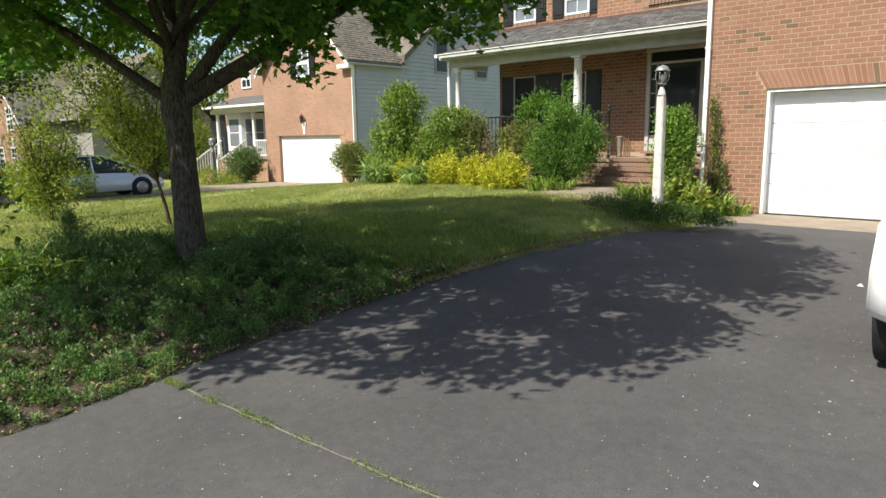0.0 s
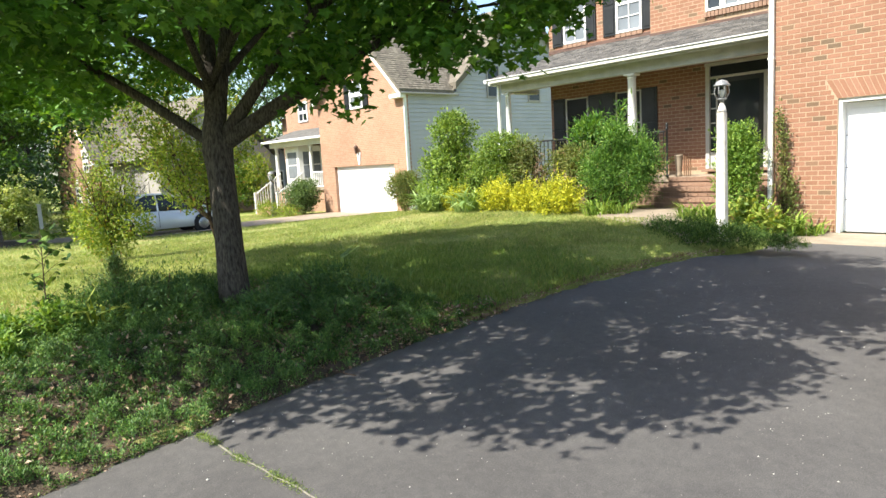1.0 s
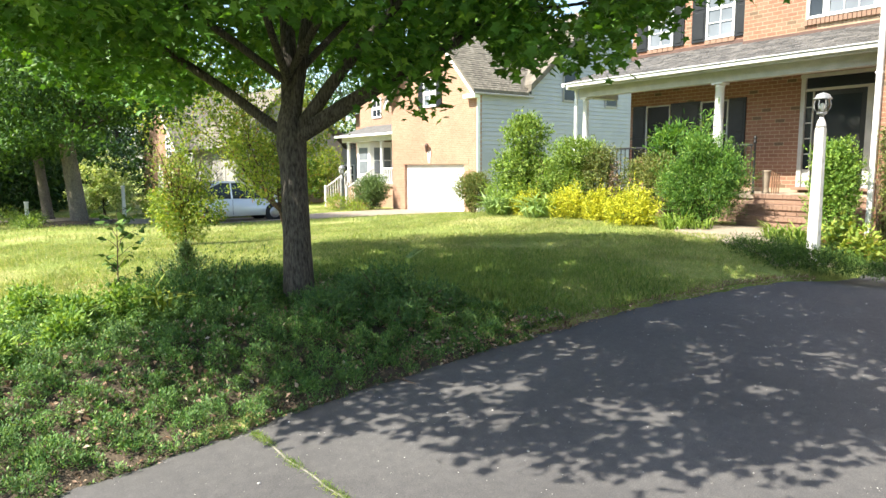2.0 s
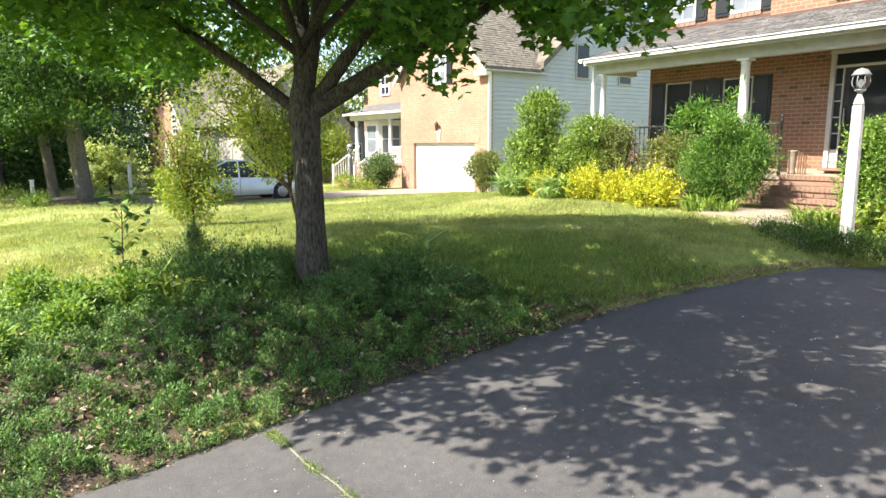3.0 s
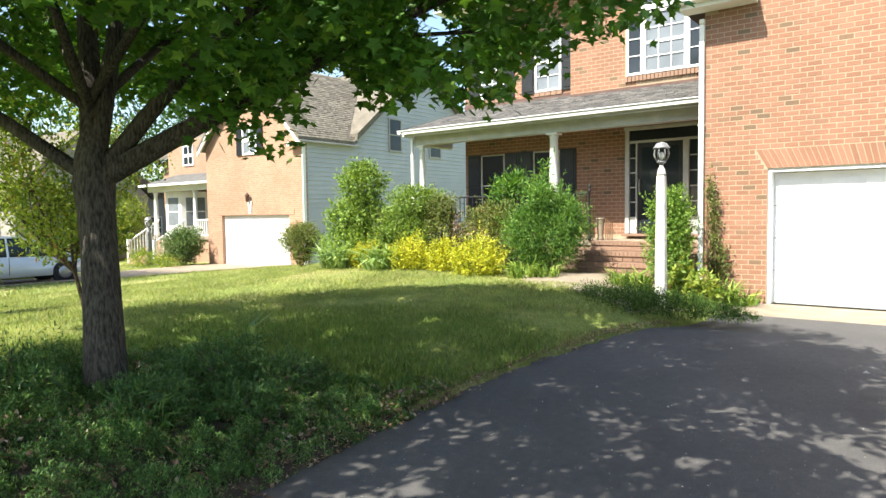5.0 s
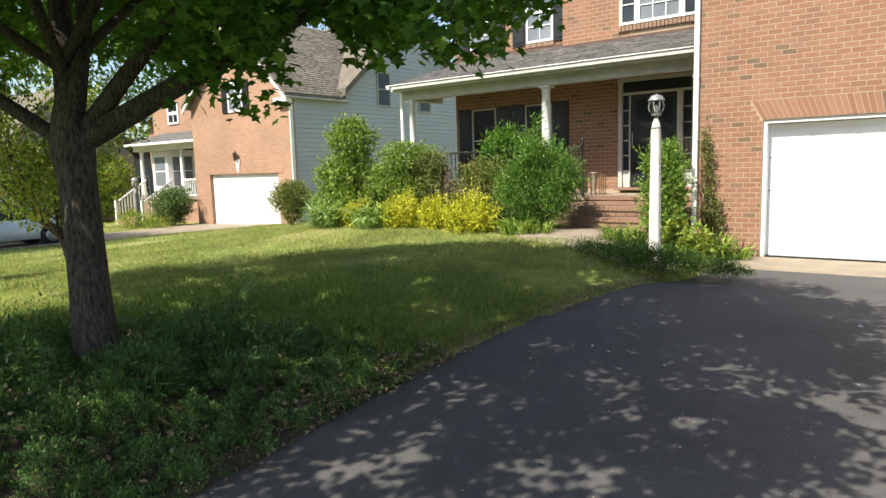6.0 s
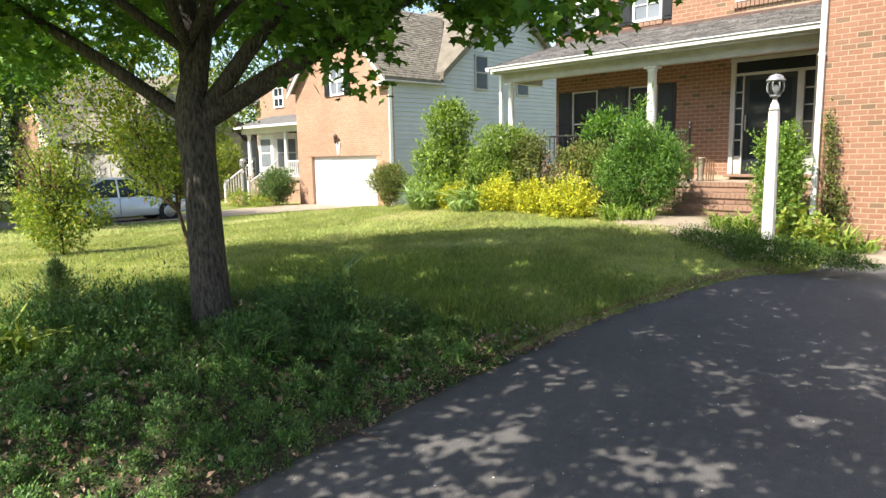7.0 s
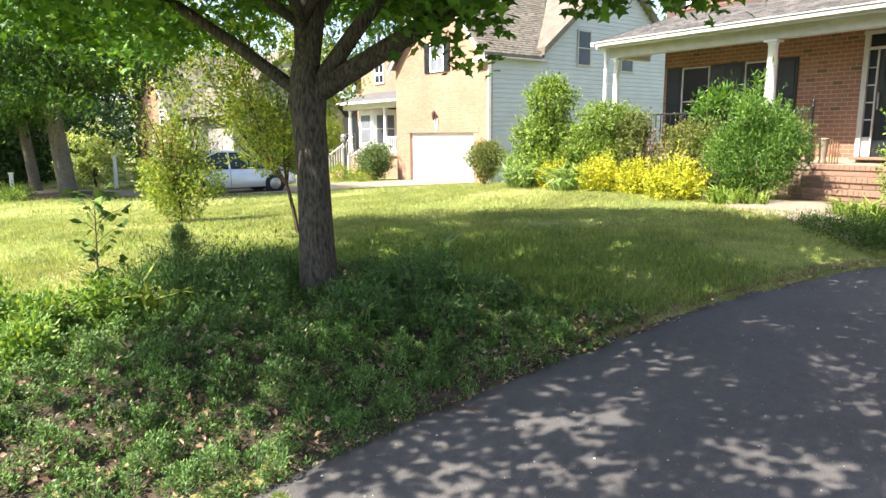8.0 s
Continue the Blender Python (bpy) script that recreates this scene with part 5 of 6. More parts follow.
shrub(-33.0, 6.6, [(0, 0, 1.6, 1.0, 1.0, 1.3), (0.2, 0, 2.6, 0.9, 0.9, 1.0)], LIME, 1800, 0.14, "leafy young tree beside a neighbouring porch", name="young_tree")
# bed at the lamp post and garage corner
shrub(-1.44, -0.3, [(0, 0, 0.7, 0.38, 0.32, 0.66), (0.02, 0, 1.1, 0.36, 0.3, 0.5), (-0.02, 0, 1.45, 0.28, 0.26, 0.3)], SHRUB_FRESH, 5600, 0.055, "upright green shrub beside the garage corner", sprays=60)
shrub(-0.76, -0.12, [(0, 0, 0.7, 0.17, 0.07, 0.7), (-0.03, 0, 1.4, 0.11, 0.06, 0.5), (-0.08, 0, 1.85, 0.06, 0.06, 0.3), (0.14, 0, 0.5, 0.10, 0.07, 0.45)], SHRUB_OLIVE, 1300, 0.042, "thin climbing vine at the brick garage corner", name="vine", shell=0.3, spread=0.8)
shrub(-0.95, -1.05, [(0, 0, 0.25, 0.26, 0.22, 0.3), (0.28, -0.1, 0.2, 0.24, 0.2, 0.26)], LIME, 900, 0.10, "yellow-green leafy perennial at the lamp post", name="perennial")
for x, y, h in ((-0.5, -0.5, 0.42), (-0.25, -0.4, 0.36), (-0.7, -0.65, 0.4), (-1.75, -0.9, 0.42), (-2.1, -0.8, 0.35)):
    lily_clump(x, y, 0.18, h, 80, SHRUB_GREEN, "clump of arching green leaves in the bed")
creeper_pts = [(-2.35, -1.5, 0.4, 0.2), (-1.95, -1.85, 0.5, 0.27), (-1.45, -2.15, 0.55, 0.3), (-0.95, -2.4, 0.55, 0.3), (-0.5, -2.5, 0.5, 0.25), (-0.1, -2.5, 0.42, 0.19), (0.15, -2.45, 0.3, 0.12), (-1.5, -1.7, 0.45, 0.2)]
shrub(-1.2, -2.0, [(x + 1.2, y + 2.0, h * 0.25, r, r * 0.75, h) for x, y, r, h in creeper_pts], CREEPER, 24000, 0.04, "low spreading green creeper at the driveway edge", NARROW_LEAF, name="creeper", shell=0.45, wood=4)


# ---------------------------------------------------------------- trees
def grow(base, fork, leaders, seed, twist=0.25, levels=2, sag=0.10, first=1, thin=0.6):
    """Limbs with side branches: leaders are (end point, radius)."""
    rng = random.Random(seed)
    limbs = []

    def limb(a, b, r, level):
        a, b = Vector(a), Vector(b)
        n = 5
        pts, rad = [], []
        side = Vector((rng.uniform(-1, 1), rng.uniform(-1, 1), rng.uniform(-0.2, 0.6)))
        for k in range(n + 1):
            t = k / n
            pts.append(a.lerp(b, t) + side * (twist * (b - a).length * 0.35 * math.sin(math.pi * t)) + Vector((0, 0, -sag * (b - a).length * math.sin(math.pi * t))))
            rad.append(r * (1 - 0.72 * t))
        limbs.append((pts, rad))
        if level > 0:
            for k in range(first if level == levels else 1, n + 1):
                for _ in range(2 if level > 1 else 1):
                    d = Vector((rng.gauss(0, 1), rng.gauss(0, 1), rng.gauss(0.25, 0.6))).normalized()
                    d = (d + (b - a).normalized() * 0.7).normalized()
                    d.z = max(d.z, 0.12)
                    limb(pts[k], pts[k] + d * (b - a).length * rng.uniform(0.3, 0.5), rad[k] * thin, level - 1)

    for end, r in leaders:
        limb(fork, end, r, levels)
    return limbs


TX, TY = -2.95, -8.95
TZ = float(ground_z(TX, TY))
maple = thing("maple_tree", (TX, TY, TZ), 0, "broad maple tree with furrowed gray trunk and drooping leafy limbs", "tree")
fork = Vector((-0.24, 0.08, 1.66))
R_, A_ = Vector((0.79, 0.61, 0)), Vector((-0.61, 0.79, 0))
trunk_pts = [(0.03, 0, -0.2), (0.02, 0, 0.0), (0.0, 0.0, 0.15), (-0.05, 0.02, 0.6), (-0.13, 0.05, 1.1), (-0.2, 0.07, 1.48), tuple(fork), tuple(fork + Vector((-0.02, 0.0, 0.25))), tuple(fork + Vector((-0.04, 0.01, 0.42)))]
v, f = tube_np(trunk_pts, [0.22, 0.185, 0.162, 0.144, 0.135, 0.14, 0.158, 0.125, 0.08], 18)
np_part("trunk", v, f, BARK, maple, smooth=True)
top = fork + Vector((-0.06, 0.02, 0.62))
up_ = Vector((0, 0, 1))
MAPLE_LIMBS = ((fork + R_ * -0.05 + up_ * 0.08, -3.6, 0.1, 2.0, 0.062), (fork + R_ * 0.04 + up_ * 0.06, 3.3, 0.3, 1.75, 0.098), (fork + R_ * 0.12 + up_ * 0.16, 1.75, 0.5, 2.0, 0.08), (fork + up_ * 0.2, -0.5, 0.5, 4.4, 0.095), (top, 0.5, -2.2, 2.4, 0.045), (top, 0.3, 2.9, 2.4, 0.05), (top, -2.2, -1.7, 2.3, 0.045), (top, -1.9, 2.0, 2.7, 0.05), (fork + up_ * 0.7, 2.4, -1.5, 2.6, 0.045), (fork + R_ * 0.05 + up_ * 0.3, 0.6, 0.4, 4.2, 0.075))
for k, (start, out, ahead, up, r) in enumerate(MAPLE_LIMBS):
    one = grow((0, 0, 0), start, [(fork + R_ * out + A_ * ahead + up_ * up, r)], 5 + k, twist=0.08, sag=-0.02, first=3, thin=0.5)
    np_part("limb", *tubes(one, 7), BARK, maple, smooth=True)


def crown_points(n_clumps, per, radius, zlow, ztop, centre, sigma, seed, flat=1.0, rim=0.5):
    """Leaf clumps under a dome; radius is a number or a rule of the bearing."""
    rng = np.random.default_rng(seed)
    q = rng.uniform(0.005, 1, n_clumps) ** rim
    a = rng.uniform(-math.pi, math.pi, n_clumps)
    wide = radius(a) if callable(radius) else radius * (1 + 0.10 * np.sin(3 * a + 1) + 0.07 * np.sin(7 * a))
    r = wide * q
    top = ztop * np.sqrt(np.clip(1 - (q / 1.2) ** 2, 0.03, 1))
    low = zlow(r, a)
    z = low + (np.maximum(top, low + 0.3) - low) * rng.uniform(0, 1, n_clumps) ** 1.4
    C = np.stack([centre[0] + r * np.cos(a), centre[1] + flat * r * np.sin(a), z], 1)
    return np.repeat(C, per, 0) + np.clip(rng.normal(0, 1, (len(C) * per, 3)), -1.9, 1.9) * np.array([sigma, sigma, sigma * 0.5])


# reach of the crown by bearing, in degrees from the x axis
REACH = [(-180, 4.6), (-153, 3.3), (-138, 3.2), (-118, 3.1), (-104, 3.1), (-96, 3.4), (-86, 4.2), (-74, 3.75), (-60, 3.8), (-34, 4.2), (3, 4.3), (25, 4.5), (42, 4.4), (60, 3.7), (90, 3.5), (135, 4.6), (160, 5.2), (180, 4.6)]
P = crown_points(820, 88, lambda a: np.interp(np.degrees(a), [e[0] for e in REACH], [e[1] for e in REACH]), lambda r, a: 2.62 + 0.22 * np.clip(np.cos(a - 0.66), 0, 1) + 0.5 * np.clip(np.cos(a - 2.3), 0, 1) ** 4 * np.clip(r / 1.5, 0, 1) + 0.85 * np.clip(1 - r / 1.7, 0, 1) + 0.10 * r * np.clip(np.cos(a - 1.2), 0, 1) - 0.05 * r * np.clip(-np.cos(a - 0.6), 0, 1) + 0.16 * np.sin(5 * a) + 0.12 * np.sin(9 * a + 2), 7.1, (0.0, 0.0), 0.19, 3)
# sprays that droop round the lower limbs
droop = np.random.default_rng(8)
m = 84
out, side = droop.uniform(0.75, 4.45, m), droop.normal(0.05, 0.5, m)
low = np.interp(out, [0.75, 1.0, 1.4, 1.7, 2.0, 2.2, 2.6, 3.1, 3.5, 4.0, 4.5], [2.0, 1.98, 2.12, 2.42, 2.42, 2.32, 2.24, 2.34, 2.68, 2.9, 3.06]) - TZ
C = out[:, None] * np.array(R_)[None] + side[:, None] * np.array(A_)[None]
C[:, 2] = low + 0.16 + droop.uniform(0, 0.45, m)
Q = np.repeat(C, 46, 0) + np.clip(droop.normal(0, 1, (m * 46, 3)), -1.8, 1.8) * np.array([0.16, 0.16, 0.10])
P = np.concatenate([P, Q])
# openings through which the sun reaches the ground: (x, y, width) where its rays land
OPENINGS = ((-1.42, -5.5, 0.24), (-2.75, -6.8, 0.22), (-3.0, -7.3, 0.13), (-5.3, -6.2, 0.2), (-5.25, -6.7, 0.15), (-3.0, -4.72, 0.2), (-4.1, -5.05, 0.14), (-0.46, -8.65, 0.2), (-0.3, -8.4, 0.22), (-0.65, -8.75, 0.14), (0.3, -8.15, 0.2), (0.55, -8.15, 0.17), (0.75, -8.1, 0.2), (-0.72, -6.05, 0.1), (-0.5, -5.98, 0.08), (-0.7, -5.5, 0.12), (-0.5, -5.48, 0.1), (-0.85, -8.35, 0.14), (1.0, -7.1, 0.2), (-0.22, -7.35, 0.12), (-0.1, -7.3, 0.1), (0.7, -6.45, 0.14), (0.88, -6.38, 0.12), (1.06, -6.3, 0.12), (1.7, -6.25, 0.3), (2.0, -6.5, 0.35), (0.15, -8.9, 0.14), (-0.05, -9.05, 0.12))
ray = np.array([SUN_AZ[0] * math.cos(radians(SUN_EL)), SUN_AZ[1] * math.cos(radians(SUN_EL)), math.sin(radians(SUN_EL))])
ray /= np.linalg.norm(ray)
for x, y, wide in OPENINGS:
    off = P + np.array([TX, TY, TZ]) - np.array([x, y, float(max(ground_z(x, y), drive_z(y)))])
    across = off - (off @ ray)[:, None] * ray
    P = P[np.linalg.norm(across, axis=1) > wide * 0.62 + droop.normal(0, 0.05, len(P))]
# thin places between the limbs: (one end, other end, width)
for one, two, wide in (((0.2, -9.3, 2.1), (-6.5, -3.5, 3.7), 0.25), ((0.0, -9.1, 2.05), (-6.34, -3.5, 3.2), 0.2), ((0.4, -8.8, 2.4), (-4.0, -3.5, 4.25), 0.2)):
    one, two = np.array(one), np.array(two)
    off = P + np.array([TX, TY, TZ]) - one
    along = np.clip(off @ (two - one) / ((two - one) @ (two - one)), 0, 1)
    P = P[np.linalg.norm(off - along[:, None] * (two - one), axis=1) > wide + droop.normal(0, 0.07, len(P))]
n = len(P)
yaw, tilt, roll = RNG.uniform(0, 2 * math.pi, n), RNG.normal(-0.55, 0.45, n), RNG.normal(0, 0.5, n)
np_part("crown", *scatter(*MAPLE_LEAF, P, RNG.uniform(0.073, 0.136, n), yaw, tilt, roll), MAPLE, maple, "dense green lobed leaves")


def sunlit(P, base, spots):
    """Drop the leaves that stand between the sun and the given spots (x, y, z, width)."""
    for x, y, z, wide in spots:
        off = P + np.array(base) - np.array([x, y, z])
        along = off @ ray
        across = np.linalg.norm(off - along[:, None] * ray, axis=1)
        P = P[(along < wide) | (across > wide)]
    return P


GAPS = ((-29.0, -6.4, 1.4, 1.7), (-29.2, -6.3, 0.6, 1.4))


def far_tree(x, y, h, radius, trunk_r, seed, label, mat=WOODS, leaf=0.22, clumps=200, per=30, zlow=2.5, rise=0.0, gaps=GAPS, bark=BARK, lean=0.0):
    t = thing("tree", (x, y, float(ground_z(x, y))), 0, label, "tree", "trees beyond the lawn")
    rng = random.Random(seed)
    pts = [(0, 0, -0.2), (0, 0, 0.1), (rng.uniform(-0.1, 0.1), lean, h * 0.25), (rng.uniform(-0.3, 0.3), rng.uniform(-0.3, 0.3), h * 0.55), (0, 0, h * 0.9)]
    np_part("trunk", *tube_np(pts, [trunk_r * 1.9, trunk_r * 1.2, trunk_r, trunk_r * 0.6, trunk_r * 0.12], 10), bark, t, smooth=True)
    lead = []
    for k in range(7):
        a = k * 0.9 + rng.uniform(0, 0.5)
        lead.append((Vector((math.cos(a) * radius * 0.8, math.sin(a) * radius * 0.8, h * rng.uniform(0.45, 0.8))), trunk_r * 0.35))
    np_part("branching", *tubes(grow((0, 0, 0), Vector((0, 0, h * 0.28)), lead, seed, levels=1), 5), BARK, t)
    P = crown_points(clumps, per, radius, lambda r, a: zlow + 0.4 * np.sin(4 * a + seed) + rise * r * np.sin(a), h, (0, 0), radius * 0.10, seed)
    P = sunlit(P, t.matrix_world.translation, gaps)
    n = len(P)
    np_part("crown", *scatter(*OVAL_LEAF, P, RNG.uniform(0.7, 1.3, n) * leaf, RNG.uniform(0, 6.3, n), RNG.normal(-0.4, 0.6, n), RNG.normal(0, 0.6, n)), mat, t)
    return t


far_tree(-22.6, -8.25, 11, 4.0, 0.24, 11, "large street tree with a straight trunk and low leafy crown", STREET, 0.15, 520, 90, 3.1, rise=0.3, bark=PALE_BARK, lean=-0.22)
mulch = part("mulch_ring", lathe([(1.5, -0.1), (1.45, 0.03), (1.1, 0.07), (0.5, 0.1), (0.2, 0.14)], 24, (-22.6, -8.25)), BED_SOIL)
mulch.location = (0, 0, float(ground_z(-22.6, -8.25)))
tagged(mulch, "brown mulch ring beneath the street tree", "mulch", kind="structure")
far_tree(-28.5, -10.6, 13, 5.5, 0.25, 12, "tall dark tree at the edge of the woods", WOODS, 0.25, 300, 36, 2.4)
far_tree(-27.0, -8.75, 9, 2.6, 0.17, 22, "thin tree at the edge of the woods", WOODS, 0.22, 130, 34, 3.0, bark=PALE_BARK, lean=-0.2)
far_tree(-35.0, -12.2, 11, 4.6, 0.2, 23, "dark bushy tree at the edge of the woods", WOODS, 0.26, 260, 40, 0.3)
far_tree(-37.5, -8.6, 10, 4.0, 0.2, 24, "dark bushy tree at the edge of the woods", WOODS, 0.26, 240, 40, 0.3)
far_tree(-34.3, 5.6, 3.8, 1.5, 0.1, 26, "small leafy tree beside a gray house", SHRUB_BRIGHT, 0.2, 130, 28, 0.8)
far_tree(-55.0, -1.0, 13, 4.6, 0.25, 25, "tall dark tree at the edge of the woods", WOODS, 0.3, 260, 40, 0.3)
far_tree(-29.0, -6.4, 2.9, 1.2, 0.05, 21, "small spreading tree with pale green leaves in the far garden", DOGWOOD, 0.15, 210, 26, 0.6, gaps=())
far_tree(-41.0, -11.0, 14, 6.0, 0.28, 13, "tall dark tree at the edge of the woods", WOODS, 0.3, 260, 34, 1.0)
far_tree(-44.0, -9.5, 16, 6.5, 0.3, 14, "tall dark tree at the edge of the woods", WOODS, 0.32, 260, 34, 0.6)
far_tree(-34.0, -14.0, 15, 6.5, 0.3, 15, "tall dark tree at the edge of the woods", WOODS, 0.3, 280, 36, 1.2)
far_tree(-57.0, -7.5, 17, 7.0, 0.3, 16, "tall dark tree at the edge of the woods", WOODS, 0.34, 260, 34, 0.6)
far_tree(-33.5, 26.0, 14, 6.0, 0.3, 17, "tall tree behind the neighbouring houses", WOODS, 0.3, 240, 32, 2.0)
far_tree(-52.0, 22.0, 17, 7.5, 0.3, 18, "tall tree behind the neighbouring houses", WOODS, 0.34, 260, 32, 2.0)
far_tree(-44.0, 31.0, 17, 7.5, 0.3, 19, "tall tree behind the neighbouring houses", WOODS, 0.34, 260, 32, 2.0)
shrub(-29.0, -4.3, [(0, 0, 0.5, 1.2, 0.9, 0.6), (0.9, 0.2, 0.4, 0.8, 0.7, 0.5)], LIME, 1600, 0.1, "low clipped hedge in the far garden", name="hedge")
P, D = cloud([(84 * math.cos(radians(214 - 7 * k)), 84 * math.sin(radians(214 - 7 * k)) + 3 * math.sin(k), 5.5) for k in range(18)], [(8, 8, 13)] * 18, 34000, shell=0.5)
keep = P[:, 2] > 0
woods = leaves("far_woods", P[keep], D[keep], WOODS, None, OVAL_LEAF, 0.9, 0.8)
tagged(woods, "dense dark green woods behind the gardens", "woods", kind="stuff")


def sapling(x, y, h, r, n, mat, leaf, seed, label, lean=(0, 0), stems_n=4, thick=0.022):
    """A thin young tree: several stems, fine twigs, loose leaves along them."""
    s = thing("sapling", (x, y, float(ground_z(x, y))), 0, label, "young tree")
    lead = []
    rng = random.Random(seed)
    for k in range(stems_n):
        a = 6.28 * k / stems_n + rng.uniform(-0.4, 0.4)
        q = r * rng.uniform(0.5, 1.0)
        lead.append((Vector((lean[0] + math.cos(a) * q, lean[1] + math.sin(a) * q, h * rng.uniform(0.75, 1.0))), thick))
    foot = Vector((lean[0] * 0.25, lean[1] * 0.25, h * 0.22))
    limbs = [([(0, 0, -0.1), (lean[0] * 0.1, lean[1] * 0.1, h * 0.1), tuple(foot)], [thick * 1.6, thick * 1.35, thick * 1.2])] + grow((0, 0, 0), foot, lead, seed, levels=2)
    np_part("stem", *tubes(limbs, 5), TWIG, s)
    ends = np.array([p for pts, rad in limbs[1:] for p in [tuple(q) for q in pts[1:]]])
    pick = ends[RNG.integers(0, len(ends), n)] + RNG.normal(0, 0.09, (n, 3))
    D = RNG.normal(size=(n, 3))
    D /= np.linalg.norm(D, axis=1)[:, None]
    leaves("foliage", pick, D, mat, s, OVAL_LEAF, leaf, 0.8)
    return s


sapling(-7.05, -7.25, 3.3, 1.15, 11500, LIME, 0.066, 31, "slender young tree with sparse yellow-green leaves", (-0.62, -0.36), 6)
bushy = sapling(-9.95, -8.15, 1.95, 0.55, 1500, LIME, 0.06, 32, "bushy sapling with yellow-green and reddish leaves", (0, 0), 8)
P, D = cloud([(0, 0, 0.38), (-0.35, -0.2, 0.65), (0.4, 0.3, 0.72), (0.0, 0.0, 1.0), (-0.22, -0.1, 1.42), (0.25, 0.2, 1.34), (0.03, 0, 1.72), (-0.5, -0.35, 0.95), (0.1, -0.3, 0.6)], [(0.48, 0.48, 0.36), (0.42, 0.42, 0.36), (0.42, 0.42, 0.34), (0.46, 0.44, 0.34), (0.26, 0.26, 0.3), (0.28, 0.28, 0.3), (0.13, 0.13, 0.24), (0.2, 0.2, 0.18), (0.36, 0.36, 0.32)], 6200, shell=0.3)
P[:, 2] = np.maximum(P[:, 2], 0.03)
leaves("foliage", P, D, LIME, bushy, OVAL_LEAF, 0.065, 0.8)
weed = thing("weed_sapling", (-4.2, -10.42, float(ground_z(-4.2, -10.42))), 0, "thin weed sapling with heart-shaped leaves", "young tree")
shoots, P, D = [([(0, 0, -0.05), (0.01, 0.0, 0.35), (-0.01, 0.02, 0.72), (0.0, 0.03, 1.04)], [0.009, 0.007, 0.005, 0.002])], [], []
for k in range(17):
    h = 0.16 + 0.9 * (k + 0.5) / 17
    a = 2.4 * k + RNG.uniform(-0.4, 0.4)
    reach = (0.30 - 0.17 * abs(h - 0.62) / 0.46) * RNG.uniform(0.6, 1.1)
    root = Vector((0, 0.02 * h, h - 0.08))
    tip = root + Vector((reach * math.cos(a), reach * math.sin(a), 0.45 * reach + 0.03))
    shoots.append(([root, root.lerp(tip, 0.5) + Vector((0, 0, 0.02)), tip], [0.004, 0.003, 0.0015]))
    for q in (0.3, 0.55, 0.75, 0.9, 1.0):
        turn = a + RNG.normal(0, 0.9)
        P.append(root.lerp(tip, q) + Vector(RNG.normal(0, 0.012, 3)))
        D.append(Vector((math.cos(turn), math.sin(turn), -0.45)).normalized())
np_part("stem", *tubes(shoots, 5), TWIG, weed)
leaves("foliage", np.array(P), np.array(D), CREEPER, weed, HEART_LEAF, 0.082, 0.5)
cedar = thing("cedar_seedling", (-3.8, -9.83, float(ground_z(-3.8, -9.83))), 0, "wispy green cedar seedling in the ground cover", "young tree")
P, D, twigs = [], [], []
for k in range(120):
    h = ((k + 0.5) / 120) ** 1.15
    a = 2.4 * k + RNG.uniform(-0.3, 0.3)
    reach = (0.40 * (1 - h) ** 1.35 + 0.025) * RNG.uniform(0.65, 1.15)
    root = Vector((0, 0, 0.02 + 0.58 * h))
    tip = root + Vector((reach * math.cos(a), reach * math.sin(a), reach * RNG.uniform(0.55, 1.0) + 0.03))
    twigs.append(([root, root.lerp(tip, 0.55) - Vector((0, 0, 0.02)), tip], [0.004, 0.003, 0.001]))
    for q in np.linspace(0.2, 1.05, 34):
        P.append(root.lerp(tip, q) + Vector(RNG.normal(0, 0.016, 3)))
        D.append(((tip - root).normalized() + Vector(RNG.normal(0, 0.45, 3))).normalized())
leaves("foliage", np.array(P), np.array(D), CEDAR, cedar, NARROW_LEAF, 0.042, 0.5)
np_part("stem", *tubes([([(0, 0, -0.05), (0, 0, 0.4), (0.01, 0, 0.68)], [0.014, 0.009, 0.003])], 6), TWIG, cedar)
np_part("twigs", *tubes(twigs, 4), TWIG, cedar)["kind"] = "stuff"

# ---------------------------------------------------------------- grass and ground cover
def grass_patch(n, x0, x1, y0, y1, h, seed):
    rng = np.random.default_rng(seed)
    x, y = rng.uniform(x0, x1, n), rng.uniform(y0, y1, n)
    keep = (x < edge_x(y) - 0.03) & ((x < bed_x(y) + 0.3 * rng.normal(size=n)) | (y > -7.3 + 0.3 * rng.normal(size=n))) & ~((x > side_drive(y)[0]) & (x < side_drive(y)[1]))
    keep &= ~((y > -0.55) & (x > -9.6)) & ~((y > -1.25) & (x > -4.3)) & ~((y > -1.7) & (x > -2.6)) & ~((y > -2.9) & (x > -1.4))
    x, y = x[keep], y[keep]
    P = np.stack([x, y, ground_z(x, y) - 0.005], 1)
    m = len(P)
    tall = 1 + 0.35 * np.sin(1.9 * x + 2 * np.sin(1.1 * y)) * np.cos(1.7 * y)
    return scatter(*BLADE, P, h * tall * rng.uniform(0.5, 1.4, m), rng.uniform(0, 6.283, m), rng.normal(0, 0.4, m), rng.normal(0, 0.4, m))


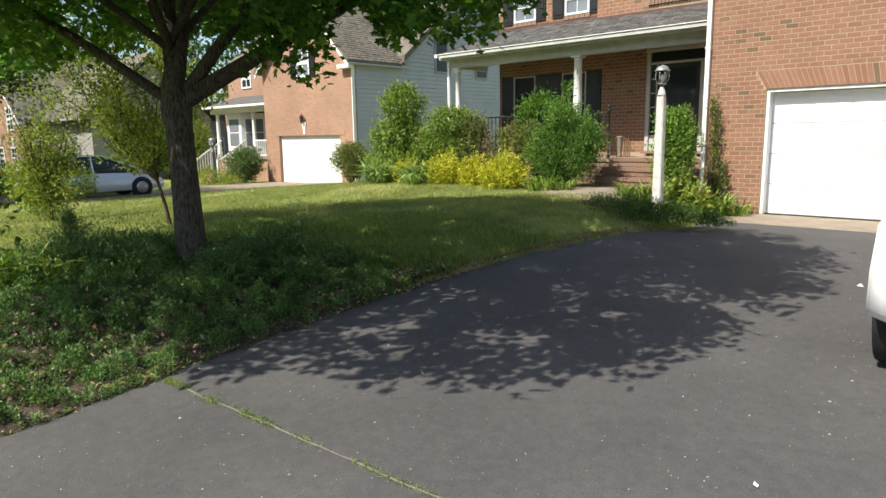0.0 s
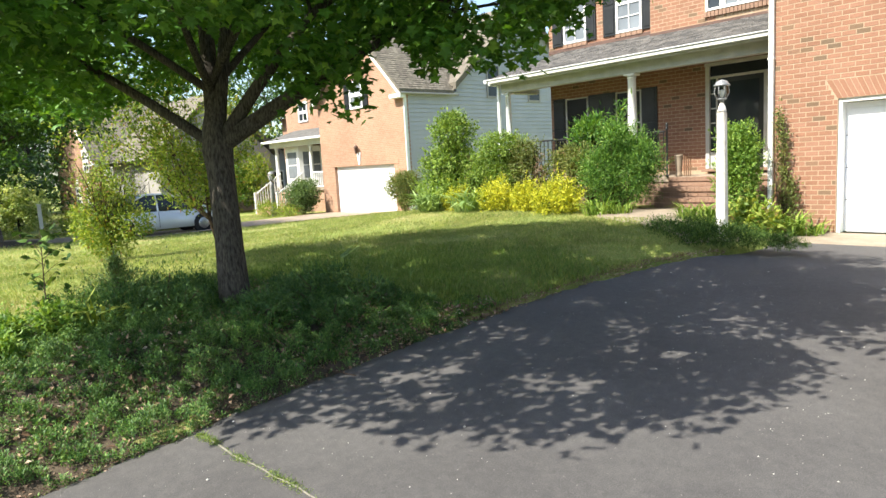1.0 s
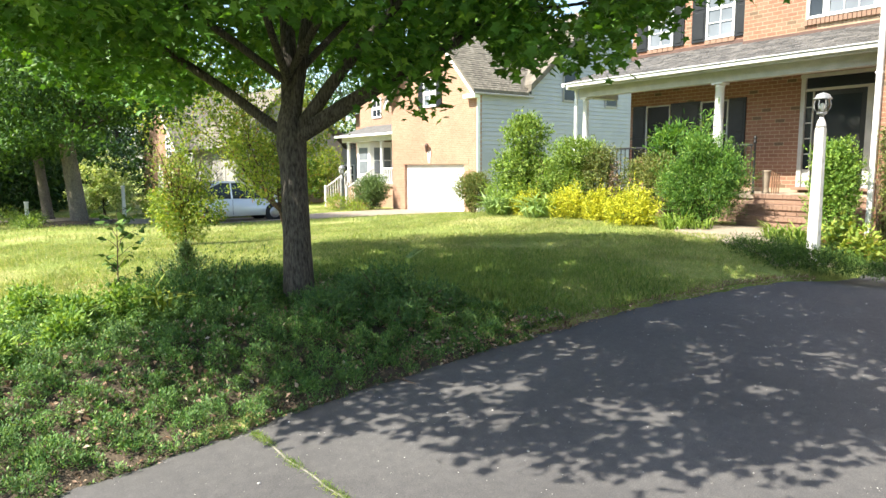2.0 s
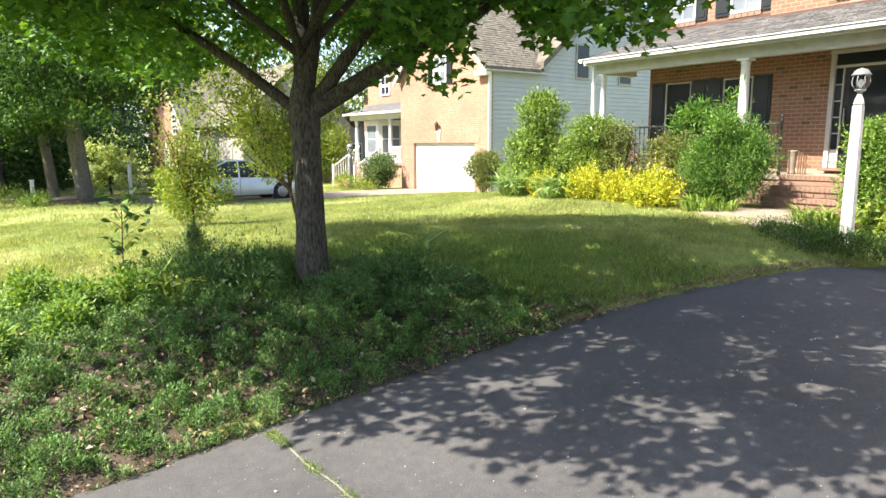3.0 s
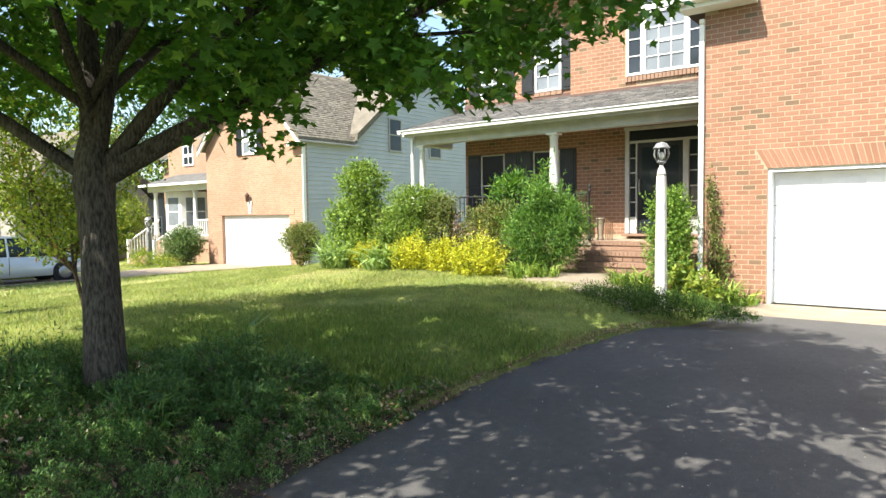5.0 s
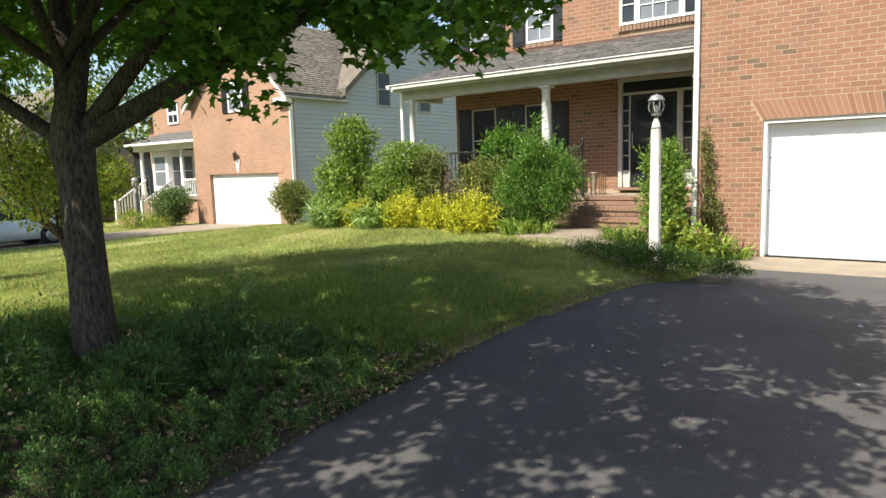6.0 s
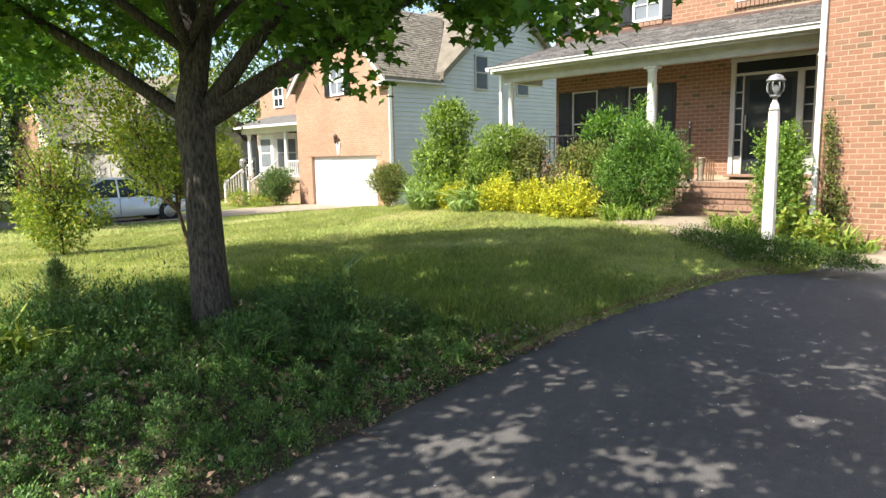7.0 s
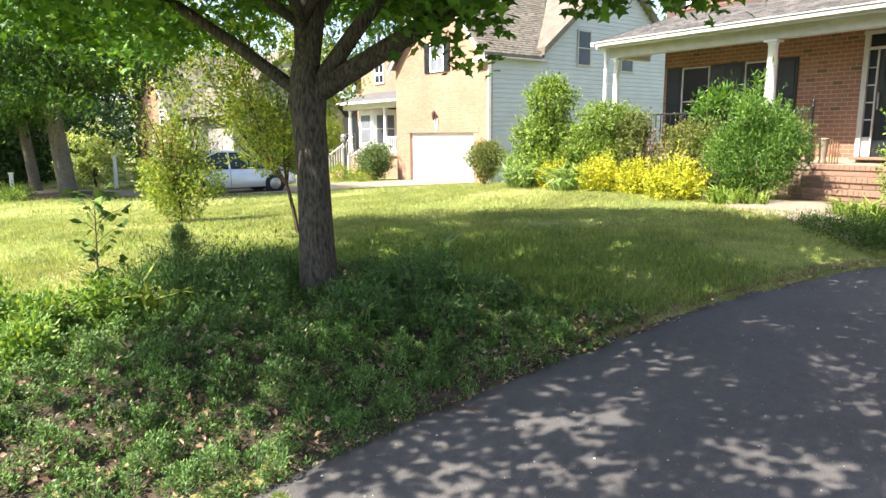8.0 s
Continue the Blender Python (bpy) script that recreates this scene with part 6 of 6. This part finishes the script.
V1, F1 = grass_patch(190000, -7.0, -1.0, -12.6, -0.6, 0.05, 41)
V2, F2 = grass_patch(130000, -14.0, -7.0, -12.5, 2.0, 0.055, 42)
V3, F3 = grass_patch(40000, -30.0, -14.0, -14.0, 6.0, 0.08, 43)
V = np.concatenate([V1, V2, V3])
F = np.concatenate([F1, F2 + len(V1), F3 + len(V1) + len(V2)])
lawn = np_part("lawn_grass", V, F, GRASS)
tagged(lawn, "short yellow-green lawn grass with dry straw patches", "grass", kind="stuff")


x0, x1 = -7.0, -1.2
V, F = grass_patch(120000, x0, x1, -9.6, -4.0, 0.075, 44)
c = V.reshape(-1, len(BLADE[0]), 3)[:, 0]
near_tree = np.sqrt((c[:, 0] + 2.9) ** 2 + (c[:, 1] + 7.4) ** 2) + 0.5 * np.sin(2.3 * c[:, 0]) * np.sin(1.9 * c[:, 1])
keep = RNG.uniform(0, 1, len(c)) > (near_tree - 0.8) / 3.0
V = V.reshape(-1, len(BLADE[0]), 3)[keep].reshape(-1, 3)
F = (np.asarray(BLADE[1])[None] + (np.arange(keep.sum()) * len(BLADE[0]))[:, None, None]).reshape(-1, 3)
tagged(np_part("long_grass", V, F, LUSH), "longer green grass round the maple", "grass", kind="stuff")


def cover_points(n, seed, y0=-14.0, y1=-6.7):
    rng = np.random.default_rng(seed)
    y = y0 + (y1 - y0) * rng.uniform(0, 1, n)
    e, b = edge_x(y), bed_x(y)
    x = b - 0.25 + (e + 0.12 - b + 0.25) * rng.uniform(0, 1, n)
    return x, y, rng


# leafy plants in patches, with litter between them
x, y, rng = cover_points(17500, 51)
patch = np.sin(2.9 * x + 1.3 * np.sin(2.3 * y)) * np.cos(2.7 * y + 0.8 * np.sin(3.1 * x)) + 0.5 * np.sin(6.1 * x + 4.7 * y) * np.sin(5.3 * y)
keep = (patch + rng.normal(0, 0.25, len(x)) > -1.25) & (rng.uniform(0, 1, len(x)) < np.clip((-6.6 - y) / 1.2, 0.15, 1))
x, y, patch = x[keep], y[keep], patch[keep]
mound = np.sin(11.5 * x + 2 * np.sin(4.3 * y)) * np.sin(10.5 * y + 2 * np.sin(5.1 * x + 1))
keep = rng.uniform(0, 1, len(x)) < np.clip(0.95 + 0.9 * mound, 0.3, 1)
x, y, patch = x[keep], y[keep], patch[keep]
per = 26
cx, cy = np.repeat(x, per), np.repeat(y, per)
fade = np.clip((-6.4 - y) / 1.5, 0.35, 1)
mound = np.sin(11.5 * x + 2 * np.sin(4.3 * y)) * np.sin(10.5 * y + 2 * np.sin(5.1 * x + 1))
hh = np.repeat((0.025 + 0.02 * patch.clip(-1, 1) + 0.13 * np.clip(mound + 0.25, 0, 1.1) + rng.uniform(0.0, 0.05, len(x))) * fade, per)
hh = np.maximum(hh, 0.02)
n = len(cx)
t = rng.uniform(0.1, 1.0, n)
a = rng.uniform(0, 6.283, n)
q = 0.036 * np.sqrt(rng.uniform(0.02, 1, n)) * (1.3 - 0.9 * t)
P = np.stack([cx + q * np.cos(a), cy + q * np.sin(a), ground_z(cx, cy) + 0.01 + hh * t], 1)
COVER_LEAF = ([(0, 0, 0), (0.15, 0.5, 0.04), (-0.15, 0.5, 0.04), (0, 1, -0.05)], [(0, 1, 2), (1, 3, 2)])
cover = np_part("ground_cover", *scatter(*COVER_LEAF, P, rng.uniform(0.017, 0.038, n), a - math.pi / 2 + rng.normal(0, 0.4, n), rng.normal(0.7, 0.35, n), rng.normal(0, 0.3, n)), COVER)
tagged(cover, "weedy green ground cover under the maple", "plants", kind="stuff")
x, y, rng = cover_points(16000, 52)
bare = -(np.sin(2.9 * x + 1.3 * np.sin(2.3 * y)) * np.cos(2.7 * y + 0.8 * np.sin(3.1 * x)) + 0.5 * np.sin(6.1 * x + 4.7 * y) * np.sin(5.3 * y))
keep = rng.uniform(0, 1, len(x)) < np.clip(0.28 + 0.75 * bare, 0.10, 0.9)
x, y = x[keep], y[keep]
P = np.stack([x, y, ground_z(x, y) + 0.025 + rng.uniform(0, 0.05, len(x))], 1)
CURLED = ([(0, 0, 0), (0.3, 0.35, 0.18), (0, 0.5, 0.0), (-0.32, 0.45, 0.14), (0.12, 1, 0.1)], [(0, 1, 2), (0, 2, 3), (1, 4, 2), (2, 4, 3)])
litter = np_part("leaf_litter", *scatter(*CURLED, P, rng.uniform(0.02, 0.062, len(x)), rng.uniform(0, 6.283, len(x)), rng.normal(0, 0.6, len(x)), rng.normal(0, 0.6, len(x))), DEAD)
tagged(litter, "brown dead leaves scattered in the ground cover", "leaves", kind="stuff")
for x, y, s in ((-3.4, -10.55, 1.0), (-3.45, -10.95, 0.9), (-3.8, -11.25, 1.1), (-2.9, -11.1, 0.7), (-2.6, -11.6, 0.7)):
    shrub(x, y, [(0, 0, 0.18 * s, 0.26 * s, 0.26 * s, 0.22 * s), (0.2, 0, 0.22 * s, 0.2, 0.2, 0.18)], SHRUB_FRESH, 900, 0.045, "leafy yellow-green weeds at the bed edge", name="weed_clump", group="weeds at the bed", shell=0.3, wood=6)
for x, y, w, h in ((-3.45, -9.45, 0.42, 0.40), (-3.85, -9.3, 0.40, 0.36), (-3.2, -9.95, 0.36, 0.34), (-3.6, -9.9, 0.40, 0.40), (-3.0, -9.5, 0.34, 0.32), (-3.95, -10.1, 0.34, 0.30), (-3.5, -8.9, 0.36, 0.3), (-2.5, -8.35, 0.4, 0.34), (-2.2, -7.95, 0.4, 0.28), (-2.75, -8.0, 0.36, 0.34), (-1.95, -8.45, 0.34, 0.22), (-2.3, -8.95, 0.32, 0.26)):
    shrub(x, y, [(0, 0, h * 0.5, w, w, h * 0.7), (0.4 * w, 0.3 * w, h * 0.7, w * 0.5, w * 0.5, h * 0.45), (-0.5 * w, -0.2 * w, h * 0.6, w * 0.5, w * 0.5, h * 0.5)], UNDER, 1500, 0.042, "leafy green undergrowth round the maple trunk", NARROW_LEAF, name="undergrowth", group="undergrowth at the maple", shell=0.3, wood=8, spread=0.8, sprays=24)
lily_clump(-2.75, -7.9, 0.12, 0.62, 12, SHRUB_GREEN, "tall broad-leaved weed beside the maple", name="weed")
lily_clump(-2.1, -9.1, 0.14, 0.3, 24, COVER, "upright weed in the ground cover", name="weed")
lily_clump(-3.35, -10.2, 0.2, 0.42, 70, LIME, "clump of long grass at the bed edge", name="grass_clump")
twig = np_part("fallen_twig", *tube_np([(-1.75, -9.15, float(ground_z(-1.75, -9.15)) + 0.09), (-1.45, -9.05, float(drive_z(-9.05)) + 0.08), (-1.1, -8.98, float(drive_z(-8.98)) + 0.012), (-0.85, -8.93, float(drive_z(-8.93)) + 0.008)], [0.006, 0.006, 0.005, 0.003], 6), TWIG)
tagged(twig, "thin dry fallen twig at the driveway edge", "twig")

# dead grass and crumbs along the driveway edge
rng = np.random.default_rng(57)
n = 2600
y = rng.uniform(-11.5, -2.6, n)
x = edge_x(y) + rng.normal(-0.02, 0.07, n) + 0.06 * np.sin(3.1 * y) * np.sin(7 * y)
P = np.stack([x, y, np.maximum(ground_z(x, y), drive_z(y)) + 0.008], 1)
np_edge = np_part("edge_debris", *scatter(*CURLED, P, rng.uniform(0.012, 0.034, n), rng.uniform(0, 6.283, n), rng.normal(0, 0.5, n), rng.normal(0, 0.5, n)), DEAD)
tagged(np_edge, "brown crumbs and dead leaves along the asphalt edge", "debris", kind="stuff")
n = 1700
y = rng.uniform(-9.0, -2.6, n)
x = edge_x(y) - np.abs(rng.normal(0.0, 0.12, n)) + 0.02
P = np.stack([x, y, ground_z(x, y)], 1)
straw = np_part("dead_grass", *scatter(*BLADE, P, rng.uniform(0.03, 0.07, n), rng.uniform(0, 6.283, n), rng.normal(0, 0.7, n), rng.normal(0, 0.7, n)), DEAD)
tagged(straw, "brown dead grass fringe beside the asphalt", "grass", kind="stuff")

# crack across the driveway with weeds in it
V, F = [], []
cp = [(-0.85 + 0.12 * k, -10.25 + 0.006 * k + 0.02 * noise.noise((k * 0.35, 0, 0)) + 0.012 * noise.noise((k * 1.3, 5, 0))) for k in range(40)]
for k, (x, y) in enumerate(cp):
    for s in (-1, 1):
        V.append((x, y + s * (0.006 + 0.005 * noise.noise((k * 0.8, s, 3))), float(drive_z(y)) + 0.005))
F = [(2 * k, 2 * k + 1, 2 * k + 3, 2 * k + 2) for k in range(len(cp) - 1)]
crack = np_part("driveway_crack", V, F, CRACK_SAND)
tagged(crack, "gray sandy crack across the asphalt", "crack", kind="structure")
rng = np.random.default_rng(61)
n = 4600
t = rng.uniform(0, 1, n) ** 1.3
dens = 2.4 * np.clip(np.sin(43 * t + 1) * np.sin(17 * t + 1) + 0.3, 0, 1)
t = t[rng.uniform(0, 1, n) < np.clip(dens, 0.08, 1) * np.interp(t, [0, 0.16, 0.3, 1], [2.2, 1.6, 0.5, 0.4])]
x = np.interp(t, np.linspace(0, 1, len(cp)), [c[0] for c in cp])
y = np.interp(t, np.linspace(0, 1, len(cp)), [c[1] for c in cp]) + rng.normal(0, 0.018, len(t))
P = np.stack([x, y, drive_z(y) + 0.002], 1)
weeds = np_part("crack_weeds", *scatter(*BLADE, P, rng.uniform(0.012, 0.036, len(t)), rng.uniform(0, 6.28, len(t)), rng.normal(0, 0.8, len(t)), rng.normal(0, 0.8, len(t))), LUSH)
tagged(weeds, "small grass weeds growing along the driveway crack", "weeds", kind="stuff")
n = 2600
x, y = rng.uniform(-1, 5.5, n), rng.uniform(-11.6, -3, n)
ok = x > edge_x(y) + 0.1
x, y = x[ok], y[ok]
chip = ([(-0.5, -0.4, 0), (0.5, -0.3, 0), (0.3, 0.5, 0), (-0.4, 0.4, 0), (0, 0, 0.45)], [(0, 1, 4), (1, 2, 4), (2, 3, 4), (3, 0, 4)])
grit = np_part("driveway_grit", *scatter(*chip, np.stack([x, y, drive_z(y) + 0.004], 1), rng.uniform(0.003, 0.006, len(x)) * np.exp(rng.exponential(0.25, len(x))), rng.uniform(0, 6.28, len(x)), np.zeros(len(x)), np.zeros(len(x))), PEBBLE)
tagged(grit, "pale grit and petals scattered on the asphalt", "grit", kind="stuff")

# ---------------------------------------------------------------- vehicles
def car(name, at, turn, paint, label, length, width, prof, cabin, wheel_y, wr):
    """prof: side outline (y, z) of the body; cabin: side outline of the glass house; y runs to the front."""
    c = thing(name, at, turn, label, "car")
    w = width / 2

    def shell(poly, half_lo, half_hi, zlo, zhi, steps=1):
        bm = bmesh.new()
        rings = []
        for s in (-1.0, -0.86, 0.86, 1.0):
            ring = []
            for y, z in poly:
                t = min(max((z - zlo) / (zhi - zlo), 0), 1)
                hw = half_lo + (half_hi - half_lo) * t
                yy = y * (1.0 if abs(s) < 0.9 else 0.965)
                zz = z if abs(s) < 0.9 else zlo + (z - zlo) * 0.93 + 0.02
                ring.append(bm.verts.new((hw * (s if abs(s) < 0.9 else math.copysign(1, s)), yy, zz)))
            rings.append(ring)
        for a, b in zip(rings, rings[1:]):
            for k in range(len(poly)):
                bm.faces.new((a[k], b[k], b[(k + 1) % len(poly)], a[(k + 1) % len(poly)]))
        bm.faces.new(rings[0])
        bm.faces.new(list(reversed(rings[-1])))
        bmesh.ops.recalc_face_normals(bm, faces=bm.faces)
        bmesh.ops.bevel(bm, geom=[e for e in bm.edges], offset=0.025, segments=2, affect="EDGES", clamp_overlap=True)
        for f in bm.faces:
            f.smooth = True
        return bm

    zs = [p[1] for p in prof]
    body = part("body", shell(prof, w, w * 0.97, min(zs), max(zs)), paint, c)
    zc = [p[1] for p in cabin]
    part("cabin_glass", shell(cabin, w * 0.93, w * 0.74, min(zc), max(zc)), GLASS, c, "dark side windows")
    top = [p for p in cabin if p[1] > max(zc) - 0.10]
    y0, y1 = min(p[0] for p in top) - 0.08, max(p[0] for p in top) + 0.08
    part("roof_panel", box_bm(-w * 0.76, w * 0.76, y0, y1, max(zc) - 0.03, max(zc) + 0.015, 0.02), paint, c)
    ym = (y0 + y1) / 2
    for s in (-1, 1):
        for yb, yt in ((cabin[0][0] + 0.02, y0 + 0.04), (ym, ym), (cabin[-1][0] - 0.02, y1 - 0.04)):
            v, f = tube_np([(s * w * 0.94, yb, min(zc)), (s * w * 0.755, yt, max(zc))], [0.035, 0.03], 6)
            np_part("pillar", v, f, paint, c)
        part("mirror", box_bm(s * w * 1.0 - 0.08 + (0.08 if s > 0 else -0.08), s * w * 1.0 + 0.08 + (0.08 if s > 0 else -0.08), cabin[-1][0] - 0.45, cabin[-1][0] - 0.33, min(zc) + 0.0, min(zc) + 0.14, 0.03), paint, c)
        part("door_line", box_bm(s * w * 1.002 - 0.003, s * w * 1.002 + 0.003, ym - 0.006, ym + 0.006, 0.3, min(zc)), RUBBER, body)
        part("headlight", box_bm(s * w * 0.72 - 0.16, s * w * 0.72 + 0.16, length / 2 - 0.16, length / 2 - 0.03, 0.6, 0.72, 0.03), LAMP_GLASS, c)
        part("tail_light", box_bm(s * w * 0.80 - 0.13, s * w * 0.80 + 0.13, -length / 2 + 0.03, -length / 2 + 0.14, 0.68, 0.86, 0.03), RED_LIGHT, c)
        for y in wheel_y:
            arch = part("wheel", lathe([(wr * 0.6, -0.09), (wr * 0.64, 0.1), (wr * 0.58, 0.122), (wr * 0.1, 0.112)], 20), ALLOY, c)
            arch.matrix_parent_inverse = Matrix()
            arch.matrix_basis = pose(s * (w - 0.09), y, wr, 0, 90 * s, 0)
            part("tyre", lathe([(wr * 0.62, -0.1), (wr * 0.92, -0.11), (wr, -0.08), (wr, 0.08), (wr * 0.92, 0.11), (wr * 0.62, 0.1)], 28), RUBBER, arch)
            part("wheel_arch", lathe([(wr * 1.16, -0.1), (wr * 1.16, 0.094)], 24), RUBBER, arch)
    return c


sedan_prof = [(-2.3, 0.32), (-2.33, 0.62), (-2.26, 0.86), (-1.6, 0.91), (-0.2, 0.88), (0.75, 0.86), (1.6, 0.77), (2.15, 0.66), (2.3, 0.5), (2.28, 0.28), (1.8, 0.22), (-1.8, 0.22)]
sedan_cab = [(-2.0, 0.88), (-1.3, 1.30), (-0.5, 1.47), (0.15, 1.47), (0.75, 1.32), (1.75, 0.84)]
car("sedan", (-21.3, -3.42, float(ground_z(-21.3, -3.42)) + 0.03), 0, SILVER, "silver-gray sedan parked on the neighbouring driveway", 4.6, 1.78, sedan_prof, sedan_cab, (-1.38, 1.42), 0.32)
car("hatchback", (-24.3, -2.6, float(ground_z(-24.3, -2.6)) + 0.03), 0, WHITE_CAR, "white car parked beyond the silver sedan", 4.6, 1.78, sedan_prof, sedan_cab, (-1.38, 1.42), 0.32)
suv_prof = [(-2.25, 0.42), (-2.3, 0.7), (-2.22, 1.0), (-1.9, 1.08), (0.8, 1.06), (1.6, 1.0), (2.15, 0.85), (2.25, 0.6), (2.2, 0.35), (1.8, 0.28), (-1.8, 0.28)]
suv_cab = [(-2.1, 1.04), (-1.9, 1.6), (-1.5, 1.7), (0.1, 1.7), (0.45, 1.6), (1.2, 1.03)]
car("parked_car", (3.85, -5.6, float(drive_z(-5.6)) + 0.02), 0, WHITE_CAR, "white car parked on the asphalt driveway", 4.5, 1.84, suv_prof, suv_cab, (-1.40, 1.40), 0.35)

# ---------------------------------------------------------------- small things
urn = thing("porch_urn", (-3.42, 1.38, DZ), 0, "pale stone garden urn on the porch", "urn")
part("bowl", lathe([(0.07, 0.0), (0.075, 0.03), (0.055, 0.07), (0.062, 0.14), (0.075, 0.3), (0.08, 0.42), (0.09, 0.44), (0.085, 0.46), (0.06, 0.44)], 18), CONCRETE, urn)
broom = thing("porch_chair", (-3.26, 1.4, DZ), 0, "brown wooden chair back against the porch wall", "chair")
for k in range(4):
    part("slat", box_bm(-0.06 + k * 0.045, -0.04 + k * 0.045, -0.01, 0.01, 0.0, 0.44 - 0.02 * k, 0.003), BROWN_WOOD, broom)
part("rail", box_bm(-0.07, 0.12, -0.012, 0.012, 0.18, 0.21, 0.003), BROWN_WOOD, broom)
marker = thing("garden_post", (-27.5, -5.88, float(ground_z(-27.5, -5.88))), 0, "plain white post in the far garden", "post")
part("post", box_bm(-0.065, 0.065, -0.065, 0.065, -0.1, 1.3, 0.015), WHITE, marker)
part("post_cap", box_bm(-0.085, 0.085, -0.085, 0.085, 1.3, 1.36, 0.015), WHITE, marker)

sign = thing("garden_sign", (-24.2, -9.68, float(ground_z(-24.2, -9.68))), 0, "small white post at the far planting bed", "post")
part("post", box_bm(-0.06, 0.06, -0.06, 0.06, -0.1, 0.75, 0.012), WHITE, sign)
part("post_cap", box_bm(-0.08, 0.08, -0.08, 0.08, 0.75, 0.8, 0.015), WHITE, sign)
for x, y, s in ((-23.2, -9.6, 1.0), (-21.6, -9.9, 0.9), (-24.6, -10.4, 1.4)):
    shrub(x, y, [(0, 0, 0.15 * s, 0.7 * s, 0.5 * s, 0.3 * s), (0.5, 0, 0.15, 0.4, 0.4, 0.25)], SHRUB_GREEN, 800, 0.09, "low leafy planting beneath the street tree", NARROW_LEAF, name="low_planting", wood=5)
petal = np_part("fallen_petal", *scatter(*OVAL_LEAF, [(2.8, -9.15, float(drive_z(-9.15)) + 0.012)], np.array([0.05]), np.array([0.6]), np.array([0.15]), np.array([0.1])), WHITE)
tagged(petal, "small white fallen petal on the asphalt", "petal")

# ---------------------------------------------------------------- brickwork of the house, last
holes = [(0.0, 4.88, -1, 2.15)] + [(-0.05 - 0.045 * k, 4.93 + 0.045 * k, 2.14 + 0.08 * k, 2.22 + 0.08 * k) for k in range(4)]
cells = brick_cells(GX0, GX1, -0.1, GTOP + 2.56, holes, lambda u: gable_top(u) - 0.05)
near = [c for c in cells if c[1] < 0.9 and c[2] < 3.3]
near = sorted(near, key=lambda c: (c[0] + 0.5) ** 2 + (c[2] - 1.5) ** 2)[:290]
chosen = set(near)
made = {}
for (a, b, z0, z1) in near:
    key = (round(b - a, 3), round(z1 - z0, 3))
    if key not in made:
        V, F = brick_mesh([(-key[0] / 2, key[0] / 2, -key[1] / 2, key[1] / 2)], 0.0)
        ob = np_part("brick", V, F, BRICK_ONE, garage_wall)
        made[key] = ob.data
    else:
        ob = new("brick", made[key])
        ob.parent = garage_wall
    ob.location = ((a + b) / 2, RNG.uniform(-0.0006, 0.0006), (z0 + z1) / 2)
rest = [c for c in cells if c not in chosen]
np_part("brick_field", *brick_mesh(rest, 0.0), BRICK_MANY, garage_wall)["kind"] = "stuff"
for k in range(62):
    V, F = brick_mesh([(-0.01 + k * 0.079, 0.069 + k * 0.079, 2.152, 2.455)], 0.0, joint=0.008)
    V[:, 0] += (V[:, 2] - 2.152) * (V[:, 0] - 2.44) / 2.44 * 0.55
    np_part("soldier_brick", V, F, BRICK_ONE, garage_wall)
side = brick_cells(0.22, WY, -0.1, GTOP + 0.2)
np_part("brick_field", *brick_mesh(side, GX0, "x", -1), BRICK_MANY, garage_side)["kind"] = "stuff"
holes = [(w[0] - 0.01, w[1] + 0.01, w[2], w[3]) for w in WINDOWS_LOW + WINDOWS_UP] + [DOOR]
cells = brick_cells(MX0, GX0 - 0.01, 1.0, 6.4, holes)
cells = [c for c in cells if not (c[0] > BAYX - 0.1 and c[2] > 4.0)]
np_part("brick_field", *brick_mesh(cells, WY), BRICK_MANY, main_wall)["kind"] = "stuff"
arch = lambda u: 5.76 + math.sqrt(max(0.0, 0.25 - (u + 2.32) ** 2)) * 0.84
cells = [c for c in brick_cells(BAYX, GX0 - 0.01, 4.04, 6.4, [(-3.16, -1.48, 4.19, 5.72)]) if not (c[2] < arch((c[0] + c[1]) / 2) and abs((c[0] + c[1]) / 2 + 2.32) < 0.55)]
np_part("brick_field", *brick_mesh(cells, BAYY), BRICK_MANY, bay_wall)["kind"] = "stuff"
